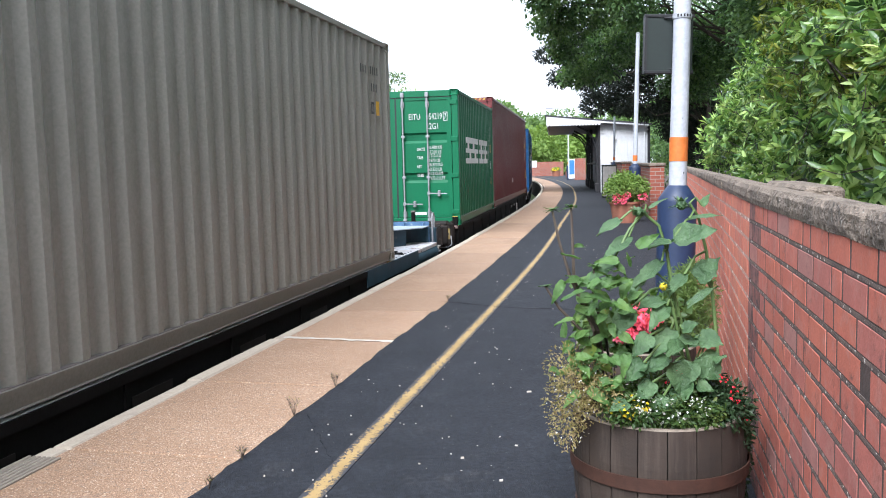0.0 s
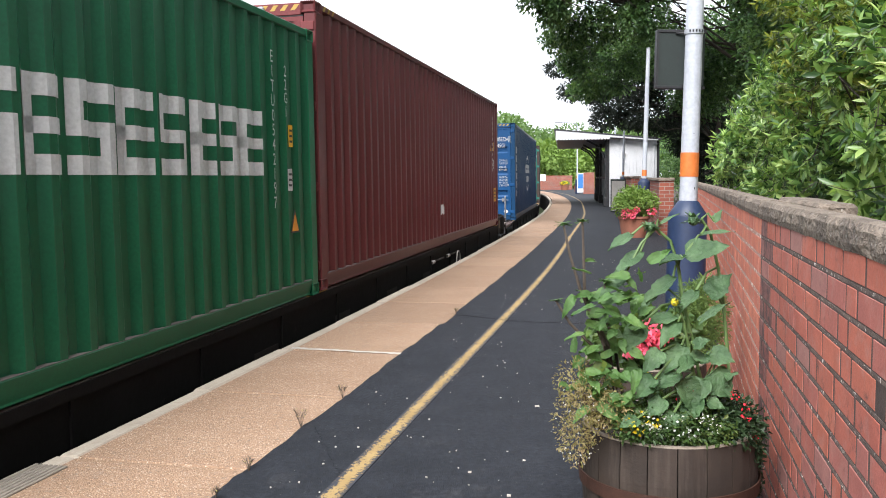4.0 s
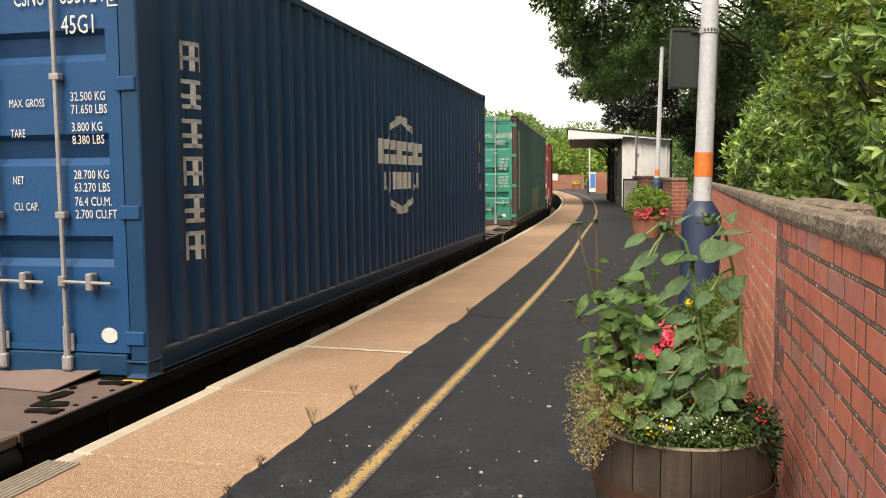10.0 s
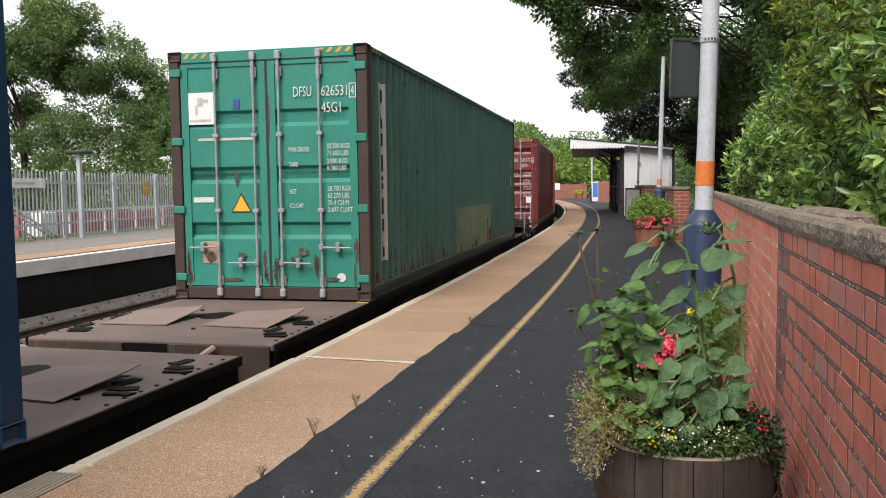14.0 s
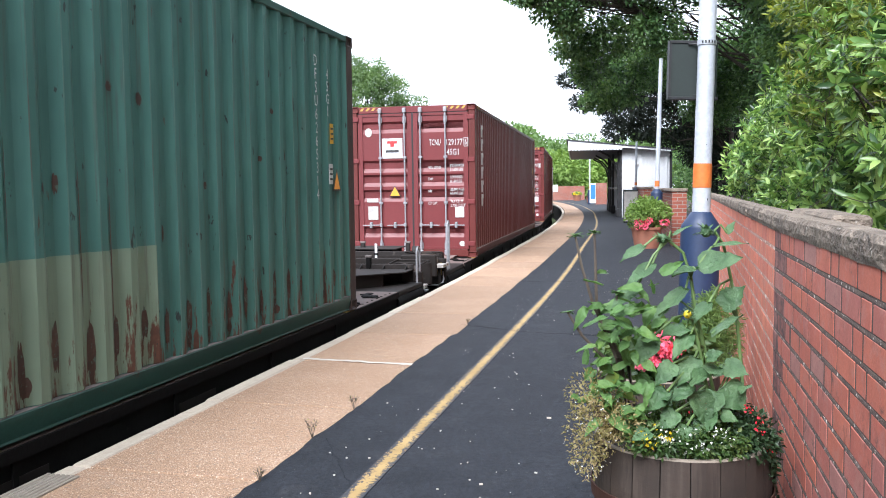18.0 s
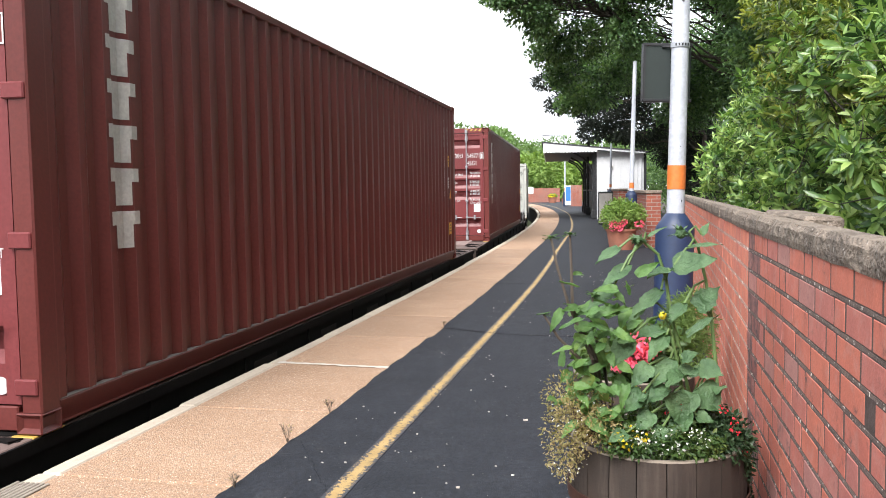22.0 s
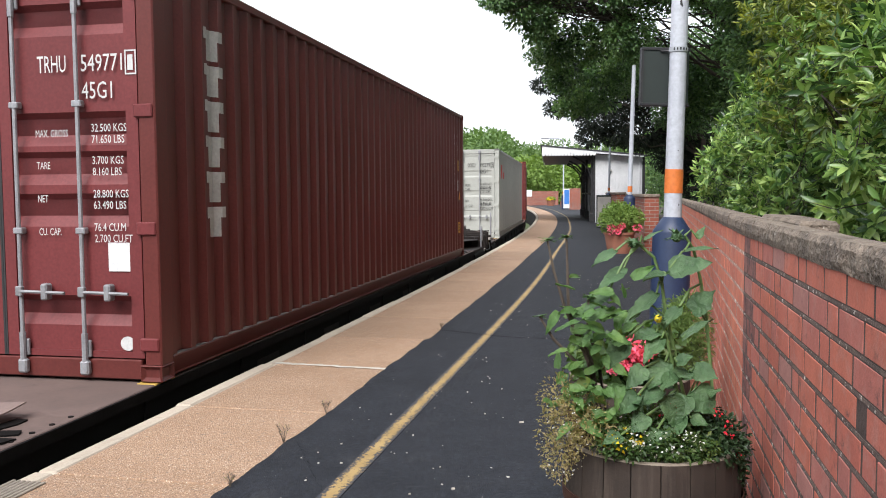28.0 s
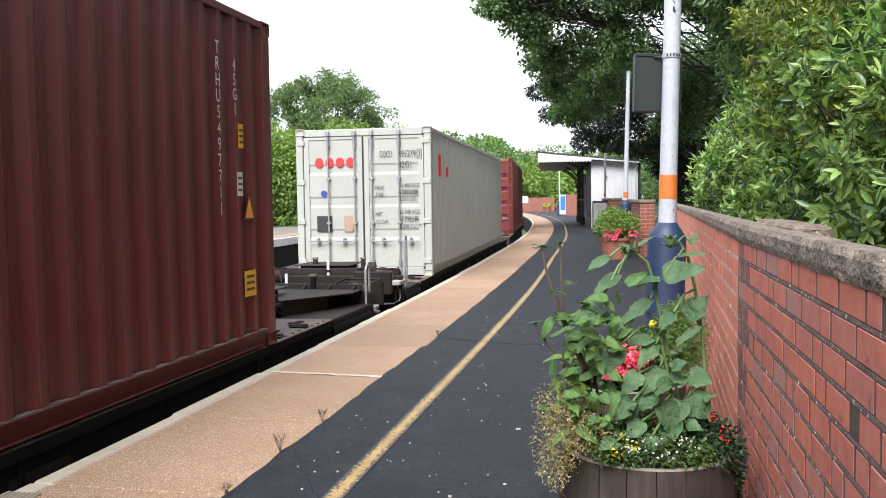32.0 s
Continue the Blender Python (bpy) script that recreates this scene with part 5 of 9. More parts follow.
bm.faces.new([bm.verts.new(p) for p in star])
for i in range(8):
    a = radians(205 + i * 18)
    m = Matrix.Translation((-0.83 + math.cos(a) * 0.17, yf - 0.003, 1.93 + math.sin(a) * 0.17)) @ Matrix.Rotation(math.pi / 2 - a, 4, "Y")
    bm.faces.new([bm.verts.new(m @ Vector(v)) for v in ((-0.02, 0, -0.025), (0.02, 0, -0.025), (0.02, 0, 0.025), (-0.02, 0, 0.025))])
part("emblem_star", bm, green_p, emb)
bm = bmesh.new()
for pts in (((-0.52, 1.80), (-0.50, 1.80), (-0.36, 2.02), (-0.38, 2.03)), ((-0.39, 2.00), (-0.33, 2.00), (-0.34, 2.09), (-0.38, 2.09)), ((-0.33, 1.95), (-0.25, 1.86), (-0.24, 1.93), (-0.31, 2.02)), ((-0.24, 1.80), (-0.22, 1.80), (-0.23, 1.90), (-0.25, 1.90)), ((-0.32, 1.68), (-0.29, 1.68), (-0.28, 1.80), (-0.30, 1.82)), ((-0.53, 1.79), (-0.47, 1.84), (-0.48, 1.86), (-0.53, 1.82))):
    bm.faces.new([bm.verts.new((x, yf, z)) for x, z in pts])
part("emblem_patch", bm, M["text_white"], c_green, "small white picture mark")
placard(c_green, L20, -0.80, -0.62, 0.42, 0.68, M["sticker_grey"], "weathered grey data plate")
bm = disc(bmesh.new(), -0.78, 1.3, yf, 0.085)
part("emblem_disc", bm, M["sticker_grey"], c_green, "small round emblem")
placard(c_green, L20, 0.28, 0.56, 0.19, 0.26, M["text_white"], "white stencil plate")
cor = corrugation(L20)
bm = bmesh.new()
x = -2.0
for i, w in enumerate((0.40, 0.46, 0.38, 0.46, 0.46, 0.46, 0.38, 0.38, 0.46)):
    # nine block signs with slots that open to alternate sides
    a, b = x, x + w - 0.05
    drape_quads(bm, cor, [(a, b, 1.60, 1.72), (a, b, 1.40, 1.49), (a, b, 1.18, 1.29)])
    drape_quads(bm, cor, [(a, a + 0.11, 1.49, 1.60), (b - 0.11, b, 1.29, 1.40)] if i % 2 else [(a, a + 0.11, 1.29, 1.60)])
    x += w
part("side_marking", bm, M["text_white"], c_green, "large white block marking")
side_marks(c_green, L20, STD, ("EITU", "054219", "7"), "22G1", tri=(2.45, 0.75))

# maroon 40 ft container with a white patch low on its side
c_maroon = container("maroon steel shipping container with a white patch", L40, HC, maroon_p, maroon_d, maroon_p)
cor = corrugation(L40)
part("paint_patch", drape_blob(bmesh.new(), cor, -0.19, 0.60, 0.165, 0.085, 3), M["text_white"], c_maroon, "torn white patch")
for k in range(11):
    part("code_bar", drape_quads(bmesh.new(), cor, [(5.355, 5.385, 2.46 - k * 0.118, 2.53 - k * 0.118)]), M["sticker_grey"], c_maroon, "stacked white code bar")
side_marks(c_maroon, L40, HC, ("    ", "      ", " "), "45G1", tri=(5.057, 1.82), stick=(5.603, 0.737, 0.16))

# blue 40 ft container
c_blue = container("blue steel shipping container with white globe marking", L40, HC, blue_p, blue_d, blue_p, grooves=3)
door_table(c_blue, L40, HC, ("CSNU", "855724", "5"), "45G1", (("MAX. GROSS", "32.500 KG", "71.650 LBS"), ("TARE", "3.800 KG", "8.380 LBS"), ("NET", "28.700 KG", "63.270 LBS"), ("CU. CAP.", "76.4 CU.M.", "2.700 CU.FT")), M["text_white"], x_num=0.35, table_x=0.28, val_x=0.73, ztop=2.36, zs=(1.76, 1.57, 1.27, 1.10))
yf = -L40 / 2 + 0.036
bm = bmesh.new()
ringlet(bm, -0.85, 2.27, yf, 0.19, 0.012, t0=20, t1=160)
ringlet(bm, -0.85, 2.27, yf, 0.19, 0.012, t0=200, t1=340)
ringlet(bm, -0.85, 2.27, yf, 0.19, 0.010, sx=0.55, t0=20, t1=160)
ringlet(bm, -0.85, 2.27, yf, 0.19, 0.010, sx=0.55, t0=200, t1=340)
for i in range(5):
    flat(bm, -1.05 + i * 0.082, -0.985 + i * 0.082, 2.26, 2.32, yf - 0.002)
for i in range(8):
    flat(bm, -1.03 + i * 0.046, -0.995 + i * 0.046, 2.20, 2.235, yf - 0.002)
part("door_emblem", bm, M["text_white"], c_blue, "white globe emblem")
bm = disc(bmesh.new(), -0.38, 2.3, yf, 0.105, 0.7)
part("door_emblem", bm, M["text_white"], c_blue, "small oval white emblem")
placard(c_blue, L40, -0.95, -0.68, 1.66, 1.74, M["text_white"], "small white label")
warning_triangle(c_blue, L40, -0.37, 1.70, 0.125, M["sticker_orange"])
placard(c_blue, L40, -0.46, -0.26, 1.0, 1.28, M["sticker_grey"], "metal data plate")
bm = disc(bmesh.new(), 0.93, 0.27, yf, 0.05, 1.2)
part("round_sticker", bm, M["text_white"], c_blue, "small oval sticker")
cor = corrugation(L40)
bm = bmesh.new()
for t0, t1 in ((25, 155), (205, 335)):
    drape_ring(bm, cor, -0.03, 1.43, 0.64, 0.07, t0, t1, 1.21, 150)
    drape_ring(bm, cor, -0.03, 1.43, 0.62, 0.06, t0, t1, 0.62, 150)
x = -1.02
for i in range(5):
    drape_quads(bm, cor, [(x, x + 0.35, 1.62, 1.74), (x, x + 0.35, 1.44, 1.56), (x, x + 0.12, 1.56, 1.62)])
    x += 0.41
x = -0.90
for i in range(8):
    drape_quads(bm, cor, [(x, x + 0.17, 1.12, 1.34)])
    x += 0.225
part("side_marking", bm, M["text_white"], c_blue, "large white globe marking with block bars")
bm = bmesh.new()
for i, z in enumerate((2.01, 1.75, 1.48, 1.22, 0.96, 0.70)):
    y0 = -5.50
    drape_quads(bm, cor, [(y0, y0 + 0.22, z + 0.17, z + 0.2), (y0 + 0.09, y0 + 0.13, z, z + 0.2), (y0, y0 + 0.22, z + 0.07, z + 0.10)] + ([(y0, y0 + 0.04, z, z + 0.2), (y0 + 0.18, y0 + 0.22, z, z + 0.2)] if i in (0, 3, 5) else [(y0 + 0.01, y0 + 0.21, z, z + 0.03)]))
part("side_marking", bm, M["text_white"], c_blue, "column of white bar signs")
side_marks(c_blue, L40, HC, ("CSNU", "855724", "5"), "45G1", tri=(5.5, 1.12))

# worn teal-green 40 ft container
c_teal = container("worn rust-streaked green shipping container", L40, HC, teal_p, teal_d, teal_r, handle_z=(0.62, 0.44, 0.44, 0.62), grooves=3, frame_post=rust_f)
door_table(c_teal, L40, HC, ("DFSU", "626531", "4"), "45G1", (("MAX.GROSS", "32.500 KGS", "71.650 LBS"), ("TARE", "3.800 KGS", "8.380 LBS"), ("NET", "28.700 KGS", "63.270 LBS"), ("CU.CAP.", "76.4 CU.M", "2.697 CU.FT")), M["text_white"], x_num=0.33, table_x=0.26, val_x=0.72, ztop=2.33, zs=(1.74, 1.57, 1.26, 1.1))
placard(c_teal, L40, -1.03, -0.65, 2.05, 2.42, M["white_paint"], "white square sign with a small figure mark")
bm = bmesh.new()
for x0, x1, z0, z1 in ((-0.9, -0.87, 2.16, 2.27), (-0.87, -0.8, 2.26, 2.36), (-0.8, -0.73, 2.3, 2.34), (-0.98, -0.7, 2.08, 2.11)):
    flat(bm, x0, x1, z0, z1, -L40 / 2 + 0.034)
part("sign_print", bm, M["sticker_grey"], c_teal)
placard(c_teal, L40, -0.42, -0.34, 2.22, 2.33, M["sticker_blue"], "small blue sticker")
placard(c_teal, L40, -0.96, -0.70, 1.14, 1.2, M["text_white"], "small white label")
warning_triangle(c_teal, L40, -0.35, 1.12, 0.13, M["sticker_yellow"])
placard(c_teal, L40, -0.86, -0.65, 0.42, 0.68, M["sticker_brown"], "bare brown data plate")
bm = disc(bmesh.new(), 0.86, 0.27, -L40 / 2 + 0.034, 0.05, 1.1)
part("round_sticker", bm, M["text_white"], c_teal, "small oval sticker")
bm = flat(bmesh.new(), -0.88, -0.18, 1.86, 1.89, -L40 / 2 + 0.04)
part("door_print", bm, M["sticker_grey"], c_teal, "line of small pale print")
cor = corrugation(L40)
bm = drape_quads(bmesh.new(), cor, [(-5.64, -5.35, 0.42, 2.52)])
sb = part("side_banner", bm, M["text_white"], c_teal, "vertical white strip with dark block signs")
bm = bmesh.new()
for i in range(8):
    z = 0.46 + i * 0.255
    drape_quads(bm, cor, [(-5.60, -5.55, z, z + 0.2), (-5.55, -5.42, z + (0.15 if i % 2 else 0.0), z + (0.2 if i % 2 else 0.05)), (-5.47, -5.42, z + 0.05, z + (0.2 if i % 3 else 0.12))], lift=0.008)
part("banner_print", bm, M["text_black"], sb)
rs = random.Random(83)
door_rust = surf("brown_door_rust", (0.10, 0.05, 0.034), (0.05, 0.03, 0.023), 0.85, 0.0, 9, 60, 0.4, 0.003, spots=(0.045, 0.16, 0.125), spot_scale=22, spot_at=0.55)
for x, z, rx, rz in [(rs.choice((-1.04, -0.60, -0.06, 0.07, 0.55, 1.04)) + rs.uniform(-0.02, 0.02), rs.uniform(0.22, 0.6), rs.uniform(0.012, 0.03), rs.uniform(0.05, 0.16)) for _ in range(16)] + [(-0.35, 0.52, 0.05, 0.03), (0.40, 0.56, 0.07, 0.05), (0.30, 0.47, 0.05, 0.04), (-0.75, 0.50, 0.06, 0.06), (0.02, 2.1, 0.015, 0.25), (-0.40, 1.42, 0.02, 0.08), (0.74, 0.25, 0.10, 0.02), (-0.5, 0.235, 0.16, 0.02)]:
    out = [(x + rx * math.cos(a) * (1 + 0.45 * noise.noise(Vector((math.cos(a) * 2, math.sin(a) * 2, x * 9)))), -L40 / 2 + 0.0265, z + rz * math.sin(a) * (1 + 0.45 * noise.noise(Vector((math.cos(a) * 2, math.sin(a) * 2, z * 9 + 4))))) for a in [k * math.pi / 9 for k in range(18)]]
    part("rust_stain", plate(bmesh.new(), out, (0, 0.002, 0)), door_rust, c_teal, "ragged brown rust stain")
part("rust_sill", bx(-1.055, 1.055, -L40 / 2 + 0.0165, -L40 / 2 + 0.0195, 0.015, 0.146), rust_f, c_teal, "rusty brown sill plate")
bm = drape_quads(bmesh.new(), cor, [(-1.06, 2.35, 0.168, 0.94)], lift=0.005)
pale = rusted("pale_repaired_paint", (0.165, 0.215, 0.155), (0.13, 0.175, 0.125))
part("paint_patch", bm, pale, c_teal, "pale repainted patch with rust")
side_marks(c_teal, L40, HC, ("DFSU", "626531", "4"), "45G1", tri=(5.58, 1.38))
stain = surf("flaking_brown_rust", (0.085, 0.04, 0.026), (0.04, 0.024, 0.018), 0.85, 0.0, 9, 60, 0.5, 0.004, spots=(0.07, 0.10, 0.08), spot_scale=20, spot_at=0.56)
red_run = surf("red_brown_rust_run", (0.13, 0.05, 0.032), (0.07, 0.035, 0.026), 0.85, 0.0, 9, 60, 0.4, 0.003, spots=(0.075, 0.13, 0.11), spot_scale=16, spot_at=0.55)
rs = random.Random(57)
pitch = (L40 - 0.34) / int(round((L40 - 0.34) / 0.278))
for i in range(int(round((L40 - 0.34) / pitch))):
    yc = -L40 / 2 + 0.17 + (i + 0.62) * pitch
    marks = []
    if rs.random() < 0.92:
        marks.append((yc + rs.uniform(-0.02, 0.02), rs.uniform(0.34, 0.46), rs.uniform(0.022, 0.038), rs.uniform(0.08, 0.19), stain))
    if rs.random() < 0.5:
        marks.append((yc + rs.uniform(-0.03, 0.03), rs.uniform(0.22, 0.28), rs.uniform(0.025, 0.045), rs.uniform(0.035, 0.07), stain))
    if -3.4 < yc < 0.2 and rs.random() < 0.85:
        marks.append((yc + rs.uniform(-0.06, 0.02), rs.uniform(1.66, 1.78), rs.uniform(0.02, 0.045), rs.uniform(0.05, 0.12), stain))
    if 1.2 < yc < 3.4:
        marks.append((yc - 0.08, 1.30 + (yc - 1.2) * 0.06, 0.025, 0.03, stain))
    if rs.random() < 0.45:
        marks.append((yc - pitch * 0.2 + rs.uniform(-0.02, 0.02), rs.uniform(0.7, 1.6), 0.008, rs.uniform(0.2, 0.5), red_run))
    if rs.random() < 0.35:
        marks.append((yc + rs.uniform(-0.05, 0.05), rs.uniform(0.9, 2.3), rs.uniform(0.012, 0.03), rs.uniform(0.02, 0.06), stain))
    for y, z, ry, rz, mt in marks:
        part("rust_stain", drape_blob(bmesh.new(), cor, y, z, ry, rz, rs.uniform(0, 99), lift=0.0075, n=14), mt, c_teal, "ragged brown rust stain")


def brand_column(c, cor, ys, h):
    """Six tall block signs one above another in weathered white."""
    bm = bmesh.new()
    for i in range(6):
        z = h - 0.58 - i * 0.272
        drape_quads(bm, cor, [(ys, ys + 0.31, z + 0.15, z + 0.235), (ys + 0.07, ys + 0.24, z, z + 0.15)])
    part("side_marking", bm, M["sticker_grey"], c, "column of weathered white block signs")


def maroon_lease(label, owner, dz):
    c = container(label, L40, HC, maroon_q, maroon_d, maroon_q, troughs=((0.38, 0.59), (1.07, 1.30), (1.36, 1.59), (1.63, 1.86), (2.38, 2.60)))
    door_table(c, L40, HC, owner, "45G1", T_HC, M["text_white"], x_num=0.33, table_x=0.30, val_x=0.73, ztop=2.13, zs=(1.72, 1.50, 1.27, 1.04), hh=0.05)
    warning_triangle(c, L40, -0.36, 1.26, 0.12, M["sticker_orange"])
    placard(c, L40, -0.60, -0.20, 1.90, 2.28, M["white_paint"], "white square sign with a red mark")
    bm = bmesh.new()
    flat(bm, -0.44, -0.36, 2.12, 2.2, -L40 / 2 + 0.034)
    flat(bm, -0.5, -0.30, 2.18, 2.23, -L40 / 2 + 0.033)
    part("sign_print", bm, M["logo_red"], c)
    bm = flat(bmesh.new(), -0.53, -0.27, 2.01, 2.06, -L40 / 2 + 0.034)
    part("sign_print", bm, M["text_black"], c)
    bm = disc(bmesh.new(), -0.87, 2.40, -L40 / 2 + 0.034, 0.085, 0.8)
    part("round_sticker", bm, M["sticker_grey"], c, "pale oval emblem")
    placard(c, L40, -0.92, -0.70, 1.06, 1.13, M["text_white"], "small white label")
    placard(c, L40, -0.90, -0.70, 0.72, 0.98, M["sticker_grey"], "metal data plate")
    placard(c, L40, 0.82, 0.99, 0.76, 0.96, M["white_paint"], "white paper notice")
    bm = disc(bmesh.new(), 0.95, 0.26, -L40 / 2 + 0.034, 0.05, 1.1)
    part("round_sticker", bm, M["text_white"], c, "small oval sticker")
    brand_column(c, corrugation(L40), -5.35, HC + dz)
    side_marks(c, L40, HC, owner, "45G1", tri=(5.59, 1.245), stick=(5.577, 0.6, 0.11))
    return c


c_red_a = maroon_lease("red-brown shipping container with white block signs down its side", ("TCNU", "129177", "6"), 0.0)
c_red_b = maroon_lease("scuffed red-brown shipping container with white side signs", ("TRHU", "549771", "1"), 0.0)

# pale grey 40 ft container
c_white = container("pale grey steel shipping container with red mark", L40, STD, white_p, white_p, white_p, stripes=False, grooves=3, press=0.014, handle_z=(0.62, 0.62, 0.62, 0.62))
door_table(c_white, L40, STD, ("OOCU", "495279", "3"), "42G1", (("MGW", "30.480 KGS", "67.200 LBS"), ("TARE.", "3.740 KGS", "8.250 LBS"), ("NET", "26.740 KGS", "58.950 LBS"), ("CU.CAP.", "67.7 CU.M", "2.390 CU.FT")), M["text_black"], x_num=0.30, table_x=0.22, val_x=0.64, ztop=2.07, zs=(1.54, 1.42, 1.08, 0.94), hh=0.07)
yf = -L40 / 2 + 0.036
bm = bmesh.new()
for k in range(4):
    disc(bm, -0.80 + k * 0.19, 2.0, yf, 0.086, 0.9)
part("door_emblem", bm, M["logo_red"], c_white, "red block emblem")
bm = disc(bmesh.new(), -0.72, 1.45, yf, 0.06)
part("round_sticker", bm, M["sticker_blue"], c_white, "small round blue emblem")
placard(c_white, L40, -0.86, -0.58, 0.78, 1.06, M["text_black"], "black square plate")
placard(c_white, L40, -0.36, -0.2, 0.78, 1.06, M["sticker_brown"], "tan data plate")
cor = corrugation(L40)
bm = bmesh.new()
drape_quads(bm, cor, [(-5.2, -4.95, 1.75, 2.15), (-4.8, -4.6, 1.75, 2.15), (-4.45, -4.2, 1.75, 1.95)])
part("side_marking", bm, M["logo_red"], c_white, "red block marking")
side_marks(c_white, L40, STD, ("OOCU", "495279", "3"), "42G1", mt=M["text_black"])

c_last = container("red-brown shipping container far along the train", L40, HC, maroon_q, maroon_d, maroon_q)
placard(c_last, L40, -0.2, 0.2, 0.9, 1.25, M["sticker_yellow"], "yellow plate on the doors")


# ---- wagons ----
WHEELS = []
wheel_me = None


def wheelset_mesh():
    bm = bmesh.new()
    for x in (-0.7525, 0.7525):
        m = Matrix.Translation((x, 0, 0)) @ Matrix.Rotation(math.pi / 2, 4, "Y")
        t = lathe(bmesh.new(), [(0.0, -0.03), (0.10, -0.06), (0.14, -0.02), (0.33, -0.015), (0.345, -0.05), (0.42, -0.055), (0.42, 0.055), (0.345, 0.05), (0.33, 0.015), (0.14, 0.02), (0.10, 0.06), (0.0, 0.03)], 28, close=False)
        bmesh.ops.transform(t, matrix=m, verts=t.verts)
        me = bpy.data.meshes.new("tmp")
        t.to_mesh(me)
        t.free()
        bm.from_mesh(me)
        bpy.data.meshes.remove(me)
    rod(bm, (-0.95, 0, 0), (0.95, 0, 0), 0.085, n=12)
    return mesh_of("wheelset", bm, M["wheel"])


def wagon(label, y0, y1, front, back, mt_deck, mt_frame, dust=None, lift=0.0, ends=(1.15, 1.5), sooty=True):
    """A container flat wagon. Local z = 0 is platform level; deck from y0 to y1; ends are 'inner' (bar coupled), 'raised' or 'plain' (buffers)."""
    global wheel_me
    w = thing("flat_wagon", label, "wagon", group="wagons of the train")
    DZ = 0.035 + lift
    brown_m, top_m = (M["wagon_soot"], M["wagon_soot_top"]) if sooty else (M["wagon_brown"], M["wagon_top"])
    part("deck_plate", bx(-1.18, 1.18, y0, y1, DZ - 0.06, DZ, bevel=0.01), dust or mt_deck, w, "worn steel deck plate")
    for sx in (-1, 1):
        # added black strip covers the deck plate's side face
        part("deck_lip", bx(min(sx * 1.182, sx * 1.2), max(sx * 1.182, sx * 1.2), y0, y1 - (2.6 if dust else 0.0), DZ - 0.075, DZ - 0.003), M["wagon_black"], w, "black strip added over the deck's side face")
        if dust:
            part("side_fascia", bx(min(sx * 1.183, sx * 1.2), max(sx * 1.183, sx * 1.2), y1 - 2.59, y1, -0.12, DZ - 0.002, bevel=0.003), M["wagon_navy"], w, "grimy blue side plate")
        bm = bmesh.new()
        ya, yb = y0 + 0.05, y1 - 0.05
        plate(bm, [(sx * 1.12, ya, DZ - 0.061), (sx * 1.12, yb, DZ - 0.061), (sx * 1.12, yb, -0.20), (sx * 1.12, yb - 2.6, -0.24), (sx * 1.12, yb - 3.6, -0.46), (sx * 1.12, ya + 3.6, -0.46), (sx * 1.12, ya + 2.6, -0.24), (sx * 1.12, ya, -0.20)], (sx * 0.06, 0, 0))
        sill = part("side_sill", bm, M["wagon_black"], w, "deep near-black side girder")
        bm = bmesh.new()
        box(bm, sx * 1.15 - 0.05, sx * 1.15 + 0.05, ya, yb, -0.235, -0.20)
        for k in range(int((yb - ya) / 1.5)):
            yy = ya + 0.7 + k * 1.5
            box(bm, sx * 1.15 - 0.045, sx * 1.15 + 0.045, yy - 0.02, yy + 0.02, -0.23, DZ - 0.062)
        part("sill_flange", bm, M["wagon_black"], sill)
        for k in (0.35, 0.62):
            yy = ya + (yb - ya) * k
            t = rod(bmesh.new(), (sx * 0.95, yy - 0.5, -0.55), (sx * 0.95, yy + 0.5, -0.55), 0.16, n=14)
            part("air_tank", t, M["wagon_black"], w)
        for k in range(5):
            yy = ya + (yb - ya) * (0.25 + 0.11 * k)
            part("sill_lettering", bx(sx * 1.183 - 0.002, sx * 1.183 + 0.002, yy, yy + 0.5, -0.19, -0.10), brown_m, w, "faint lettering bar")
        # worn container locks, slots and hinged flaps on the deck
        for yy in (y0 + 0.5, y0 + 1.15, y1 - 0.5, y1 - 1.15):
            for q, (dx, dy, an) in enumerate(((0.0, 0.0, 8), (-0.10, 0.16, -12), (0.06, -0.15, 5))):
                bm = plate(bmesh.new(), [(-0.10, -0.05, 0), (0.02, -0.06, 0), (0.11, -0.035, 0), (0.09, 0.03, 0), (-0.02, 0.02, 0), (-0.08, 0.05, 0)], (0, 0, 0.012))
                part("container_lock", bm, M["wagon_black"], w, "low black container lock", at=Matrix.Translation((sx * 0.98 + dx, yy + dy, DZ + 0.001)) @ Matrix.Rotation(radians(an + 90 * q), 4, "Z") @ Matrix.Rotation(radians(4), 4, "X"))
        for yy in (y0 + 0.85, y1 - 0.85):
            for q in range(9):
                part("deck_bolt", rod(bmesh.new(), (sx * 1.13, yy + (q - 4) * 0.17, DZ), (sx * 1.13, yy + (q - 4) * 0.17, DZ + 0.006), 0.016, n=8), M["wagon_black"], w)
            # flat black plates on the deck paint the shade inside slots
            for q in (-0.035, 0.035):
                part("deck_slot", bx(sx * 0.72 - 0.06, sx * 0.72 + 0.06, yy + q - 0.018, yy + q + 0.018, DZ + 0.0005, DZ + 0.004), M["wagon_black"], w, "flat black plate for a slot's shade")
    for yy in (y0 + 1.15, y1 - 1.15):
        for sx, tw in ((-0.62, 3), (0.48, -4)):
            bm = plate(bmesh.new(), [(-0.36, -0.38, 0.006), (0.34, -0.40, 0.006), (0.40, 0.20, 0.075), (0.37, 0.36, 0.085), (-0.34, 0.36, 0.03)], (0, 0, 0.008))
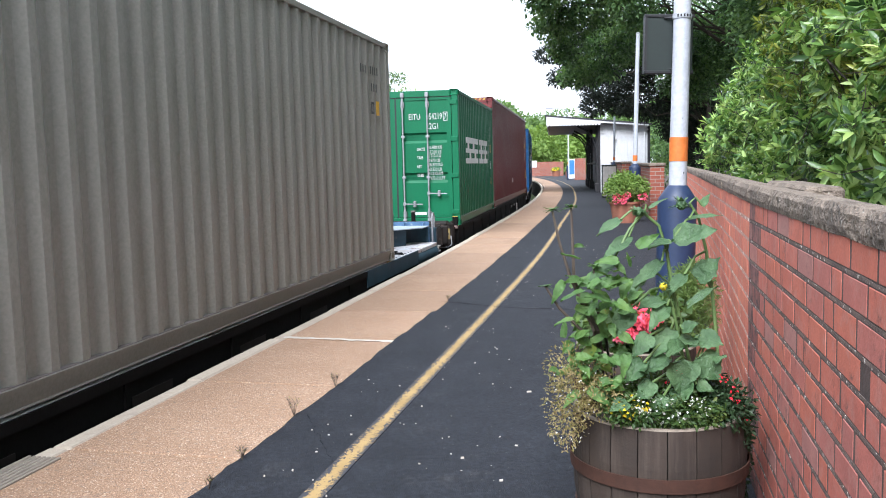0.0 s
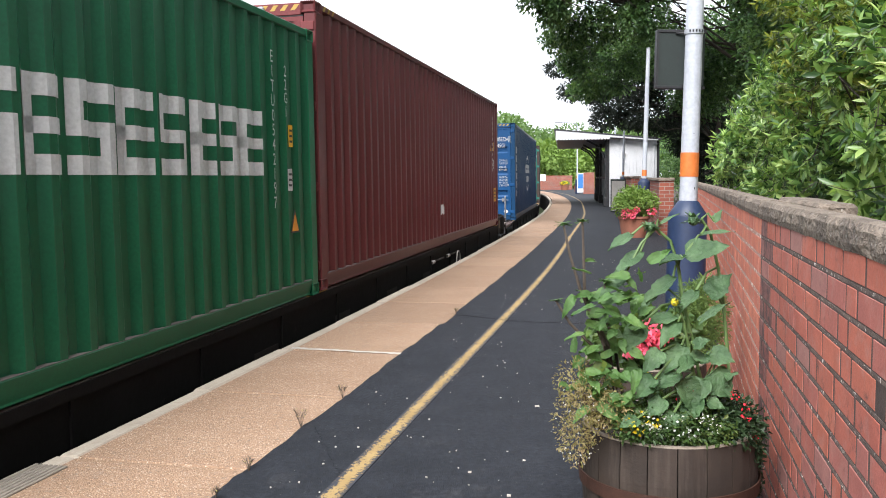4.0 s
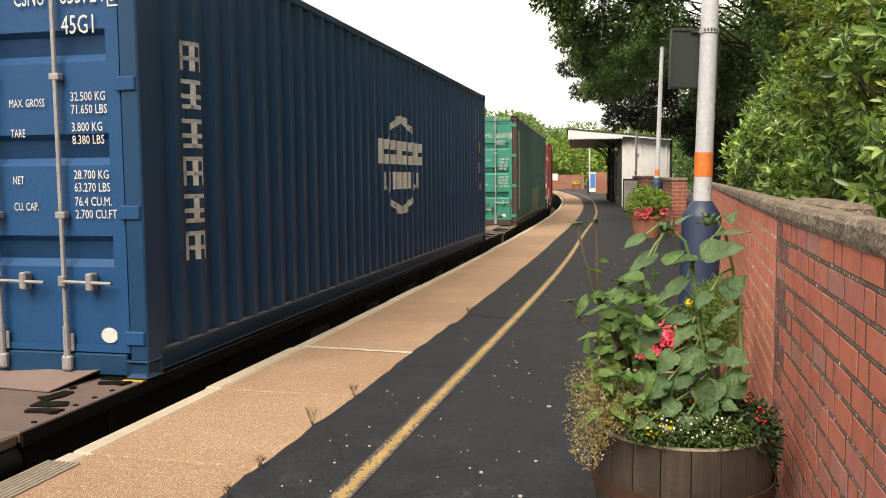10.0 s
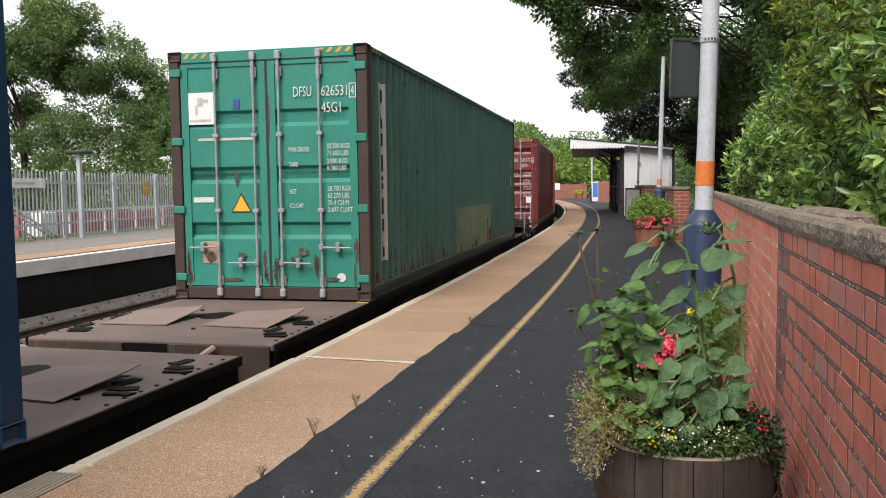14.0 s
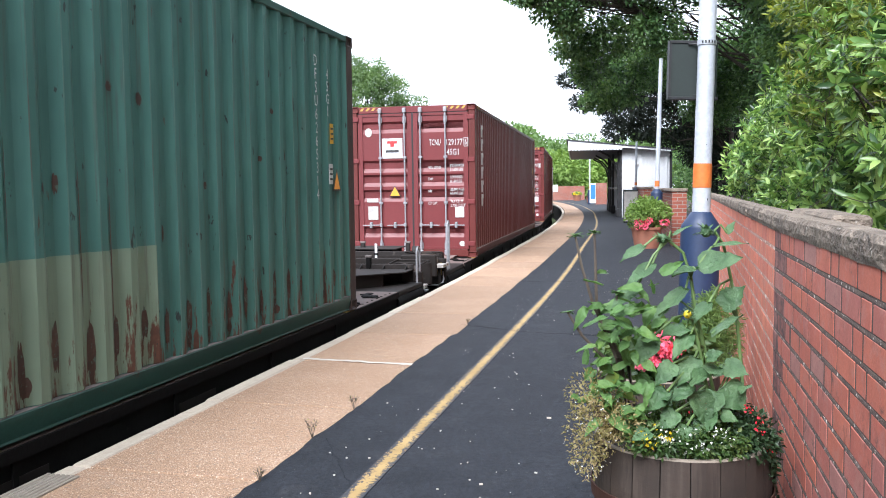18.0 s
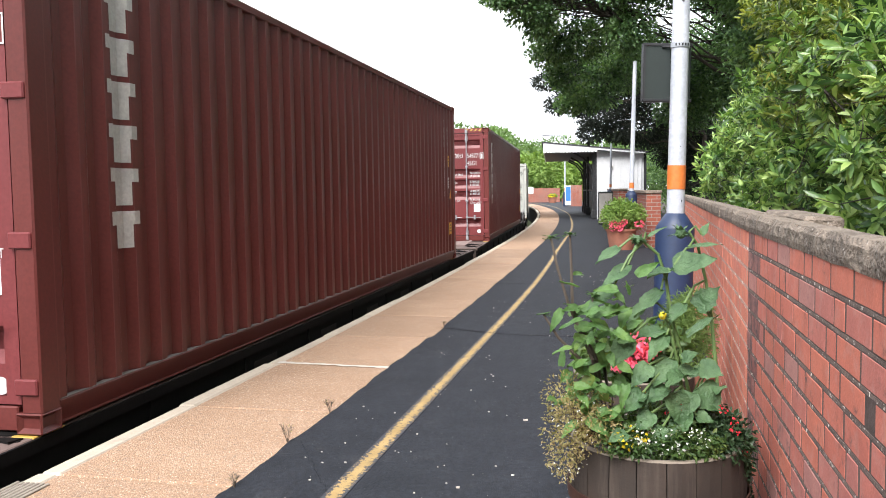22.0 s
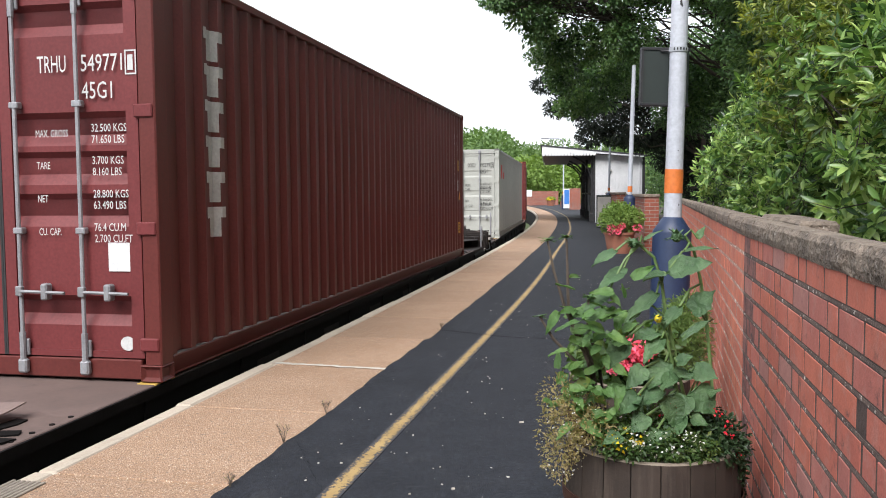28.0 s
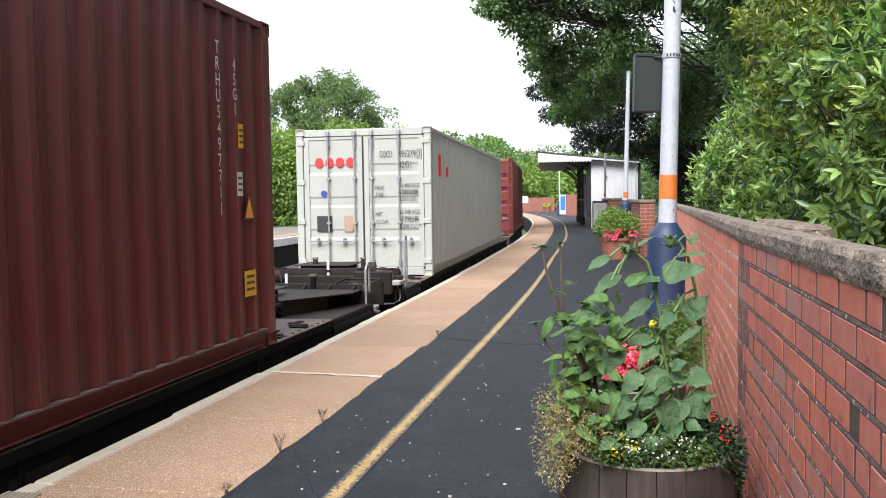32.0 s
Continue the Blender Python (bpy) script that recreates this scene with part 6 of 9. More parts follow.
            part("deck_flap", bm, M["wagon_flap"] if dust else M["wagon_dusty_flap"], w, "loose hinged steel flap", at=Matrix.Translation((sx, yy, DZ)) @ Matrix.Rotation(radians(tw), 4, "Z"))
        # flat black plate paints the shade inside a hole; the deck is uncut
        part("deck_opening", slab_poly(bmesh.new(), [(-0.08 + 0.16 * math.cos(a) * (1.0 + 0.25 * math.cos(2 * a)), yy + 0.30 + 0.24 * math.sin(a)) for a in [k * math.pi / 10 for k in range(20)]], DZ + 0.0005, DZ + 0.004), M["wagon_black"], w, "flat black plate for the shade in a deck opening")
        for sx, dy in ((0.1, -0.52), (-0.42, 0.62), (0.86, -0.3), (0.3, 0.55), (-0.9, 0.1)):
            part("deck_bolt", rod(bmesh.new(), (sx, yy + dy, DZ), (sx, yy + dy, DZ + 0.012), 0.022, n=8), M["wagon_black"], w)
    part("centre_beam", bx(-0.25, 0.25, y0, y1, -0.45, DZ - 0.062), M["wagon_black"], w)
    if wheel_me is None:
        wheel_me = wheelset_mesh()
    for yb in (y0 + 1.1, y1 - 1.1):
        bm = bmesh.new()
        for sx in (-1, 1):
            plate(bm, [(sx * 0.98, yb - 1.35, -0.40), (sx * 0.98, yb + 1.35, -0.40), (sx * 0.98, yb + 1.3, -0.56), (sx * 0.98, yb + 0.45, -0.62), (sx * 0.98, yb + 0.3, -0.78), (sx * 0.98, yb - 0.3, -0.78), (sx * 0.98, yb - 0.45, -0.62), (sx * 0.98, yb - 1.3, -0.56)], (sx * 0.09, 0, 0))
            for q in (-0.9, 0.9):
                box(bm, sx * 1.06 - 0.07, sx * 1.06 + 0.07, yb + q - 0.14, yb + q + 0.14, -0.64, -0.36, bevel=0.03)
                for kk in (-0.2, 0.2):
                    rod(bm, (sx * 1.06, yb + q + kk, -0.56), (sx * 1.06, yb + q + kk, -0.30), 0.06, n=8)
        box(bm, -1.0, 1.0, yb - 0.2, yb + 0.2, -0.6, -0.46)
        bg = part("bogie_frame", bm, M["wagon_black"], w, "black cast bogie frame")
        for q in (-0.9, 0.9):
            ws = part("wheelset", wheel_me, None, bg, "steel axle with two wheels", at=pose(0, yb + q, -0.495))
            WHEELS.append((ws, (0, yb + q, -0.495)))
    for kind, ye, d, ln in ((front, y0, -1, ends[0]), (back, y1, 1, ends[1])):
        if kind == "inner":
            for sx in (-1, 1):
                part("end_plate", bx(min(sx * 0.22, sx * 1.15), max(sx * 0.22, sx * 1.15), min(ye, ye + d * 0.03), max(ye, ye + d * 0.03), -0.36, DZ - 0.02), M["rust_sheet"], w, "grimy brown end beam")
            # black middle sheet stands for the shade in the beam's opening
            part("end_plate", bx(-0.22, 0.22, min(ye, ye + d * 0.012), max(ye, ye + d * 0.012), -0.42, DZ - 0.02), mt_frame, w)
            part("draw_bar", rod(bmesh.new(), (-0.03, ye, -0.14), (-0.03, ye + d * 0.52, -0.14), 0.075, n=14), M["sticker_grey"], w, "pale round drawbar")
            part("brake_hose", tube(bmesh.new(), [(0.55, ye, -0.12), (0.6, ye + d * 0.25, -0.05), (0.66, ye + d * 0.5, 0.03)], 0.03), M["sticker_brown"], w, "brown brake hose")
            continue
        yh = ye + d * ln

        def span(p, q):
            return min(ye + d * p, ye + d * q), max(ye + d * p, ye + d * q)
        tall = kind == "raised" and d < 0 and not dust
        # a long end keeps its box over the outer half; buffers of the tall and plain ends sit higher
        o = max(0.0, ln - 1.1) if tall else 0.0
        bz = 0.20 if tall or (kind == "plain" and d > 0) else 0.12
        bl = 0.86 if kind == "plain" and d > 0 else 0.72 if tall else 0.63
        top = DZ + ((0.27 if dust else 0.24 if tall else 0.17) if kind == "raised" else 0.12)
        if kind == "raised":
            # the deck runs on at the sides; a raised box stands in the middle over the bogie
            part("end_deck", bx(-1.17, 1.17, *span(0.004, ln), DZ - 0.07, DZ - 0.004, bevel=0.01), dust or (top_m if sooty else mt_deck), w, "low end deck")
            for sx in (-1, 1):
                part("edge_tube", rod(bmesh.new(), (sx * 1.09, ye + d * 0.01, DZ - 0.16), (sx * 1.09, ye + d * (ln - 0.02), DZ - 0.16), 0.115, n=14), mt_frame, w, "rounded side beam")
            # the raised part widens from the container towards the end beam
            wide = [(-0.50, o + 0.16), (0.50, o + 0.16), (1.03, ln - (0.30 if tall else 0.45)), (1.03, ln), (-1.03, ln), (-1.03, ln - (0.30 if tall else 0.45))]
            hollow = [(0.50, o + 0.16), (0.80, ln - 0.62), (0.60, ln - 0.52), (0.60, ln - 0.10), (1.03, ln - 0.05), (1.03, ln)]
            hollow = [(-x, p) for x, p in hollow[::-1]] + hollow
            bm = plate(bmesh.new(), [(x, ye + d * p, DZ - 0.003) for x, p in hollow], (0, 0, top - DZ - 0.004))
            bmesh.ops.recalc_face_normals(bm, faces=bm.faces)
            part("end_body", bm, brown_m if not dust else mt_frame, w, "welded steel body of the raised end")
            bm = plate(bmesh.new(), [(x * 1.02, ye + d * p, top - 0.006) for x, p in wide], (0, 0, 0.014))
            bmesh.ops.recalc_face_normals(bm, faces=bm.faces)
            part("raised_plate", bm, mt_deck if dust else top_m, w, "raised steel end platform")
            cover = part("end_box", bx(-0.55, 0.19, *span(o + 0.16, o + 0.80), top + 0.009, top + 0.085, bevel=0.008), mt_frame, w, "flat cover box")
            part("cover_plate", bx(-0.63, 0.27, *span(o + 0.10, o + (0.88 if tall else 0.96)), top + 0.086, top + 0.10, bevel=0.004), mt_deck if dust else (top_m if sooty else M["wagon_lid"]), cover, "thin worn lid")
            for sx in (-1, 1):
                # the wall beside the opening sweeps out to the end beam
                flare = [(0.62 + 0.42 * (1 - math.cos(radians(a))), ln - 0.40 + 0.36 * math.sin(radians(a))) for a in range(0, 91, 15)]
                bm = bmesh.new()
                for (xa, pa), (xb, pb) in zip(flare, flare[1:]):
                    bm.faces.new([bm.verts.new(v) for v in ((sx * xa, ye + d * pa, DZ), (sx * xb, ye + d * pb, DZ), (sx * xb, ye + d * pb, top - 0.01), (sx * xa, ye + d * pa, top - 0.01))])
                bmesh.ops.remove_doubles(bm, verts=bm.verts, dist=0.001)
                bmesh.ops.solidify(bm, geom=bm.faces[:], thickness=0.02)
                part("flared_wall", bm, mt_frame, w, "flared side wall of the raised end")
            # the front sheet is undercut: its foot lies farther out than its lip
            lip = top - 0.055
            arc = [(o + 0.03 + 0.30 * (1 - math.cos(radians(a))), DZ + (lip - DZ) * (1 - math.sin(radians(a)))) for a in range(0, 91, 10)]
            cut = 5

            def sheet(x0, x1, pts):
                b2 = bmesh.new()
                cols = [(b2.verts.new((x0, ye + d * p, z)), b2.verts.new((x1, ye + d * p, z))) for p, z in pts]
                for a, b in zip(cols, cols[1:]):
                    b2.faces.new((a[0], a[1], b[1], b[0])).smooth = True
                bmesh.ops.solidify(b2, geom=b2.faces[:], thickness=0.012)
                return b2
            part("front_sheet", sheet(-0.54, 0.50, arc[cut - 2:]), M["rust_sheet"] if dust else brown_m, w, "curved rusty front sheet" if dust else "curved front sheet")
            part("front_sheet", sheet(-0.54, 0.24, arc[:cut - 1]), M["hazard_yellow"] if dust else brown_m, w, "worn yellow front sheet" if dust else "")
            part("front_sheet", sheet(0.24, 0.50, arc[:cut - 1]), M["wagon_navy"] if dust else brown_m, w)
            bm = tube(bmesh.new(), [(0.51, ye + d * p, z) for p, z in arc], 0.013, 6)
            part("sheet_flange", bm, M["wagon_blue"] if dust else top_m, w, "pale rubbed flange")
            part("front_lip", bx(-0.56, 0.53, *span(o, o + 0.13), lip, top - 0.012, bevel=0.006), M["hazard_yellow"] if dust else brown_m, w, "worn yellow ledge" if dust else "dark ledge")
            for xs in (-0.40, 0.36):
                bm = plate(bmesh.new(), [(xs, ye + d * (o + p), z) for p, z in ((0.005, top - 0.012), (0.14, top - 0.012), (0.14, top + 0.02), (0.10, top + 0.09), (0.05, top + 0.09))], (0.12, 0, 0))
                part("stop_block", bm, M["hazard_yellow"] if dust else top_m, w, "worn yellow container stop" if dust else "dark container stop")
            wall_m = M["wagon_sky"] if dust else top_m
            if tall:
                part("front_mark", bx(0.36, 0.53, *span(o - 0.012, o - 0.002), lip + 0.004, top - 0.014), M["hazard_yellow"], w, "worn yellow end of the ledge")
                for sx in (-1, 1):
                    side = [(ln, DZ), (ln, top + 0.055)] + [(ln - 0.10 - 0.16 * math.sin(radians(a)), DZ + 0.06 + (top - DZ - 0.005) * math.cos(radians(a))) for a in range(0, 91, 15)] + [(ln - 0.30, DZ)]
                    part("end_cheek", plate(bmesh.new(), [(sx * 1.055, ye + d * p, z) for p, z in side], (sx * 0.025, 0, 0)), brown_m, w, "rounded end cheek")
            part("end_wall", bx(-1.05, 1.05, *span(ln - 0.035, ln - 0.004), DZ, top + 0.075, bevel=0.006), wall_m, w, "upright end plate above the beam")
            for xs in (-0.95, -0.62, -0.28, 0.28, 0.62, 0.95):
                bm = plate(bmesh.new(), [(xs, ye + d * (ln - 0.034), top), (xs, ye + d * (ln - 0.17), top), (xs, ye + d * (ln - 0.034), top + 0.07)], (0.014, 0, 0))
                part("gusset", bm, wall_m, w)
            if not dust:
                lv = part("brake_lever", bx(-0.02, 0.02, *span(ln + 0.01, ln + 0.02), top - 0.10, top + 0.20, bevel=0.006), M["white_paint"], w, "white painted brake lever")
                part("lever_pivot", bx(-0.03, 0.03, *span(ln + 0.0, ln + 0.03), top + 0.02, top + 0.05), M["wagon_black"], lv)
        else:
            bm = bmesh.new()
            box(bm, -1.1, 1.1, *span(0.0, ln), -0.30, DZ - 0.03, bevel=0.02)
            part("end_frame", bm, brown_m, w)
            part("end_cover", bx(-1.08, 1.08, *span(0.22, ln + 0.12), DZ - 0.02, top, bevel=0.05), brown_m, w, "brown folded cover plate")
            for sx in (-1, 1):
                bm = plate(bmesh.new(), [(sx * 1.09, ye + d * p, z) for p, z in ((-0.02, -0.22), (ln, -0.22), (ln, top - 0.01), (ln - 0.22, top - 0.01), (0.10, DZ - 0.02), (-0.02, DZ - 0.02))], (sx * 0.03, 0, 0))
                part("end_cheek", bm, brown_m, w, "sloping end cheek")
                part("corner_lock", bx(sx * 1.12 - 0.05, sx * 1.12 + 0.05, *span(-0.16, -0.04), DZ - 0.02, DZ + 0.17, bevel=0.012), mt_frame, w, "upright container lock")
                part("lock_cap", bx(sx * 1.12 - 0.055, sx * 1.12 + 0.055, *span(-0.165, -0.035), DZ + 0.17, DZ + 0.18), M["hazard_yellow"], w, "yellow painted lock top")
        deep = kind == "plain" and d > 0
        part("headstock", bx(-1.16, 1.16, min(yh - d * (0.36 if deep else 0.0), yh + d * 0.10), max(yh - d * (0.36 if deep else 0.0), yh + d * 0.10), -0.02 if deep else -0.14, top + 0.06 if deep else top - 0.03, bevel=0.015), mt_frame if dust else brown_m, w, "heavy end beam")
        for sx in (-0.87, 0.87):
            bm = rod(bmesh.new(), (sx, yh + d * 0.10, bz), (sx, yh + d * (bl - 0.17), bz), 0.165, 0.145, n=24)
            rod(bm, (sx, yh + d * 0.10, bz), (sx, yh + d * 0.16, bz), 0.185, n=24)
            rod(bm, (sx, yh + d * (bl - 0.17), bz), (sx, yh + d * (bl - 0.03), bz), 0.115, n=20)
            bf = part("buffer", bm, M["buffer_brown"], w, "brown greasy round buffer")
            part("buffer_head", bx(sx - 0.28, sx + 0.28, min(yh + d * (bl - 0.045), yh + d * bl), max(yh + d * (bl - 0.045), yh + d * bl), bz - 0.17, bz + 0.17, bevel=0.02), brown_m, bf, "dark rounded buffer plate")
            bm = tube(bmesh.new(), [(sx + 0.24, yh + d * 0.12, bz + 0.17), (sx + 0.25, yh + d * (bl - 0.09), bz + 0.195), (sx + 0.22, yh + d * (bl - 0.03), bz + 0.195), (sx - 0.22, yh + d * (bl - 0.03), bz + 0.195), (sx - 0.25, yh + d * (bl - 0.09), bz + 0.195), (sx - 0.24, yh + d * 0.12, bz + 0.17)], 0.014, 6)
            part("buffer_guard", bm, brown_m, bf, "bent bar over the buffer")
            xo = 1.12 if sx > 0 else -1.12
            hy, hz = (yh - d * (0.18 if lift > 0.05 else 0.36), DZ + (0.57 if lift > 0.05 else 0.70)) if tall else (yh - d * 0.02, DZ + 0.40)
            arc = [(xo, hy - d * 0.075 * math.cos(radians(k * 22.5)), hz + 0.085 * math.sin(radians(k * 22.5))) for k in range(9)]
            if kind == "raised":
                hb = 0.06 if tall else 0.15
                bm = tube(bmesh.new(), [(xo, hy - d * 0.075, DZ - hb + 0.01)] + arc + [(xo, hy + d * 0.075, DZ - hb)], 0.015, 8)
                gr = part("grab_rail", bm, M["zinc_bar"], w, "bent galvanised grab rail")
                for q in (-0.075, 0.075):
                    part("rail_foot", bx(xo - 0.03, xo + 0.035, min(hy + d * q - 0.025, hy + d * q + 0.025), max(hy + d * q - 0.025, hy + d * q + 0.025), DZ - hb - 0.09, DZ - hb + 0.02, bevel=0.008), M["wagon_black"], gr)
            s0, s1, sz = (-0.12, 0.34, 0.135) if tall else (0.11, 0.29, -0.05)
            if kind == "raised":
                stp = part("step_plate", bx(min(xo * 0.88, xo * 1.05), max(xo * 0.88, xo * 1.05), min(yh + d * s0, yh + d * s1), max(yh + d * s0, yh + d * s1), sz, sz + 0.055, bevel=0.006), M["ledge_dust"], w, "pale chequered step")
                for q in (0.25, 0.75):
                    yy = yh + d * (s0 + (s1 - s0) * q)
                    part("bolt", rod(bmesh.new(), (xo * 1.05, yy, sz + 0.028), (xo * 1.056, yy, sz + 0.028), 0.012, n=6), brown_m, stp)
                    part("step_hanger", bx(xo * 0.97 - 0.02, xo * 0.97 + 0.02, yy - 0.012, yy + 0.012, -0.34, sz, bevel=0.004), brown_m, w)
            py = yh - d * (0.54 if tall else 0.0)
            pst = part("post", bx(sx * 0.45 - 0.035, sx * 0.45 + 0.035, min(py - d * 0.06, py), max(py - d * 0.06, py), top - 0.05, top + 0.17, bevel=0.008), top_m if tall else M["wagon_black"], w, "thin dark post")
            part("post_cap", bx(sx * 0.45 - 0.042, sx * 0.45 + 0.042, min(py - d * 0.066, py + d * 0.006), max(py - d * 0.066, py + d * 0.006), top + 0.17, top + 0.20, bevel=0.004), M["rail_dust"], pst, "worn post top")
            if deep:
                xs = 1.161 if sx > 0 else -1.164
                pl = part("warning_plate", bx(xs, xs + 0.003, yh - 0.20, yh - 0.07, 0.13, 0.31), M["hazard_dirty"], w, "dirty yellow electrical warning plate")
                part("plate_print", plate(bmesh.new(), [(xs + 0.004, yh - 0.185, 0.21), (xs + 0.004, yh - 0.085, 0.21), (xs + 0.004, yh - 0.135, 0.295)], (0.001, 0, 0)), M["text_black"], pl)
            pl = part("warning_plate", bx(xo * 0.93 - 0.065, xo * 0.93 + 0.065, min(yh + d * 0.102, yh + d * 0.108), max(yh + d * 0.102, yh + d * 0.108), 0.0, 0.20), M["hazard_dirty"], w, "dirty yellow electrical warning plate")
            tri = plate(bmesh.new(), [(xo * 0.93 - 0.05, yh + d * 0.111, 0.09), (xo * 0.93 + 0.05, yh + d * 0.111, 0.09), (xo * 0.93, yh + d * 0.111, 0.185)], (0, d * 0.001, 0))
            part("plate_print", tri, M["text_black"], pl)
            bm = tube(bmesh.new(), [(xo, yh + d * 0.1, 0.06), (xo + 0.02, yh + d * 0.15, -0.06), (xo + 0.02, yh + d * 0.22, -0.10), (xo, yh + d * 0.5, -0.11), (xo - (0.4 if sx > 0 else -0.4), yh + d * 0.55, -0.12)], 0.013, 6)
            part("uncoupling_lever", bm, M["zinc_bar"], w)
        bm = tube(bmesh.new(), [(0, yh + d * 0.14, 0.05), (0, yh + d * 0.35, 0.04), (0, yh + d * 0.42, 0.1), (0, yh + d * 0.36, 0.15)], 0.04, 8)
        part("coupling_hook", bm, M["wagon_black"], w)
        bm = tube(bmesh.new(), [(0.4, yh + d * 0.14, 0.0), (0.42, yh + d * 0.4, -0.12), (0.4, yh + d * 0.65, -0.2)], 0.028, 8)
        part("brake_hose", bm, M["wagon_black"], w)
    return w


# (thing, its middle along the train) : the train's own coordinate grows away from the camera
BASE_Z = 0.045
TRAIN = []


def load(w, mid, boxes):
    TRAIN.append((w, mid, 0.0, 0.0))
    for c, cm, dz in boxes:
        half = (L20 if c == c_green else L40) / 2
        for q in (-1, 1):
            yc = cm - mid + q * (half + 0.02)
            part("corner_mark", bx(1.04, 1.184, min(yc, yc - q * 0.26), max(yc, yc - q * 0.26), 0.02 + dz, 0.0405 + dz, bevel=0.003), M["hazard_yellow"], w, "yellow painted deck corner")
        TRAIN.append((c, mid, cm - mid, BASE_Z + dz))


w_blue = wagon("faded blue container flat wagon with dusty deck", -7.6, 6.9, "plain", "raised", M["wagon_blue"], M["wagon_navy"], M["wagon_dust"], 0.05, (0.7, 1.4))
for fx, fy, a in ((0.42, 6.42, -6), (-0.55, 6.35, 4)):
    bm = plate(bmesh.new(), [(-0.42, -0.32, 0.004), (0.40, -0.32, 0.004), (0.44, 0.34, 0.045), (-0.36, 0.34, 0.06)], (0, 0, 0.008))
    part("deck_flap", bm, M["wagon_flap"], w_blue, "loose mauve steel flap", at=Matrix.Translation((fx, fy, 0.085)) @ Matrix.Rotation(radians(a), 4, "Z"))
load(w_blue, -47.9, [(c_grey, -48.5, 0.05)])
w_black = wagon("grimy black container flat wagon", -9.0, 9.5, "plain", "plain", M["wagon_deck"], M["wagon_black"], None, 0.18, (0.4, 0.55))
load(w_black, -28.64, [(c_green, -34.54, 0.175), (c_maroon, -25.34, 0.19)])
hw = part("brake_wheel", tube(bmesh.new(), [(1.235, 4.28 + 0.16 * math.cos(k * math.pi / 12), -0.12 + 0.16 * math.sin(k * math.pi / 12)) for k in range(25)], 0.013, 8), M["ledge_dust"], w_black, "pale hand brake wheel")
for k in range(3):
    a = k * math.pi / 3
    part("wheel_spoke", rod(bmesh.new(), (1.232, 4.28 - 0.155 * math.cos(a), -0.12 - 0.155 * math.sin(a)), (1.232, 4.28 + 0.155 * math.cos(a), -0.12 + 0.155 * math.sin(a)), 0.009, n=6), M["wagon_brown"], hw)
for y in (2.25, 3.45):
    rb = part("brake_rod", rod(bmesh.new(), (1.20, y, 0.02), (1.20, y + 0.9, 0.02), 0.016, n=8), M["wagon_brown"], w_black)
    part("rod_end", rod(bmesh.new(), (1.20, y + 0.02, 0.02), (1.20, y + 0.16, 0.02), 0.03, n=10), M["ledge_dust"], rb, "cream painted rod end")
load(wagon("brown low-deck container wagon", -7.2, 8.365, "raised", "inner", M["wagon_deck"], M["wagon_black"], None, 0.05, (1.6, 1.5), sooty=False), -8.2, [(c_blue, -8.2, 0.05)])
load(wagon("brown low-deck container wagon", -8.70, 7.7, "inner", "raised", M["wagon_deck"], M["wagon_black"], None, 0.03, (1.15, 1.2)), 9.456, [(c_teal, 9.456, 0.03)])
load(wagon("brown low-deck container wagon", -7.2, 8.4, "raised", "inner", M["wagon_deck"], M["wagon_black"], None, 0.02, (1.5, 1.5)), 28.717, [(c_red_a, 28.717, 0.02)])
load(wagon("brown low-deck container wagon", -8.5, 7.7, "inner", "raised", M["wagon_deck"], M["wagon_black"], None, 0.025), 46.21, [(c_red_b, 46.21, 0.025)])
load(wagon("brown low-deck container wagon", -7.0, 8.2, "raised", "inner", M["wagon_deck"], M["wagon_black"], None, 0.01, (1.2, 1.5)), 65.472, [(c_white, 65.472, 0.01)])
load(wagon("brown low-deck container wagon", -8.1, 7.7, "inner", "raised", M["wagon_deck"], M["wagon_black"]), 83.5, [(c_last, 83.5, 0.0)])

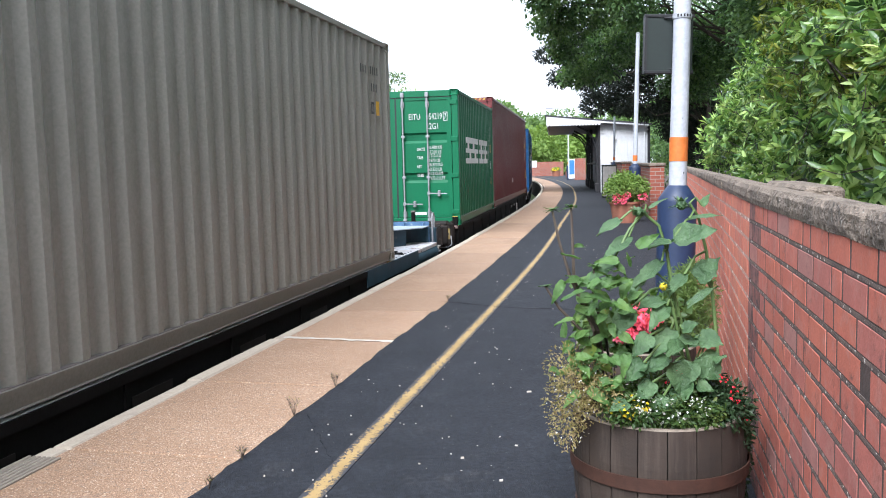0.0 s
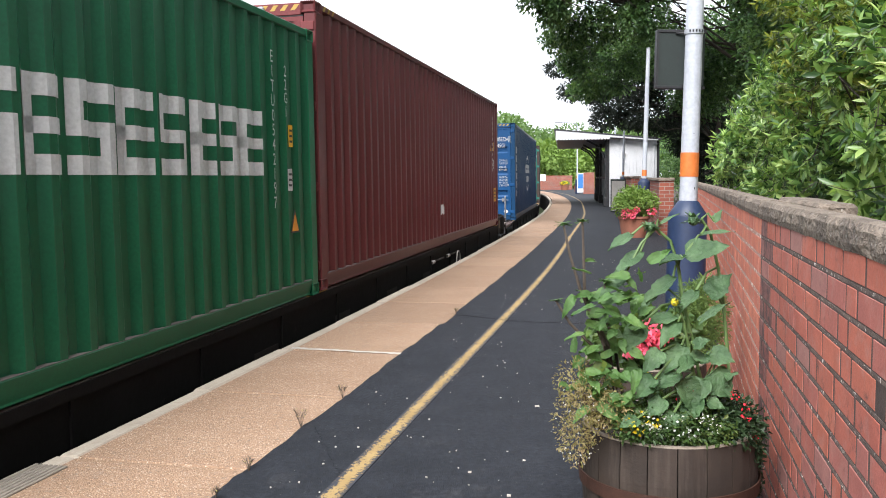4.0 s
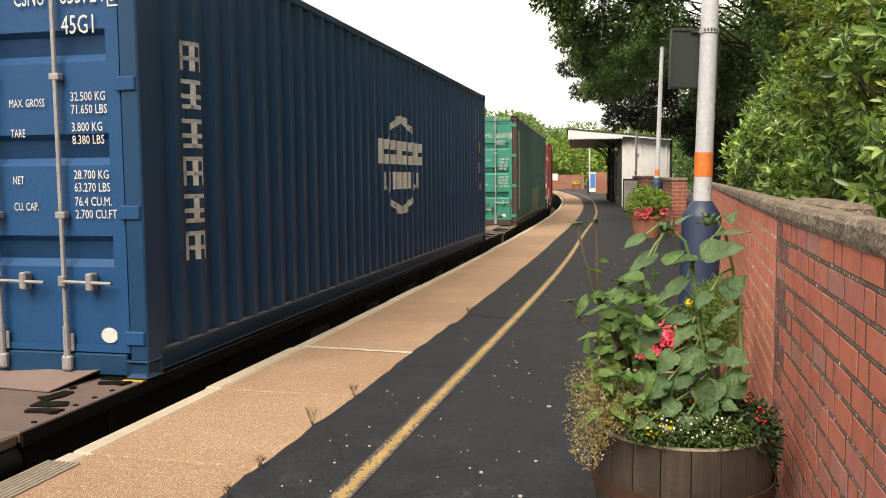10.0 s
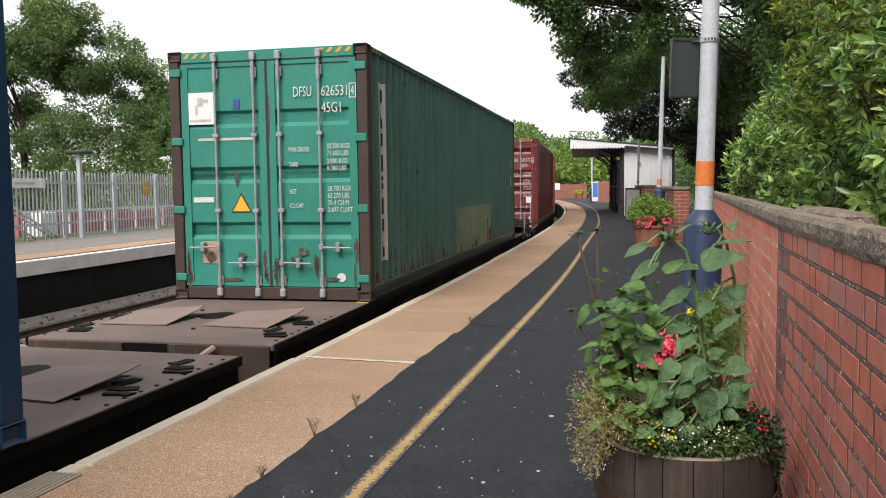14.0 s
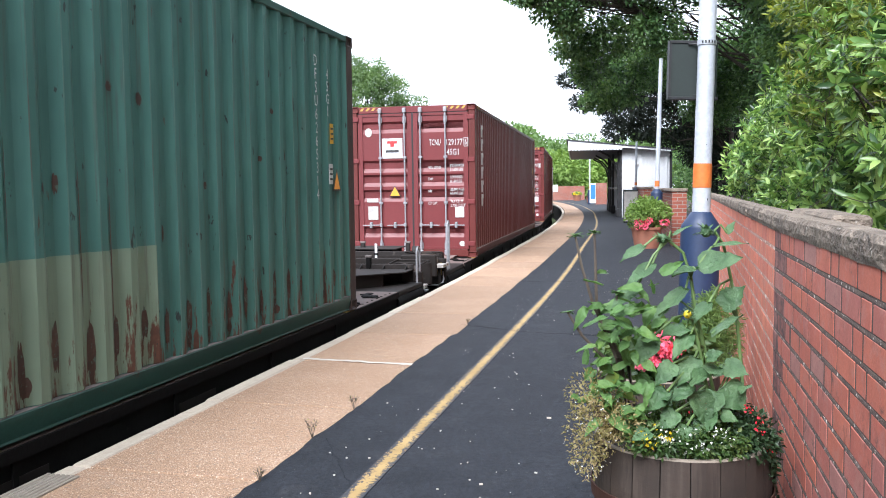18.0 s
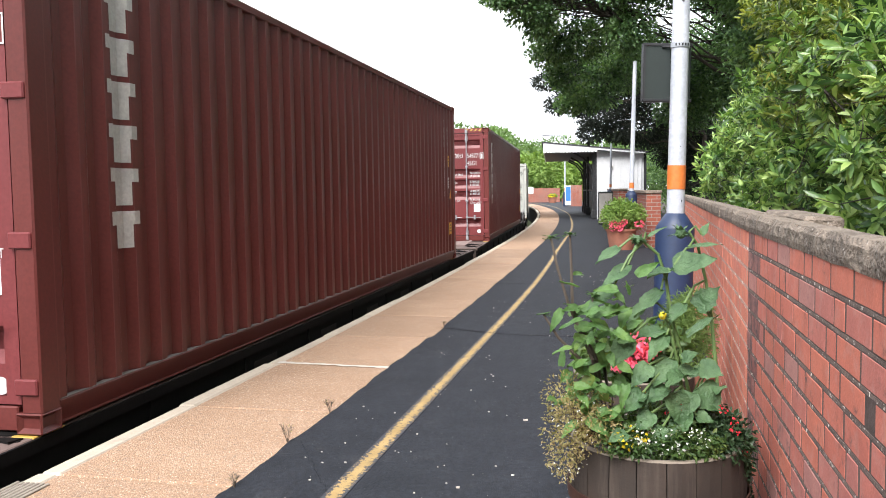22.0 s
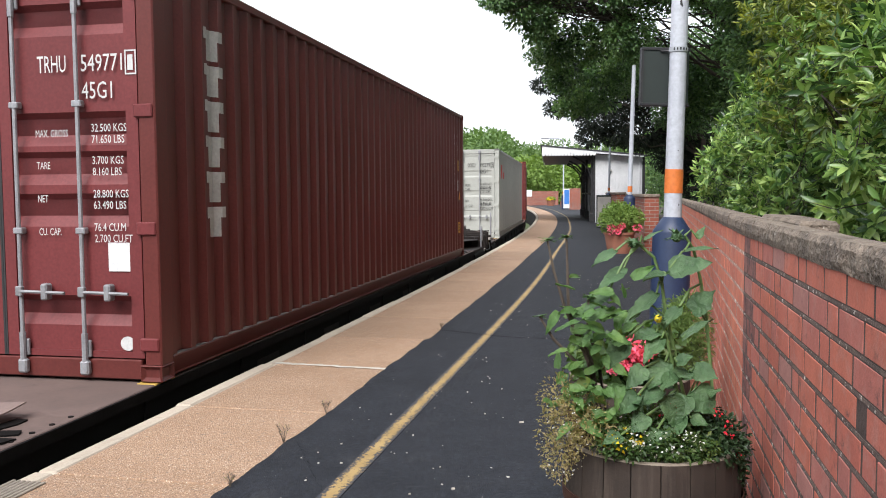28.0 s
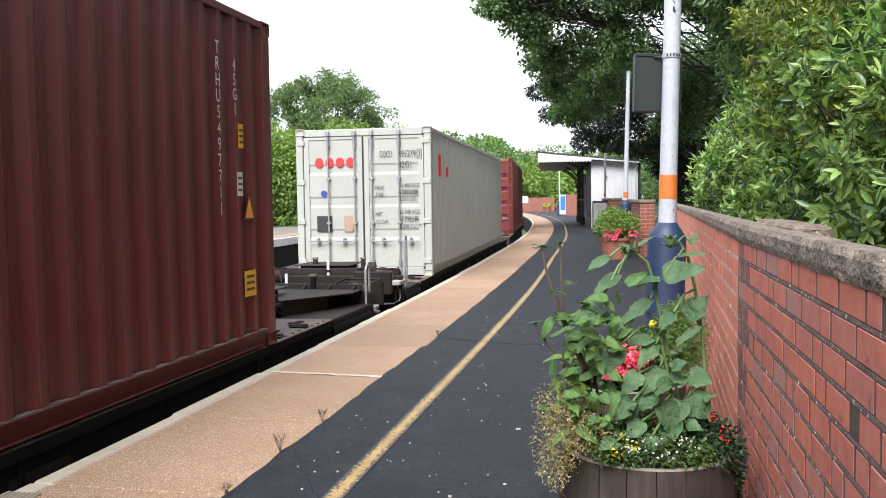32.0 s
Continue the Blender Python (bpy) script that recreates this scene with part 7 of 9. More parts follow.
# ---- lamp posts ----
def lamp_post(at, lean, height, base_r, base_h, r, band, label, sign=False, arm=False, lantern=True):
    p = thing("lamp_post", label, "lamp post", Matrix.Translation(at) @ Matrix.Rotation(radians(lean), 4, "Y"), "lamp posts on the platform")
    part("base_sleeve", lathe(bmesh.new(), [(base_r, 0.0), (base_r, base_h - 0.1), (base_r * 0.98, base_h - 0.085), (r * 1.12, base_h), (r * 1.02, base_h + 0.004)], 28), M["pole_blue"], p, "dark blue round sleeve with a sloping shoulder")
    part("shaft", tube(bmesh.new(), [(0, 0, base_h + (height - base_h) * k / 12) for k in range(13)], [r * (1 - 0.18 * k / 12) for k in range(13)], 24), M["pole_white"], p, "white painted shaft with chipped paint")
    part("band", rod(bmesh.new(), (0, 0, band[0]), (0, 0, band[1]), r * 1.025, n=24), M["pole_orange"], p, "orange painted band")
    if sign:
        part("clamp", rod(bmesh.new(), (0, 0, 2.255), (0, 0, 2.285), r * 1.06, n=24), M["fence"], p, "steel clamp strap")
        for i in range(5):
            a = -2.3 + i * 0.33
            part("clamp_slot", bx(-0.005, 0.005, -0.002, 0.002, 0.0, 0.016), M["black_paint"], p, at=Matrix.Translation((math.cos(a) * r * 1.065, math.sin(a) * r * 1.065, 2.262)) @ Matrix.Rotation(a + math.pi / 2, 4, "Z"))
        for a, z, w, h in ((-1.75, 2.56, 0.012, 0.035), (-1.62, 2.545, 0.008, 0.02), (-1.70, 2.60, 0.005, 0.012), (-1.85, 2.61, 0.006, 0.01), (-1.5, 1.62, 0.004, 0.008), (-1.2, 1.27, 0.006, 0.014)):
            k = r * (1 - 0.18 * (z - 1.185) / 4.0) + 0.001
            part("paint_chip", lathe(bmesh.new(), [(0.0005, 0.0), (w * 0.6, 0.0004), (w * 0.62, 0.001)], 7), M["black_paint"], p, at=Matrix.Translation((math.cos(a) * k, math.sin(a) * k, z)) @ Matrix.Rotation(a + math.pi / 2, 4, "Z") @ Matrix.Rotation(math.pi / 2, 4, "X") @ Matrix.Diagonal((1, h / w, 1, 1)))
        bm = rod(bmesh.new(), (-0.10, 0.06, 2.27), (0.0, 0.03, 2.27), 0.007, n=6)
        rod(bm, (-0.10, 0.075, 1.945), (0.0, 0.06, 1.945), 0.005, n=6)
        part("bracket", bm, M["black_paint"], p)
        s = part("sign_panel", bx(-0.215, 0.095, 0.065, 0.105, 1.925, 2.285, bevel=0.006), M["sign_back"], p, "grey-green back of a small sign case")
        bm = bx(-0.222, 0.102, 0.058, 0.112, 2.275, 2.295, bevel=0.003)
        box(bm, -0.222, 0.102, 0.058, 0.112, 1.915, 1.935, bevel=0.003)
        box(bm, -0.222, -0.207, 0.059, 0.111, 1.935, 2.275)
        part("sign_frame", bm, M["black_paint"], s)
    if arm:
        part("arm", tube(bmesh.new(), [(0, 0, height - 0.05), (-0.05, 0, height + 0.25), (-0.4, 0, height + 0.4), (-1.4, 0, height + 0.42)], 0.045), M["pole_white"], p)
        part("lantern", bx(-1.9, -1.3, -0.14, 0.14, height + 0.34, height + 0.46, bevel=0.04), M["steel"], p)
    elif lantern:
        part("lantern", bx(-0.75, 0.1, -0.15, 0.15, height, height + 0.12, bevel=0.04), M["steel"], p)
    else:
        part("cap", lathe(bmesh.new(), [(r * 0.86, height - 0.01), (r * 0.86, height + 0.02), (0.001, height + 0.04)], 12), M["fence"], p)
    return p


lamp_post((1.672, 5.5, 0.0), 1.45, 5.2, 0.125, 1.185, 0.0575, (1.345, 1.50), "white lamp post with orange band and dark blue sleeve", sign=True)
lamp_post((5.62, 22.0, 0.0), 1.5, 4.62, 0.15, 1.30, 0.06, (1.37, 1.52), "slim white lamp post with dark blue sleeve", lantern=False)
lamp_post((8.0, 34.6, 0.0), 1.0, 3.2, 0.13, 1.36, 0.05, (1.44, 1.56), "slim white lamp post near the shelter", lantern=False)
p3 = plan(72, 3.6)
lamp_post((p3.x - 0.27, p3.y, 0.0), 0.3, 5.5, 0.16, 1.2, 0.06, (1.3, 1.5), "far white lamp post with a bent arm", arm=True)
p3 = plan(58, 6.4)
lamp_post((p3.x - 1.66, p3.y + 0.4, 0.0), 0.3, 4.9, 0.14, 1.2, 0.055, (1.3, 1.5), "white lamp post behind the shelter", lantern=False)

# ---- shelter ----
sh = thing("platform_shelter", "white timber platform shelter with black posts and canopy", "shelter", on_line(39.9, 0.0, 0.0))
LEN = 13.0
for i in range(14):
    part("wall_board", bx(2.98 + i * 0.152, 2.98 + i * 0.152 + 0.146, 0.0, 0.03, 0.0, 3.10 - i * 0.008, bevel=0.004), M["white_paint"], sh)
part("wall_lining", bx(2.99, 5.1, 0.03, 0.06, 0.0, 2.98), M["white_paint"], sh)
part("back_wall", bx(5.06, 5.12, 0.03, LEN, 0.0, 2.9), M["white_paint"], sh, "white boarded back wall")
part("end_wall", bx(2.98, 5.1, LEN - 0.05, LEN, 0.0, 2.9), M["white_paint"], sh)
part("corner_board", bx(2.90, 2.985, -0.03, 0.09, 0.0, 3.1, bevel=0.006), M["black_paint"], sh, "black corner board")
part("corner_board", bx(5.08, 5.2, -0.03, 0.3, 0.0, 2.95, bevel=0.006), M["black_paint"], sh, "black corner board")
part("plinth", bx(3.0, 3.35, -0.28, -0.02, 0.0, 0.86, bevel=0.01), M["white_paint"], sh, "white low cupboard against the wall")
part("wall_lamp", bx(3.55, 3.72, -0.12, 0.0, 2.32, 2.42, bevel=0.02), M["sticker_grey"], sh)
part("rain_pipe", tube(bmesh.new(), [(4.95, -0.05, 0.0), (4.95, -0.05, 2.5), (4.98, -0.05, 2.75), (5.1, -0.05, 2.82)], 0.035), M["white_paint"], sh)
for y in (0.35, 6.4, 9.8, 12.4):
    bm = bx(2.80, 2.92, y - 0.06, y + 0.06, 0.0, 3.1, bevel=0.015)
    pst = part("post", bm, M["black_paint"], sh, "black timber post")
    part("post_foot", bx(2.74, 2.98, y - 0.12, y + 0.12, 0.0, 0.42, bevel=0.03), M["black_paint"], pst)
    bm = tube(bmesh.new(), [(2.84, y, 1.9), (2.70, y, 2.45), (2.40, y, 2.82), (1.95, y, 3.06)], 0.05, 6)
    part("bracket", bm, M["black_paint"], sh, "curved black bracket")
part("cross_rail", bx(2.84, 2.88, 0.4, 12.4, 1.28, 1.36), M["black_paint"], sh)
part("canopy_ceiling", bx(0.62, 5.05, -0.36, LEN + 0.3, 3.10, 3.13), M["black_paint"], sh)
bm = plate(bmesh.new(), [(0.5, -0.42, 3.49), (5.25, -0.42, 2.99), (5.25, -0.42, 3.05), (0.5, -0.42, 3.56)], (0, LEN + 0.8, 0))
part("roof", bm, M["roof_felt"], sh, "dark felt roof with a thin edge")
bm = plate(bmesh.new(), [(0.58, -0.40, 3.485), (0.58, -0.40, 3.2), (3.0, -0.40, 3.14), (5.1, -0.40, 2.95), (5.1, -0.40, 3.0)], (0, 0.03, 0))
part("fascia", bm, M["white_paint"], sh, "white boarded fascia")
n = 17
for i in range(n):
    x = 0.58 + i * 0.142
    bm = plate(bmesh.new(), [(x, -0.405, 3.22), (x, -0.405, 3.1), (x + 0.035, -0.405, 3.04), (x + 0.10, -0.405, 3.04), (x + 0.135, -0.405, 3.1), (x + 0.135, -0.405, 3.22)], (0, 0.022, 0))
    part("valance_board", bm, M["white_paint"], sh)
for i in range(95):
    y = -0.36 + i * 0.142
    bm = plate(bmesh.new(), [(0.575, y, 3.47), (0.575, y, 3.1), (0.575, y + 0.035, 3.04), (0.575, y + 0.10, 3.04), (0.575, y + 0.135, 3.1), (0.575, y + 0.135, 3.47)], (0.022, 0, 0))
    if i == 0:
        vm = mesh_of("valance_board", bm, M["white_paint"])
    else:
        bm.free()
    part("valance_board", vm, None, sh, at=pose(0, i * 0.142, 0))

cab = thing("equipment_cabinet", "grey metal equipment cabinet by the wall", "cabinet", on_line(34.0, 3.05, 0.0))
part("cabinet_body", bx(-0.28, 0.28, -0.2, 0.2, 0.0, 1.27, bevel=0.015), M["sign_back"], cab)
part("cabinet_door", bx(-0.25, 0.25, -0.215, -0.2, 0.06, 1.2, bevel=0.004), M["sticker_grey"], cab)

# ---- far end of the platform ----
pier = thing("poster_wall", "red brick wall piece with a blue poster", "wall", on_line(71.0, 4.1, 0.0))
bm = bx(-0.35, 0.55, 0, 0.3, 0, 1.75)
uvl = bm.loops.layers.uv.new("UVMap")
for f in bm.faces:
    for lp in f.loops:
        lp[uvl].uv = (lp.vert.co.x + lp.vert.co.y, lp.vert.co.z)
part("brickwork", bm, M["far_brick"], pier)
pp = part("poster_board", bx(-0.85, -0.32, 0.02, 0.06, 0.12, 1.72), M["white_paint"], pier, "white framed poster board")
part("poster", bx(-0.78, -0.38, 0.012, 0.02, 0.45, 1.62), M["poster_blue"], pp, "blue and white poster")
fw = thing("end_wall", "low red brick wall at the platform end", "wall", on_line(97.0, 1.2, 0.0), kind="structure")
bm = bx(0.2, 4.8, 0, 0.3, -0.1, 1.6)
uvl = bm.loops.layers.uv.new("UVMap")
for f in bm.faces:
    for lp in f.loops:
        lp[uvl].uv = (lp.vert.co.x + lp.vert.co.y, lp.vert.co.z)
part("brickwork", bm, M["far_brick"], fw)
part("notice", bx(0.9, 1.8, -0.03, 0.0, 1.0, 1.75), M["white_paint"], fw, "small white notice")

# ---- fence, lamps and signs of the far platform ----
fence = thing("palisade_fence", "grey galvanised palisade fence on the far platform", "fence")
FO = -13.9
pale_me = None
for i in range(185):
    s = 12.0 + i * 0.172
    if pale_me is None:
        bm = plate(bmesh.new(), [(-0.032, 0, 0.08), (0.032, 0, 0.08), (0.032, 0, 1.9), (0.0, 0, 2.0), (-0.032, 0, 1.9)], (0, 0.012, 0))
        bmesh.ops.transform(bm, matrix=Matrix.Rotation(math.pi / 2, 4, "Z"), verts=bm.verts)
        pale_me = mesh_of("pale", bm, M["fence"])
    part("pale", pale_me, None, fence, at=on_line(s, FO, 0.0))
post_me = mesh_of("post", bx(-0.06, 0.06, -0.07, 0.07, 0.0, 1.98, bevel=0.01), M["fence"])
for i in range(12):
    part("post", post_me, None, fence, at=on_line(12.3 + i * 2.75, FO - 0.05, 0.0))
for z in (0.42, 1.62):
    part("fence_rail", strip(bmesh.new(), 12, 44, FO - 0.06, FO - 0.015, z, z + 0.06, 1.0), M["fence"], fence)
for s in (23.3, 30.1):
    lp = thing("platform_lamp", "short grey lamp post with a flat lantern", "lamp post", on_line(s, FO + 0.5, 0.0), "lamps on the far platform")
    part("shaft", bx(-0.06, 0.06, -0.06, 0.06, 0.0, 2.5, bevel=0.012), M["fence"], lp)
    part("lantern", bx(-0.33, 0.33, -0.24, 0.24, 2.5, 2.6, bevel=0.03), M["sign_back"], lp)
for s, z0, z1, w, mt, lab in ((21.5, 1.50, 1.76, 0.75, "white_paint", "blank white station sign on the fence"), (27.9, 1.25, 1.70, 0.22, "hazard_yellow", "yellow and white notice on the fence"), (33.3, 1.42, 1.64, 0.55, "white_paint", "white station sign on the fence")):
    sg = thing("fence_sign", lab, "sign", on_line(s, FO + 0.06, 0.0))
    part("sign_panel", bx(-0.012, 0.012, -w, w, z0, z1, bevel=0.003) if w > 0.3 else bx(-0.012, 0.012, -w, w, z0, z1), M[mt], sg)
    part("sign_print", bx(0.013, 0.016, -w * 0.7, w * 0.4, (z0 + z1) / 2 - 0.03, (z0 + z1) / 2 + 0.03), M["sticker_grey"], sg)
ramp_rail = thing("ramp_railing", "white sloping railing behind the fence", "railing")
RO = FO - 0.42


def ramp_point(q, z):
    p = plan(q, RO)
    return (p.x, p.y, z)


for dz in (0.0, -0.16, -0.62):
    part("rail", rod(bmesh.new(), ramp_point(19.4, 2.0 + dz), ramp_point(23.4 + dz * 1.6, max(0.02, 0.0)), 0.035, n=8), M["white_paint"], ramp_rail)
for i in range(16):
    q = 19.5 + i * 0.24
    part("baluster", rod(bmesh.new(), ramp_point(q, -0.02), ramp_point(q, max(0.05, 1.0 - (q - 21.35) * 0.5)), 0.016, n=6), M["white_paint"], ramp_rail)
lw = thing("low_wall", "low red panelled wall with a white rail behind the fence", "wall")
part("panel", strip(bmesh.new(), 24, 42, FO - 2.4, FO - 2.2, -0.1, 0.62, 1.5), M["red_far"], lw)
part("rail", strip(bmesh.new(), 23.5, 42, FO - 1.7, FO - 1.62, 0.72, 0.80, 1.5), M["white_paint"], lw)
for i in range(9):
    part("post", bx(-0.04, 0.04, -0.04, 0.04, 0.0, 0.75), M["white_paint"], lw, at=on_line(23.8 + i * 2.1, FO - 1.66, 0.0))
part("white_box", bx(-0.3, 0.3, -0.35, 0.35, 0.0, 0.74, bevel=0.01), M["white_paint"], lw, at=on_line(24.2, FO - 1.5, 0.0))
solid("embankment", strip(bmesh.new(), -20, 130, FO - 40, FO - 0.2, -1.2, -0.02, 6.0), M["grass"], "grassy ground behind the far platform", "ground", kind="structure")
solid("verge", strip(bmesh.new(), -10, 130, 3.74, 40, -1.2, -0.08, 6.0), M["soil"], "dark earth under the trees behind the wall", "ground", kind="structure")

# planter and name board farther along the far platform
pot = thing("planter_pot", "dark round planter with red flowers on the far platform", "planter", pose(-8.0, 42.16, 0.0))
part("pot_wall", lathe(bmesh.new(), [(0.42, 0), (0.5, 0.5), (0.52, 0.56), (0.46, 0.56), (0.44, 0.48), (0.001, 0.48)], 20), M["barrel"], pot)
nb = thing("name_board", "white station name board on two posts", "sign", pose(-9.3, 48.3, 0.0, 0, 0, 8))
for x in (-0.6, 0.6):
    part("post", rod(bmesh.new(), (x, 0, 0), (x, 0, 2.1), 0.05, n=10), M["fence"], nb)
bd = part("board", bx(-0.56, 0.56, -0.03, 0.0, 1.25, 2.05, bevel=0.01), M["white_paint"], nb)
for z in (1.42, 1.62, 1.82):
    part("print_bar", bx(-0.45, 0.4, -0.036, -0.031, z, z + 0.09), M["sticker_grey"], bd)

# ---- foliage ----
def leaf_mesh(name, base, way, up, length, width, material, fold=0.25, fine=False, droop=0.0):
    """Many folded leaves in one mesh from arrays of base points, directions and up vectors."""
    n = len(base)
    way = way / (np.linalg.norm(way, axis=1)[:, None] + 1e-9)
    side = np.cross(way, up)
    side /= np.linalg.norm(side, axis=1)[:, None] + 1e-9
    nor = np.cross(side, way)
    L, W = length[:, None], width[:, None]
    tip = base + way * L - nor * L * droop
    if fine:
        cols = [base,
                base + way * L * 0.3 + side * W * 0.46 + nor * W * fold - nor * L * droop * 0.12,
                base + way * L * 0.68 + side * W * 0.40 + nor * W * fold - nor * L * droop * 0.45,
                tip,
                base + way * L * 0.68 - side * W * 0.40 + nor * W * fold - nor * L * droop * 0.45,
                base + way * L * 0.3 - side * W * 0.46 + nor * W * fold - nor * L * droop * 0.12,
                base + way * L * 0.5 - nor * L * droop * 0.25]
        k = 7
        idx = np.array([[0, 1, 6, 6], [1, 2, 6, 6], [2, 3, 6, 6], [3, 4, 6, 6], [4, 5, 6, 6], [5, 0, 6, 6]])[:, :3]
    else:
        cols = [base, base + way * L * 0.45 + side * W * 0.5 + nor * W * fold, tip, base + way * L * 0.45 - side * W * 0.5 + nor * W * fold]
        k = 4
        idx = np.array([[0, 1, 2], [0, 2, 3]])
    co = np.stack(cols, axis=1).reshape(-1, 3)
    tri = (np.arange(n)[:, None, None] * k + idx[None]).reshape(-1, 3)
    me = bpy.data.meshes.new(name)
    me.vertices.add(len(co))
    me.vertices.foreach_set("co", co.ravel())
    me.loops.add(len(tri) * 3)
    me.loops.foreach_set("vertex_index", tri.ravel().astype(np.int32))
    me.polygons.add(len(tri))
    me.polygons.foreach_set("loop_start", np.arange(0, len(tri) * 3, 3, dtype=np.int32))
    me.update(calc_edges=True)
    me.validate()
    me.materials.append(material)
    return me


def blob_leaves(name, blobs, rng, count, lmin, lmax, ratio, material, fine=False, shell=0.55, droop=0.15, upness=0.45, clump=0.0):
    """Leaves spread over soft blobs (x, y, z, rx, ry, rz); counts go by surface."""
    blobs = np.array(blobs, float)
    area = (blobs[:, 3] * blobs[:, 4] + blobs[:, 4] * blobs[:, 5] + blobs[:, 3] * blobs[:, 5])
    pick = rng.choice(len(blobs), count, p=area / area.sum())
    v = rng.normal(size=(count, 3))
    v /= np.linalg.norm(v, axis=1)[:, None]
    rad = shell + (1.12 - shell) * rng.random(count) ** 0.6
    b = blobs[pick]
    if clump:
        # draw the leaves together into twigs
        tw = rng.normal(size=(len(blobs) * 60, 3))
        tw /= np.linalg.norm(tw, axis=1)[:, None]
        own = pick * 60 + rng.integers(0, 60, count)
        v = v * (1 - clump) + tw[own] * clump
        v /= np.linalg.norm(v, axis=1)[:, None]
        rad = rad * 0.8 + 0.2 * (0.75 + 0.4 * rng.random(len(tw))[own])
    pos = b[:, :3] + v * rad[:, None] * b[:, 3:6]
    way = v + rng.normal(size=(count, 3)) * 0.75 + np.array([0, 0, -0.15])
    up = rng.normal(size=(count, 3)) * 0.55 + v * (1 - upness) + np.array([0, 0, 1.0]) * upness * 1.6
    ln = rng.uniform(lmin, lmax, count)
    return leaf_mesh(name, pos, way, up, ln, ln * ratio * rng.uniform(0.8, 1.2, count), material, fine=fine, droop=droop)


def rosettes(name, blobs, rng, twigs, per, lmin, lmax, ratio, material, spread=0.9, droop=0.18):
    """Whorls of leaves at twig tips over the outside of soft blobs."""
    blobs = np.array(blobs, float)
    area = blobs[:, 3] * blobs[:, 4]
    pick = rng.choice(len(blobs), twigs, p=area / area.sum())
    v = rng.normal(size=(twigs, 3))
    v /= np.linalg.norm(v, axis=1)[:, None]
    tip = blobs[pick, :3] + v * (0.45 + 0.65 * rng.random(twigs) ** 0.7)[:, None] * blobs[pick, 3:6]
    d = v + rng.normal(size=(twigs, 3)) * 0.45 + np.array([0, 0, 0.55])
    d /= np.linalg.norm(d, axis=1)[:, None]
    size = rng.uniform(0.75, 1.15, twigs)
    base = np.repeat(tip, per, axis=0)
    dd = np.repeat(d, per, axis=0)
    r = rng.normal(size=base.shape)
    r -= (r * dd).sum(axis=1)[:, None] * dd
    r /= np.linalg.norm(r, axis=1)[:, None] + 1e-9
    k = np.tile(np.linspace(0.15, 1.0, per), twigs)[:, None]
    way = dd * (1.1 - spread * k) + r * (0.35 + 0.75 * k) + np.array([0, 0, -0.12])
    ln = rng.uniform(lmin, lmax, len(base)) * np.repeat(size, per)
    base = base - dd * (k * lmax * 0.55) + r * 0.006
    return leaf_mesh(name, base, way, dd + rng.normal(size=base.shape) * 0.2, ln, ln * ratio * rng.uniform(0.85, 1.15, len(base)), material, fine=True, droop=droop, fold=0.16)


def limbs(bm, rng, start, ends, r0, bend=0.12):
    start = Vector(start)
    for e in ends:
        e = Vector(e)
        d = (e - start).length
        mids = []
        for k in range(6):
            t = k / 5
            p = start.lerp(e, t) + Vector(rng.normal(size=3)) * d * bend * math.sin(math.pi * t) * 0.5 + Vector((0, 0, d * 0.08 * math.sin(math.pi * t)))
            mids.append(p)
        tube(bm, mids, [r0 * (1 - 0.85 * k / 5) for k in range(6)], 6)


def tree(label, base, top_r, trunk_h, blobs, count, lmin, lmax, mat_leaf, seed, ratio=0.55, group="", trunk_r=0.2, clump=0.5, shell=0.4, more=(), limb=0.36):
    rng = np.random.default_rng(seed)
    t = thing("tree", label, "tree", group=group)
    bm = bmesh.new()
    b = Vector(base)
    tip = b + Vector((0, 0, trunk_h))
    tube(bm, [b, b.lerp(tip, 0.35) + Vector((0.06, 0.04, 0)), b.lerp(tip, 0.7) + Vector((-0.05, 0.05, 0)), tip], [trunk_r, trunk_r * 0.8, trunk_r * 0.65, trunk_r * 0.5], 10)
    ends = [Vector(q[:3]) for q in blobs[:26]]
    limbs(bm, rng, b.lerp(tip, 0.75), ends[::2], trunk_r * limb)
    limbs(bm, rng, tip, ends[1::2], trunk_r * limb * 0.9)
    for q in blobs[:18]:
        c = Vector(q[:3])
        limbs(bm, rng, c.lerp(tip, 0.35), [c + Vector(rng.normal(size=3)) * q[3] * 0.6 for _ in range(3)], trunk_r * 0.09)
    part("trunk", bm, M["bark"], t, "grey-brown trunk and limbs")
    part("crown", blob_leaves("crown", blobs, rng, count, lmin, lmax, ratio, mat_leaf, shell=shell, clump=clump), None, t, "leafy crown of many small leaves")
    for nm, bl, cnt, a, z, mt in more:
        part(nm, blob_leaves(nm, bl, rng, cnt, a, z, ratio, mt, shell=shell, clump=clump), None, t)
    return t


def scatter_blobs(rng, c, r, n, size, flat=0.7):
    out = []
    while len(out) < n:
        v = rng.normal(size=3)
        v = v / np.linalg.norm(v) * rng.random() ** 0.4
        if v[2] < -0.75:
            continue
        s = size * rng.uniform(0.65, 1.25)
        out.append((c[0] + v[0] * r[0], c[1] + v[1] * r[1], c[2] + v[2] * r[2], s, s, s * flat))
    return out


def at_line(s, off, z):
    p = plan(s, off)
    return (p.x, p.y, z)


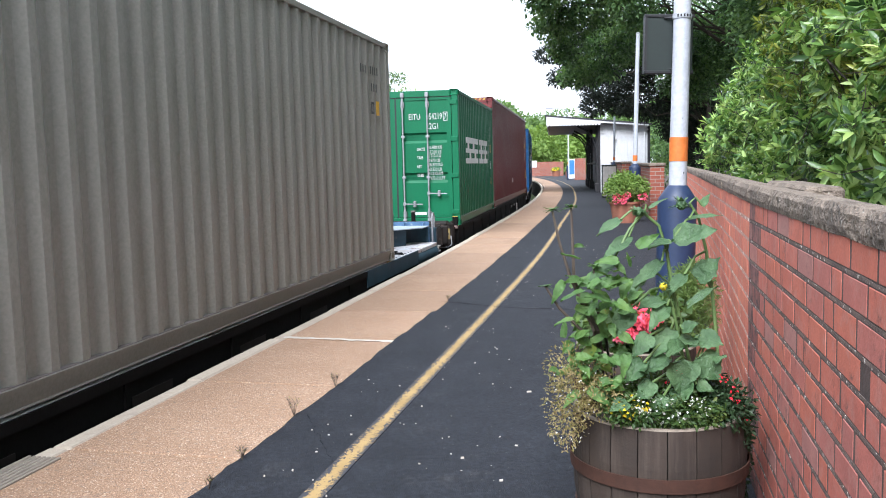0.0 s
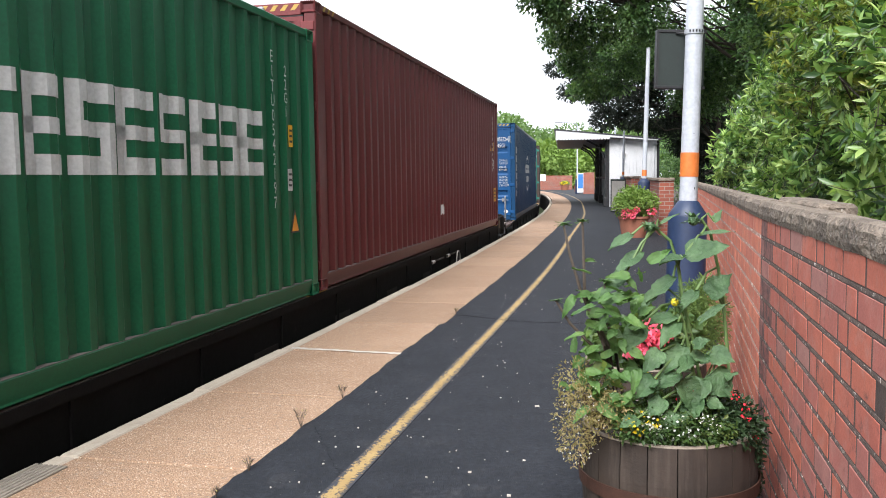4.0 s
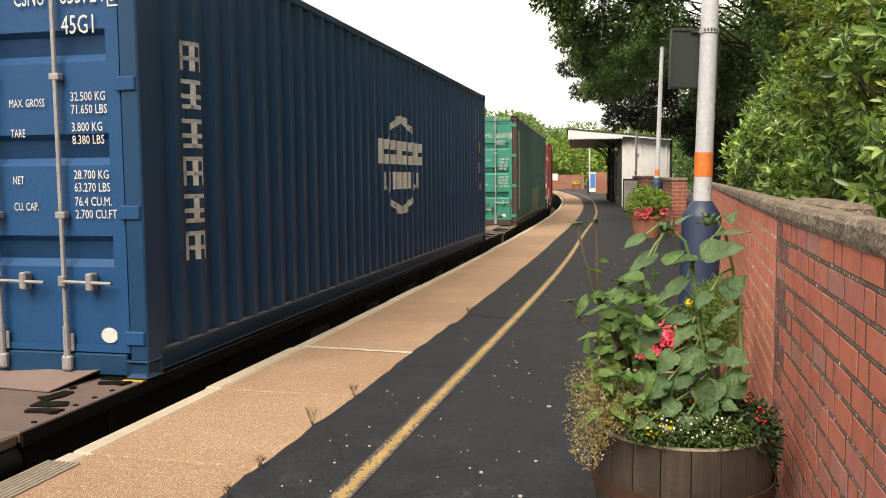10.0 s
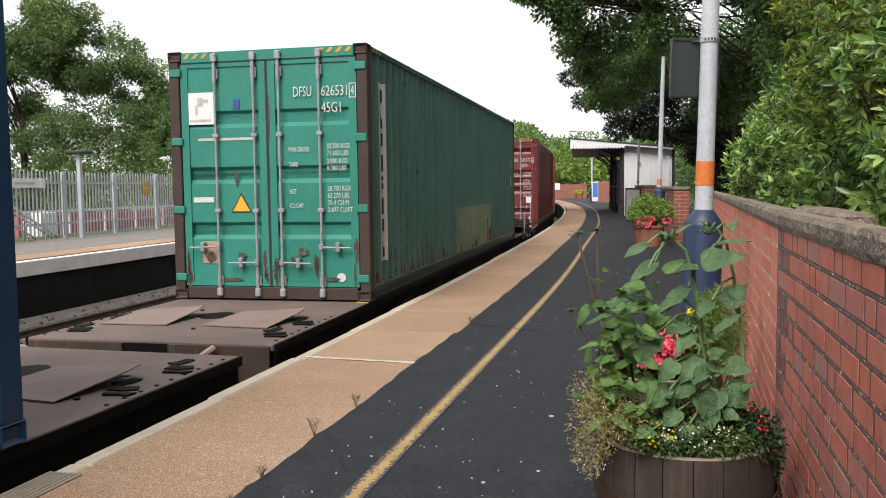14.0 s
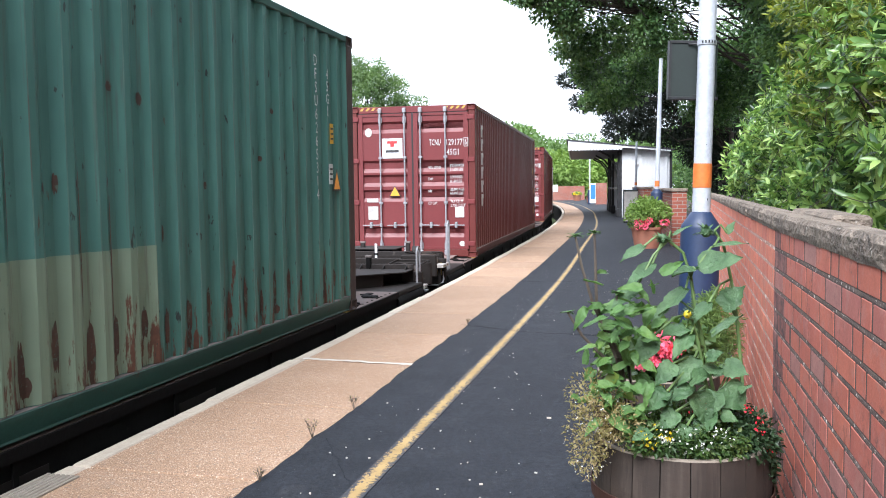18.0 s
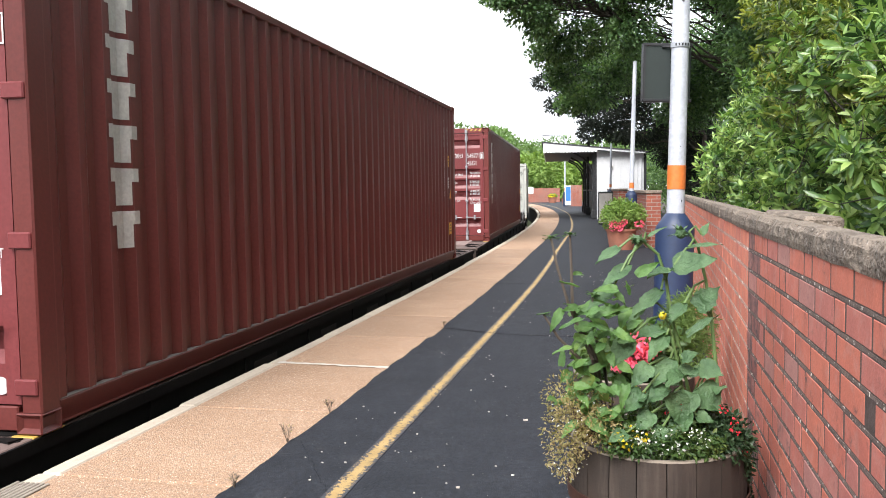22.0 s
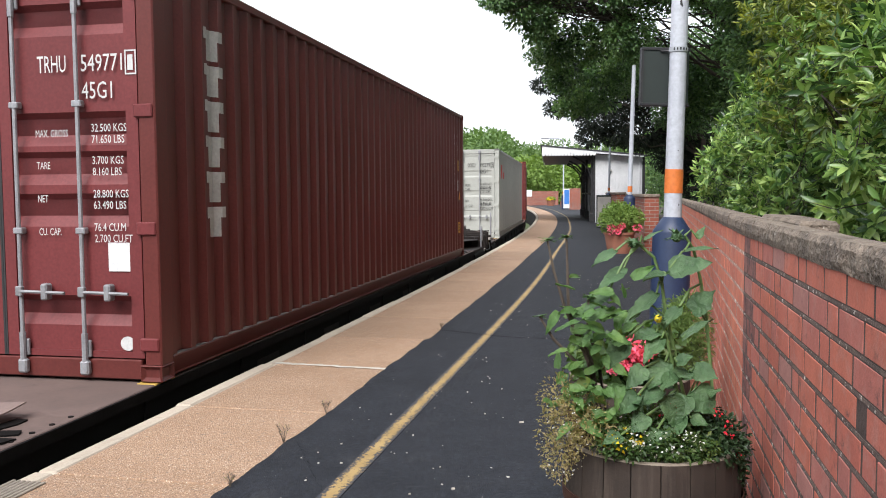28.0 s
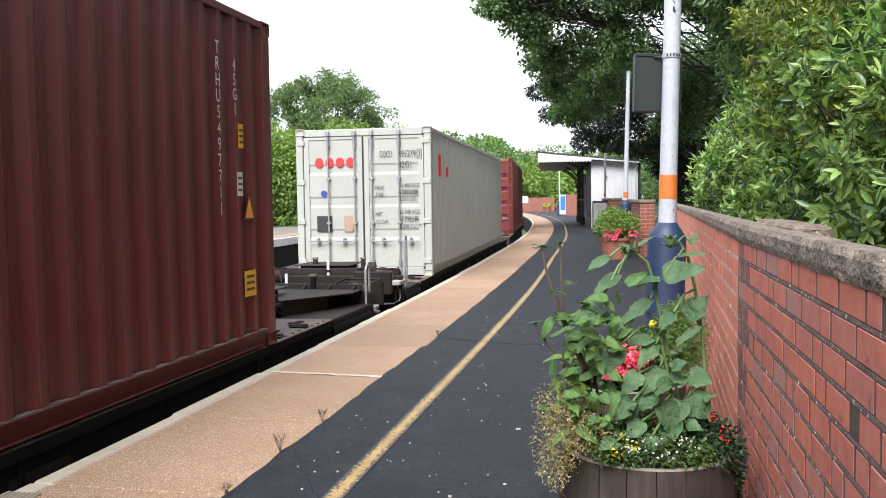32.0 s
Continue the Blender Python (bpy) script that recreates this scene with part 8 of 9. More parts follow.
def feathered(rng, blobs, n, k, reach=0.75):
    """Break soft blobs up into smaller ones round the same centres."""
    out = []
    for x, y, z, rx, ry, rz in blobs:
        for _ in range(n):
            v = rng.normal(size=3)
            v = v / np.linalg.norm(v) * reach * rng.random() ** 0.5
            g = k * rng.uniform(0.7, 1.3)
            out.append((x + v[0] * rx, y + v[1] * ry, z + v[2] * (rx + rz) * 0.5, rx * g, ry * g, rx * g * 0.85))
    return out


# the big tree that reaches over the platform
rng = np.random.default_rng(31)
bl = []
for s, off, z, r in ((17.0, 0.75, 5.0, 0.42), (17.5, 1.0, 5.4, 0.6), (17.5, 1.3, 4.75, 0.55), (18.5, 1.6, 4.3, 0.6), (17.5, 2.0, 5.3, 1.0), (19.5, 1.75, 3.75, 0.45), (20.5, 1.75, 3.45, 0.38), (20.5, 2.2, 3.35, 0.42), (18.5, 2.7, 4.6, 0.95), (20.0, 2.6, 3.9, 0.7), (18.5, 3.8, 5.2, 1.1), (21.0, 3.7, 4.0, 0.85), (22.0, 4.4, 3.7, 0.8), (16.5, 4.2, 6.6, 1.2), (20.0, 5.0, 5.8, 1.3),
                     (15.5, 4.6, 5.2, 1.0), (14.0, 4.7, 4.7, 0.9), (22.0, 5.4, 4.4, 1.2), (16.0, 5.8, 5.4, 1.3), (14.5, 3.7, 5.8, 0.8), (24.0, 4.4, 4.6, 1.2), (13.2, 4.5, 4.4, 0.7), (19.0, 4.2, 7.8, 1.8), (25.5, 5.2, 3.6, 1.1), (15.0, 5.2, 3.8, 0.8), (12.5, 5.2, 4.2, 0.8)):
    x, y, zz = at_line(s, off, z)
    k = 1.32
    bl.append((x * k, y * k, 1.35 + (zz - 1.35) * k, r * k, r * k, r * k * 0.72))
b0 = at_line(27.0, 8.2, -0.1)
tree("large spreading leafy tree overhanging the platform", b0, 6, 5.6, feathered(rng, bl, 9, 0.42, 1.0), 120000, 0.085, 0.16, M["leaf_tree"], 32, ratio=0.55, trunk_r=0.24, clump=0.35, shell=0.15, limb=0.16)
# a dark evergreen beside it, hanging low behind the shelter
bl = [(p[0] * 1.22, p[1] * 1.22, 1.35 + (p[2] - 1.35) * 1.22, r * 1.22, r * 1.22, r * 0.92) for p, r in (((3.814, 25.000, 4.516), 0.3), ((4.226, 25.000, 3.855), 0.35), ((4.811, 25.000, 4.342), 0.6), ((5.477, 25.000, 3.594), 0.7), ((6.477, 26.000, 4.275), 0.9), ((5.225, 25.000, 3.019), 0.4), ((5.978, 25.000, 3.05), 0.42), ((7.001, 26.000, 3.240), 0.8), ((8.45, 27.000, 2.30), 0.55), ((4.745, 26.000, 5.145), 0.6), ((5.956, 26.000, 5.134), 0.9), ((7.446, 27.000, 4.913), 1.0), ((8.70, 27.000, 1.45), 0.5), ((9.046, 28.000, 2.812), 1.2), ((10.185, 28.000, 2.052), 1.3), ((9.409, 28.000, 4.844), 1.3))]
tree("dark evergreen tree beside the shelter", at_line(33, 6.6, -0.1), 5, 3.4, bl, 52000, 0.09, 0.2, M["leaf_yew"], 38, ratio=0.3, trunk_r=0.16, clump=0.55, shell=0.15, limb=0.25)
# dark trees behind, filling the view between wall and crown
bl = []
for i in range(34):
    s = rng.uniform(20, 52)
    o = rng.uniform(6.4, 11)
    z = rng.uniform(0.8, 7.5)
    x, y, zz = at_line(s, o, z)
    r = rng.uniform(1.2, 2.2)
    bl.append((x, y, zz, r, r, r * 0.9))
tree("dense dark trees behind the platform wall", at_line(30, 8.5, -0.1), 6, 4.5, bl, 42000, 0.10, 0.2, M["leaf_tree"], 33, trunk_r=0.28, clump=0.3, shell=0.3)
bl = []
for i in range(22):
    s, o, z = rng.uniform(9, 22), rng.uniform(6.8, 9.5), rng.uniform(0.5, 6.5)
    x, y, zz = at_line(s, o, z)
    r = rng.uniform(0.9, 1.6)
    bl.append((x, y, zz, r, r, r * 0.9))
tree("dense broad-leaved tree behind the hedge", at_line(15, 8.2, -0.1), 6, 4.0, bl, 36000, 0.08, 0.15, M["leaf_tree"], 35, trunk_r=0.2, clump=0.4, shell=0.3)


def shrub(label, blobs, count, lmin, lmax, ratio, mt, seed, base, more=()):
    rng = np.random.default_rng(seed)
    t = thing("shrub", label, "shrub", group="shrubs behind the wall")
    bm = bmesh.new()
    limbs(bm, rng, base, [q[:3] for q in blobs], 0.012)
    for q in blobs:
        c = Vector(q[:3])
        limbs(bm, rng, c, [c + Vector(rng.normal(size=3)) * q[3] * 0.8 for _ in range(4)], 0.006)
    part("branch_frame", bm, M["bark"], t)
    part("leaves", rosettes("leaves", blobs, rng, count // 8, 8, lmin, lmax, ratio, mt), None, t, "glossy pointed leaves")
    for nm, bl2, cnt, a, z, m2 in more:
        part(nm, rosettes(nm, bl2, rng, cnt // 8, 8, a, z, ratio, m2), None, t)
    return t


def line_blobs(rows):
    out = []
    for s, o, z, r in rows:
        x, y, zz = at_line(s, o, z)
        out.append((x, y, zz, r, r, r * 0.95))
    return out


def hedge_blobs(seed, n, s0, s1, o0, o1, z0, z1, r0, r1):
    g = np.random.default_rng(seed)
    rows = []
    for _ in range(n):
        s = g.uniform(s0, s1)
        z = g.uniform(z0, z1)
        rows.append((s, o0 + (o1 - o0) * g.random() + 0.16 * max(0.0, z - 1.6), z, g.uniform(r0, r1)))
    return line_blobs(rows)


shrub("glossy green laurel shrub leaning over the brick wall", hedge_blobs(61, 44, 3.3, 6.6, 4.15, 4.75, 1.1, 2.7, 0.13, 0.27), 11000, 0.075, 0.125, 0.32, M["leaf_laurel"], 41, at_line(4.6, 4.9, -0.1))
shrub("darker laurel shrub behind the brick wall", hedge_blobs(62, 84, 6.6, 17.0, 4.25, 5.2, 1.0, 2.7, 0.2, 0.42), 25000, 0.085, 0.15, 0.33, M["leaf_laurel"], 42, at_line(9.5, 5.4, -0.1))
shrub("yellow-green tall shrub above the wall", [(*p, r, r, r) for p, r in (((3.776, 8.800, 3.191), 0.35), ((3.703, 8.000, 2.865), 0.35), ((3.521, 7.000, 2.765), 0.35), ((3.385, 6.300, 2.415), 0.3), ((3.754, 8.600, 2.642), 0.3), ((3.580, 7.400, 2.409), 0.3), ((3.463, 6.600, 2.162), 0.3), ((3.696, 8.200, 2.147), 0.25), ((3.704, 8.600, 2.046), 0.2), ((3.383, 6.200, 1.906), 0.25), ((3.588, 7.200, 1.927), 0.2), ((3.331, 6.200, 1.368), 0.15), ((3.507, 6.300, 2.662), 0.4), ((3.511, 6.000, 2.203), 0.35), ((3.694, 8.000, 3.438), 0.4), ((3.701, 7.000, 3.174), 0.4))], 9500, 0.06, 0.105, 0.27, M["leaf_yellow"], 43, at_line(6.0, 5.3, -0.1), more=(("green_leaves", hedge_blobs(64, 26, 4.0, 8.6, 4.6, 5.3, 2.3, 4.6, 0.25, 0.45), 6500, 0.08, 0.13, M["leaf_tree"]),))
bl = []
rng = np.random.default_rng(36)
for i in range(26):
    s, o, z = rng.uniform(3, 11), rng.uniform(5.4, 7.2), rng.uniform(0.3, 5.5)
    x, y, zz = at_line(s, o, z)
    r = rng.uniform(0.6, 1.1)
    bl.append((x, y, zz, r, r, r * 0.9))
tree("dense dark broad-leaved tree close behind the wall", at_line(8, 6.5, -0.1), 6, 3.5, bl, 34000, 0.07, 0.13, M["leaf_tree"], 37, trunk_r=0.18, clump=0.4, shell=0.3)

# trees beyond the far platform
rng = np.random.default_rng(51)
tree("large broad tree behind the far platform fence", (-20.0, 41.0, -0.1), 6, 5.0, feathered(rng, scatter_blobs(rng, (-21.5, 41, 8.6), (6.2, 5.0, 5.6), 36, 1.35, 0.7) + [(*p, r, r, r * 0.6) for p, r in (((-13.589, 40.000, 6.610), 1.1), ((-12.954, 40.000, 6.215), 0.7), ((-14.467, 40.000, 7.395), 1.2), ((-14.795, 40.000, 5.585), 1.2), ((-13.901, 40.000, 5.186), 0.9), ((-15.636, 40.000, 4.033), 1.1), ((-14.616, 40.000, 3.499), 0.9), ((-16.912, 40.000, 4.568), 1.3), ((-18.005, 40.000, 3.278), 1.1), ((-19.007, 40.000, 4.072), 1.2), ((-16.050, 40.000, 6.635), 1.2), ((-15.718, 40.000, 8.437), 1.0), ((-16.706, 40.000, 9.471), 1.1), ((-17.790, 40.000, 8.198), 1.3))], 11, 0.42, 1.05), 150000, 0.10, 0.18, M["leaf_mid"], 52, trunk_r=0.26, clump=0.15, shell=0.1, limb=0.14)
tree("rounded tree beyond the fence", (-19.5, 64.0, -0.1), 5, 4.0, scatter_blobs(rng, (-19.5, 64, 6.4), (3.2, 3.0, 3.2), 18, 1.1) + [(*p, r, r, r * 0.8) for p, r in (((-18.487, 62.000, 8.271), 1.3), ((-17.734, 62.000, 6.648), 1.4), ((-19.364, 62.000, 6.262), 1.2), ((-17.263, 62.000, 8.661), 1.1), ((-18.206, 62.000, 4.627), 1.5))], 50000, 0.15, 0.26, M["leaf_mid"], 53, trunk_r=0.22, clump=0.2, shell=0.15)
tree("tall dark tree far behind the tracks", (-8.0, 82.0, -0.1), 5, 6.0, feathered(rng, scatter_blobs(rng, (-8.0, 82, 9.6), (5.8, 4, 3.7), 34, 1.4), 9, 0.45, 1.15), 30000, 0.18, 0.32, M["leaf_mid"], 54, trunk_r=0.3, clump=0.12, shell=0.1, limb=0.2)
bl = []
for i in range(60):
    a = rng.uniform(-0.26, 0.02)
    d = rng.uniform(50, 62)
    r = rng.uniform(1.2, 2.0)
    bl.append((math.tan(a) * d, d, rng.uniform(0.5, 5.0), r, r, r * 0.8))
far_belt = thing("bushes", "bright green bushes beyond the far platform", "bushes", kind="stuff")
part("leaves", blob_leaves("leaves", bl, rng, 42000, 0.18, 0.32, 0.55, M["leaf_bright"], shell=0.3, clump=0.4), None, far_belt)
bl = []
for i in range(40):
    a = rng.uniform(-0.62, -0.25)
    d = rng.uniform(36, 60)
    r = rng.uniform(1.2, 2.2)
    bl.append((math.tan(a) * d, d, rng.uniform(0.3, 2.6), r, r, r * 0.8))
low_belt = thing("bushes", "dark green bushes behind the palisade fence", "bushes", kind="stuff")
part("leaves", blob_leaves("leaves", bl, rng, 30000, 0.16, 0.28, 0.55, M["leaf_mid"], shell=0.3, clump=0.4), None, low_belt)
# wooded hill far ahead
bl = []
for i in range(150):
    a = rng.uniform(-0.08, 0.42)
    d = rng.uniform(130, 190)
    hgt = 12.5 * (0.87 + 0.12 * math.sin(a * 21 + 1.0)) * (d / 150)
    r = rng.uniform(2.6, 4.6)
    bl.append((math.tan(a) * d, d, rng.uniform(0.0, 1.0) ** 0.7 * hgt - r * 0.4, r, r, r * 0.8))
hill = thing("wooded_hill", "far green wooded hillside", "woodland", kind="stuff")
part("leaves", blob_leaves("leaves", bl, rng, 70000, 0.55, 0.95, 0.6, M["leaf_far"], shell=0.5, clump=0.3), None, hill)
bl = []
for i in range(60):
    a = rng.uniform(0.03, 0.25)
    d = rng.uniform(108, 125)
    r = rng.uniform(1.6, 2.8)
    bl.append((math.tan(a) * d, d, rng.uniform(0.0, 4.2), r, r, r * 0.8))
part("bright_leaves", blob_leaves("bright_leaves", bl, rng, 34000, 0.4, 0.7, 0.6, M["leaf_bright"], shell=0.5, clump=0.3), None, hill)

# unseen trees added beside and behind the camera to darken the train's sides
bl = []
rng = np.random.default_rng(77)
for i in range(110):
    s, o, z = (rng.uniform(-34, -1.5), rng.uniform(6.6, 10.0), rng.uniform(0.4, 13.0)) if i < 70 else (rng.uniform(-2, 15), rng.uniform(6.8, 10.0), rng.uniform(8.0, 13.5))
    x, y, zz = at_line(s, o, z)
    r = rng.uniform(1.1, 1.9)
    bl.append((x, y, zz, r, r, r * 0.9))
tree("added row of tall trees out of view, blocking sky light", at_line(-12, 7.5, -0.1), 6, 5.0, bl, 80000, 0.2, 0.36, M["leaf_tree"], 78, trunk_r=0.25, clump=0.3, shell=0.3, limb=0.2)

# ---- planters ----
def barrel_tub(at, r, h, label, staves=20):
    t = thing("barrel_planter", label, "planter", at, "half-barrel planters")
    prof = [(0.0, 0.90), (0.35, 0.975), (0.7, 1.0), (1.0, 0.985)]
    for i in range(staves):
        a0, a1 = 2 * math.pi * (i + 0.02) / staves, 2 * math.pi * (i + 0.98) / staves
        bm = bmesh.new()
        cols = []
        for z, k in prof:
            row = []
            for rr_ in (r * k, r * k - 0.026):
                for a in (a0, (a0 + a1) / 2, a1):
                    row.append(bm.verts.new((math.cos(a) * rr_, math.sin(a) * rr_, z * h)))
            cols.append(row)
        for a, b in zip(cols, cols[1:]):
            for p, q in ((0, 1), (1, 2), (2, 5), (5, 4), (4, 3), (3, 0)):
                bm.faces.new((a[p], a[q], b[q], b[p]))
        bm.faces.new([cols[0][k] for k in (3, 4, 5, 2, 1, 0)])
        bm.faces.new([cols[-1][k] for k in (0, 1, 2, 5, 4, 3)])
        bmesh.ops.recalc_face_normals(bm, faces=bm.faces)
        st = part("stave", bm, M["barrel"], t)
    part("rim", lathe(bmesh.new(), [(r * 0.985 - 0.024, h + 0.0005), (r * 0.985 - 0.002, h + 0.0005), (r * 0.985 - 0.004, h + 0.006), (r * 0.985 - 0.02, h + 0.006)], 60, close=False), M["barrel_rim"], t, "pale cut stave ends")
    for z, k in ((0.12, 0.935), (0.53, 1.0)):
        part("hoop", lathe(bmesh.new(), [(r * k + 0.001, h * z), (r * k + 0.006, h * z), (r * (k + 0.012) + 0.006, h * (z + 0.11)), (r * (k + 0.012) + 0.001, h * (z + 0.11))], 40, close=False), M["hoop"], t, "rusty iron hoop")
    part("soil", lathe(bmesh.new(), [(0.001, h - 0.07), (r * 0.5, h - 0.05), (r * 0.93, h - 0.06), (r * 0.93, h - 0.12)], 24), M["soil"], t)
    return t


def heart_leaf(bm, base, tip, width, up, sag=0.12, cup=0.1):
    """A broad pointed leaf blade between two points."""
    base, tip, up = Vector(base), Vector(tip), Vector(up)
    d = tip - base
    L = d.length
    d.normalize()
    side = d.cross(up).normalized()
    nor = side.cross(d).normalized()
    outline = ((0.0, 0.05), (-0.03, 0.6), (0.1, 0.9), (0.2, 0.94), (0.27, 1.04), (0.42, 0.86), (0.5, 0.9), (0.63, 0.6), (0.7, 0.6), (0.84, 0.3), (1.0, 0.02))
    rows = []
    for k, (t, w) in enumerate(outline):
        c = base + d * (t * L) - nor * (sag * L * t * t)
        ww = width * 0.5 * w
        wav = 0.05 * width * math.sin(t * 9 + base.x * 40)
        rows.append([bm.verts.new(c + side * (ww * q) + nor * (cup * width * abs(q) + (wav if abs(q) == 1 else 0) * (1 if q > 0 else -1))) for q in (-1, -0.5, 0, 0.5, 1)])
    for row in rows[1:-1]:
        for i, v in enumerate(row):
            v.co += nor * (0.05 * width * noise.noise(v.co * 38.0)) + side * (0.05 * width * noise.noise(v.co * 90.0) if i in (0, 4) else 0.0)
    for a, b in zip(rows, rows[1:]):
        for i in range(4):
            f = bm.faces.new((a[i], a[i + 1], b[i + 1], b[i]))
            f.smooth = True
    return bm


tub_a = barrel_tub(pose(0.868, 3.02, 0.0, 0, 0, 8), 0.315, 0.448, "weathered oak half-barrel planter full of flowers")
tub_b = barrel_tub(pose(1.04, 4.02, 0.0, 0, 0, 3), 0.29, 0.47, "weathered oak half-barrel planter with pink geraniums")

UPV = Vector((-0.25, -0.55, 0.8))


def sunflower(label, stem, leaves, heads, seed, at):
    rr_ = random.Random(seed)
    t = thing("sunflower", label, "sunflower", at, "sunflowers in the planter")
    inv = at.inverted()
    bm = tube(bmesh.new(), [inv @ Vector(p) for p in stem], [0.0085 - 0.0035 * i / (len(stem) - 1) for i in range(len(stem))], 8)
    part("stem", bm, M["stem"], t, "thick hairy green stem")
    for base, tip, w in leaves:
        base, tip = inv @ Vector(base), inv @ Vector(tip)
        up = UPV + Vector((rr_.uniform(-0.35, 0.35), rr_.uniform(-0.3, 0.3), rr_.uniform(-0.2, 0.2)))
        lf = part("leaf", heart_leaf(bmesh.new(), base, tip, w, up, sag=rr_.uniform(0.0, 0.2), cup=rr_.uniform(0.02, 0.16)), M["leaf_sun"], t, "broad heart-shaped green leaf")
        near = min((inv @ Vector(p) for p in stem), key=lambda p: (p - base).length)
        pet = tube(bmesh.new(), [near, near.lerp(base, 0.5) + Vector((0, 0, 0.025)), base], 0.0042, 6)
        part("leaf_stalk", pet, M["stem"], lf)
    for c, r, col in heads:
        c = inv @ Vector(c)
        bm = bmesh.new()
        for k in range(26):
            a = rr_.uniform(0, 6.28)
            e = rr_.uniform(-0.5, 0.9)
            d = Vector((math.cos(a) * math.cos(e), math.sin(a) * math.cos(e), math.sin(e)))
            heart_leaf(bm, c + d * r * 0.3, c + d * r * rr_.uniform(0.9, 1.35), r * 0.42, Vector((0, 0, 1)) + d * 0.2)
        h = part("flower_bud", bm, M["leaf_sun"], t, "spiky green flower bud")
        core = bmesh.new()
        bmesh.ops.create_icosphere(core, subdivisions=2, radius=r * 0.55, matrix=Matrix.Translation(c))
        part("bud_core", core, col, h)
    return t


root = Vector((0.93, 3.02, 0.39))
sunflower("tall sunflower with a green bud and drooping leaves", [(0.94, 3.0, 0.38), (0.980, 3.000, 0.613), (0.937, 2.980, 0.782), (0.906, 2.980, 0.905), (0.889, 2.980, 1.027), (0.861, 2.980, 1.118), (0.805, 2.970, 1.165)], [
    ((0.712, 2.950, 1.144), (0.622, 2.920, 1.100), 0.055), ((0.744, 2.950, 1.084), (0.639, 2.900, 1.013), 0.062), ((0.690, 2.930, 1.015), (0.586, 2.900, 0.933), 0.066), ((0.858, 2.940, 0.991), (0.750, 2.900, 0.915), 0.075),
    ((0.799, 2.960, 0.940), (0.738, 2.940, 0.877), 0.045), ((0.896, 2.950, 1.062), (0.804, 2.920, 1.050), 0.07), ((0.854, 2.920, 0.859), (0.756, 2.880, 0.847), 0.085), ((0.736, 2.900, 0.836), (0.667, 2.860, 0.740), 0.085),
    ((0.873, 2.880, 0.762), (0.803, 2.840, 0.674), 0.085), ((0.848, 2.850, 0.671), (0.757, 2.800, 0.626), 0.08), ((0.875, 2.840, 0.653), (0.902, 2.800, 0.536), 0.09), ((0.821, 2.970, 1.179), (0.876, 2.950, 1.225), 0.03)], [((0.785, 2.970, 1.170), 0.034, M["leaf_sun"])], 3, Matrix.Translation(root))
sunflower("tall sunflower leaning beside the wall", [(0.95, 3.0, 0.38), (1.064, 2.900, 0.454), (1.070, 2.940, 0.544), (1.070, 2.980, 0.718), (1.060, 3.000, 0.879), (1.038, 3.000, 1.022), (1.009, 3.000, 1.145), (0.973, 2.990, 1.196)], [
    ((0.911, 2.960, 1.081), (1.043, 2.900, 1.107), 0.10), ((0.967, 2.970, 1.143), (1.080, 2.950, 1.165), 0.038), ((0.993, 2.960, 0.928), (1.066, 2.930, 1.005), 0.095), ((0.956, 2.950, 0.832), (1.034, 2.900, 0.918), 0.065),
    ((0.941, 2.950, 0.939), (0.872, 2.900, 0.883), 0.06), ((0.982, 2.900, 0.732), (1.051, 2.850, 0.710), 0.09), ((0.976, 2.880, 0.661), (1.041, 2.840, 0.583), 0.12), ((1.001, 2.840, 0.499), (1.056, 2.820, 0.466), 0.045),
    ((0.940, 2.860, 0.647), (0.883, 2.820, 0.560), 0.09), ((0.920, 2.840, 0.583), (0.848, 2.780, 0.494), 0.085), ((0.962, 2.900, 0.717), (0.881, 2.860, 0.703), 0.07), ((1.016, 2.980, 1.186), (1.038, 2.970, 1.230), 0.035)], [((0.938, 2.970, 1.192), 0.036, M["leaf_sun"])], 4, Matrix.Translation(root + Vector((0.05, 0.0, 0.0))))
sunflower("shorter sunflower with an opening yellow bud", [(0.9, 3.02, 0.38), (0.940, 2.920, 0.592), (0.913, 2.920, 0.733), (0.892, 2.920, 0.834), (0.872, 2.920, 0.894)], [
    ((0.857, 2.880, 0.841), (0.783, 2.840, 0.772), 0.07), ((0.916, 2.880, 0.761), (0.961, 2.850, 0.790), 0.05), ((0.790, 2.850, 0.750), (0.724, 2.820, 0.680), 0.07), ((0.762, 2.820, 0.660), (0.691, 2.780, 0.604), 0.075),
    ((0.786, 2.800, 0.596), (0.730, 2.770, 0.542), 0.07), ((0.690, 2.760, 0.542), (0.625, 2.740, 0.520), 0.06), ((0.819, 2.780, 0.553), (0.788, 2.760, 0.482), 0.06), ((0.953, 2.840, 0.573), (1.005, 2.820, 0.554), 0.06)], [((0.854, 2.900, 0.911), 0.026, M["petal_yellow"])], 5, Matrix.Translation(root + Vector((-0.04, 0.0, 0.0))))

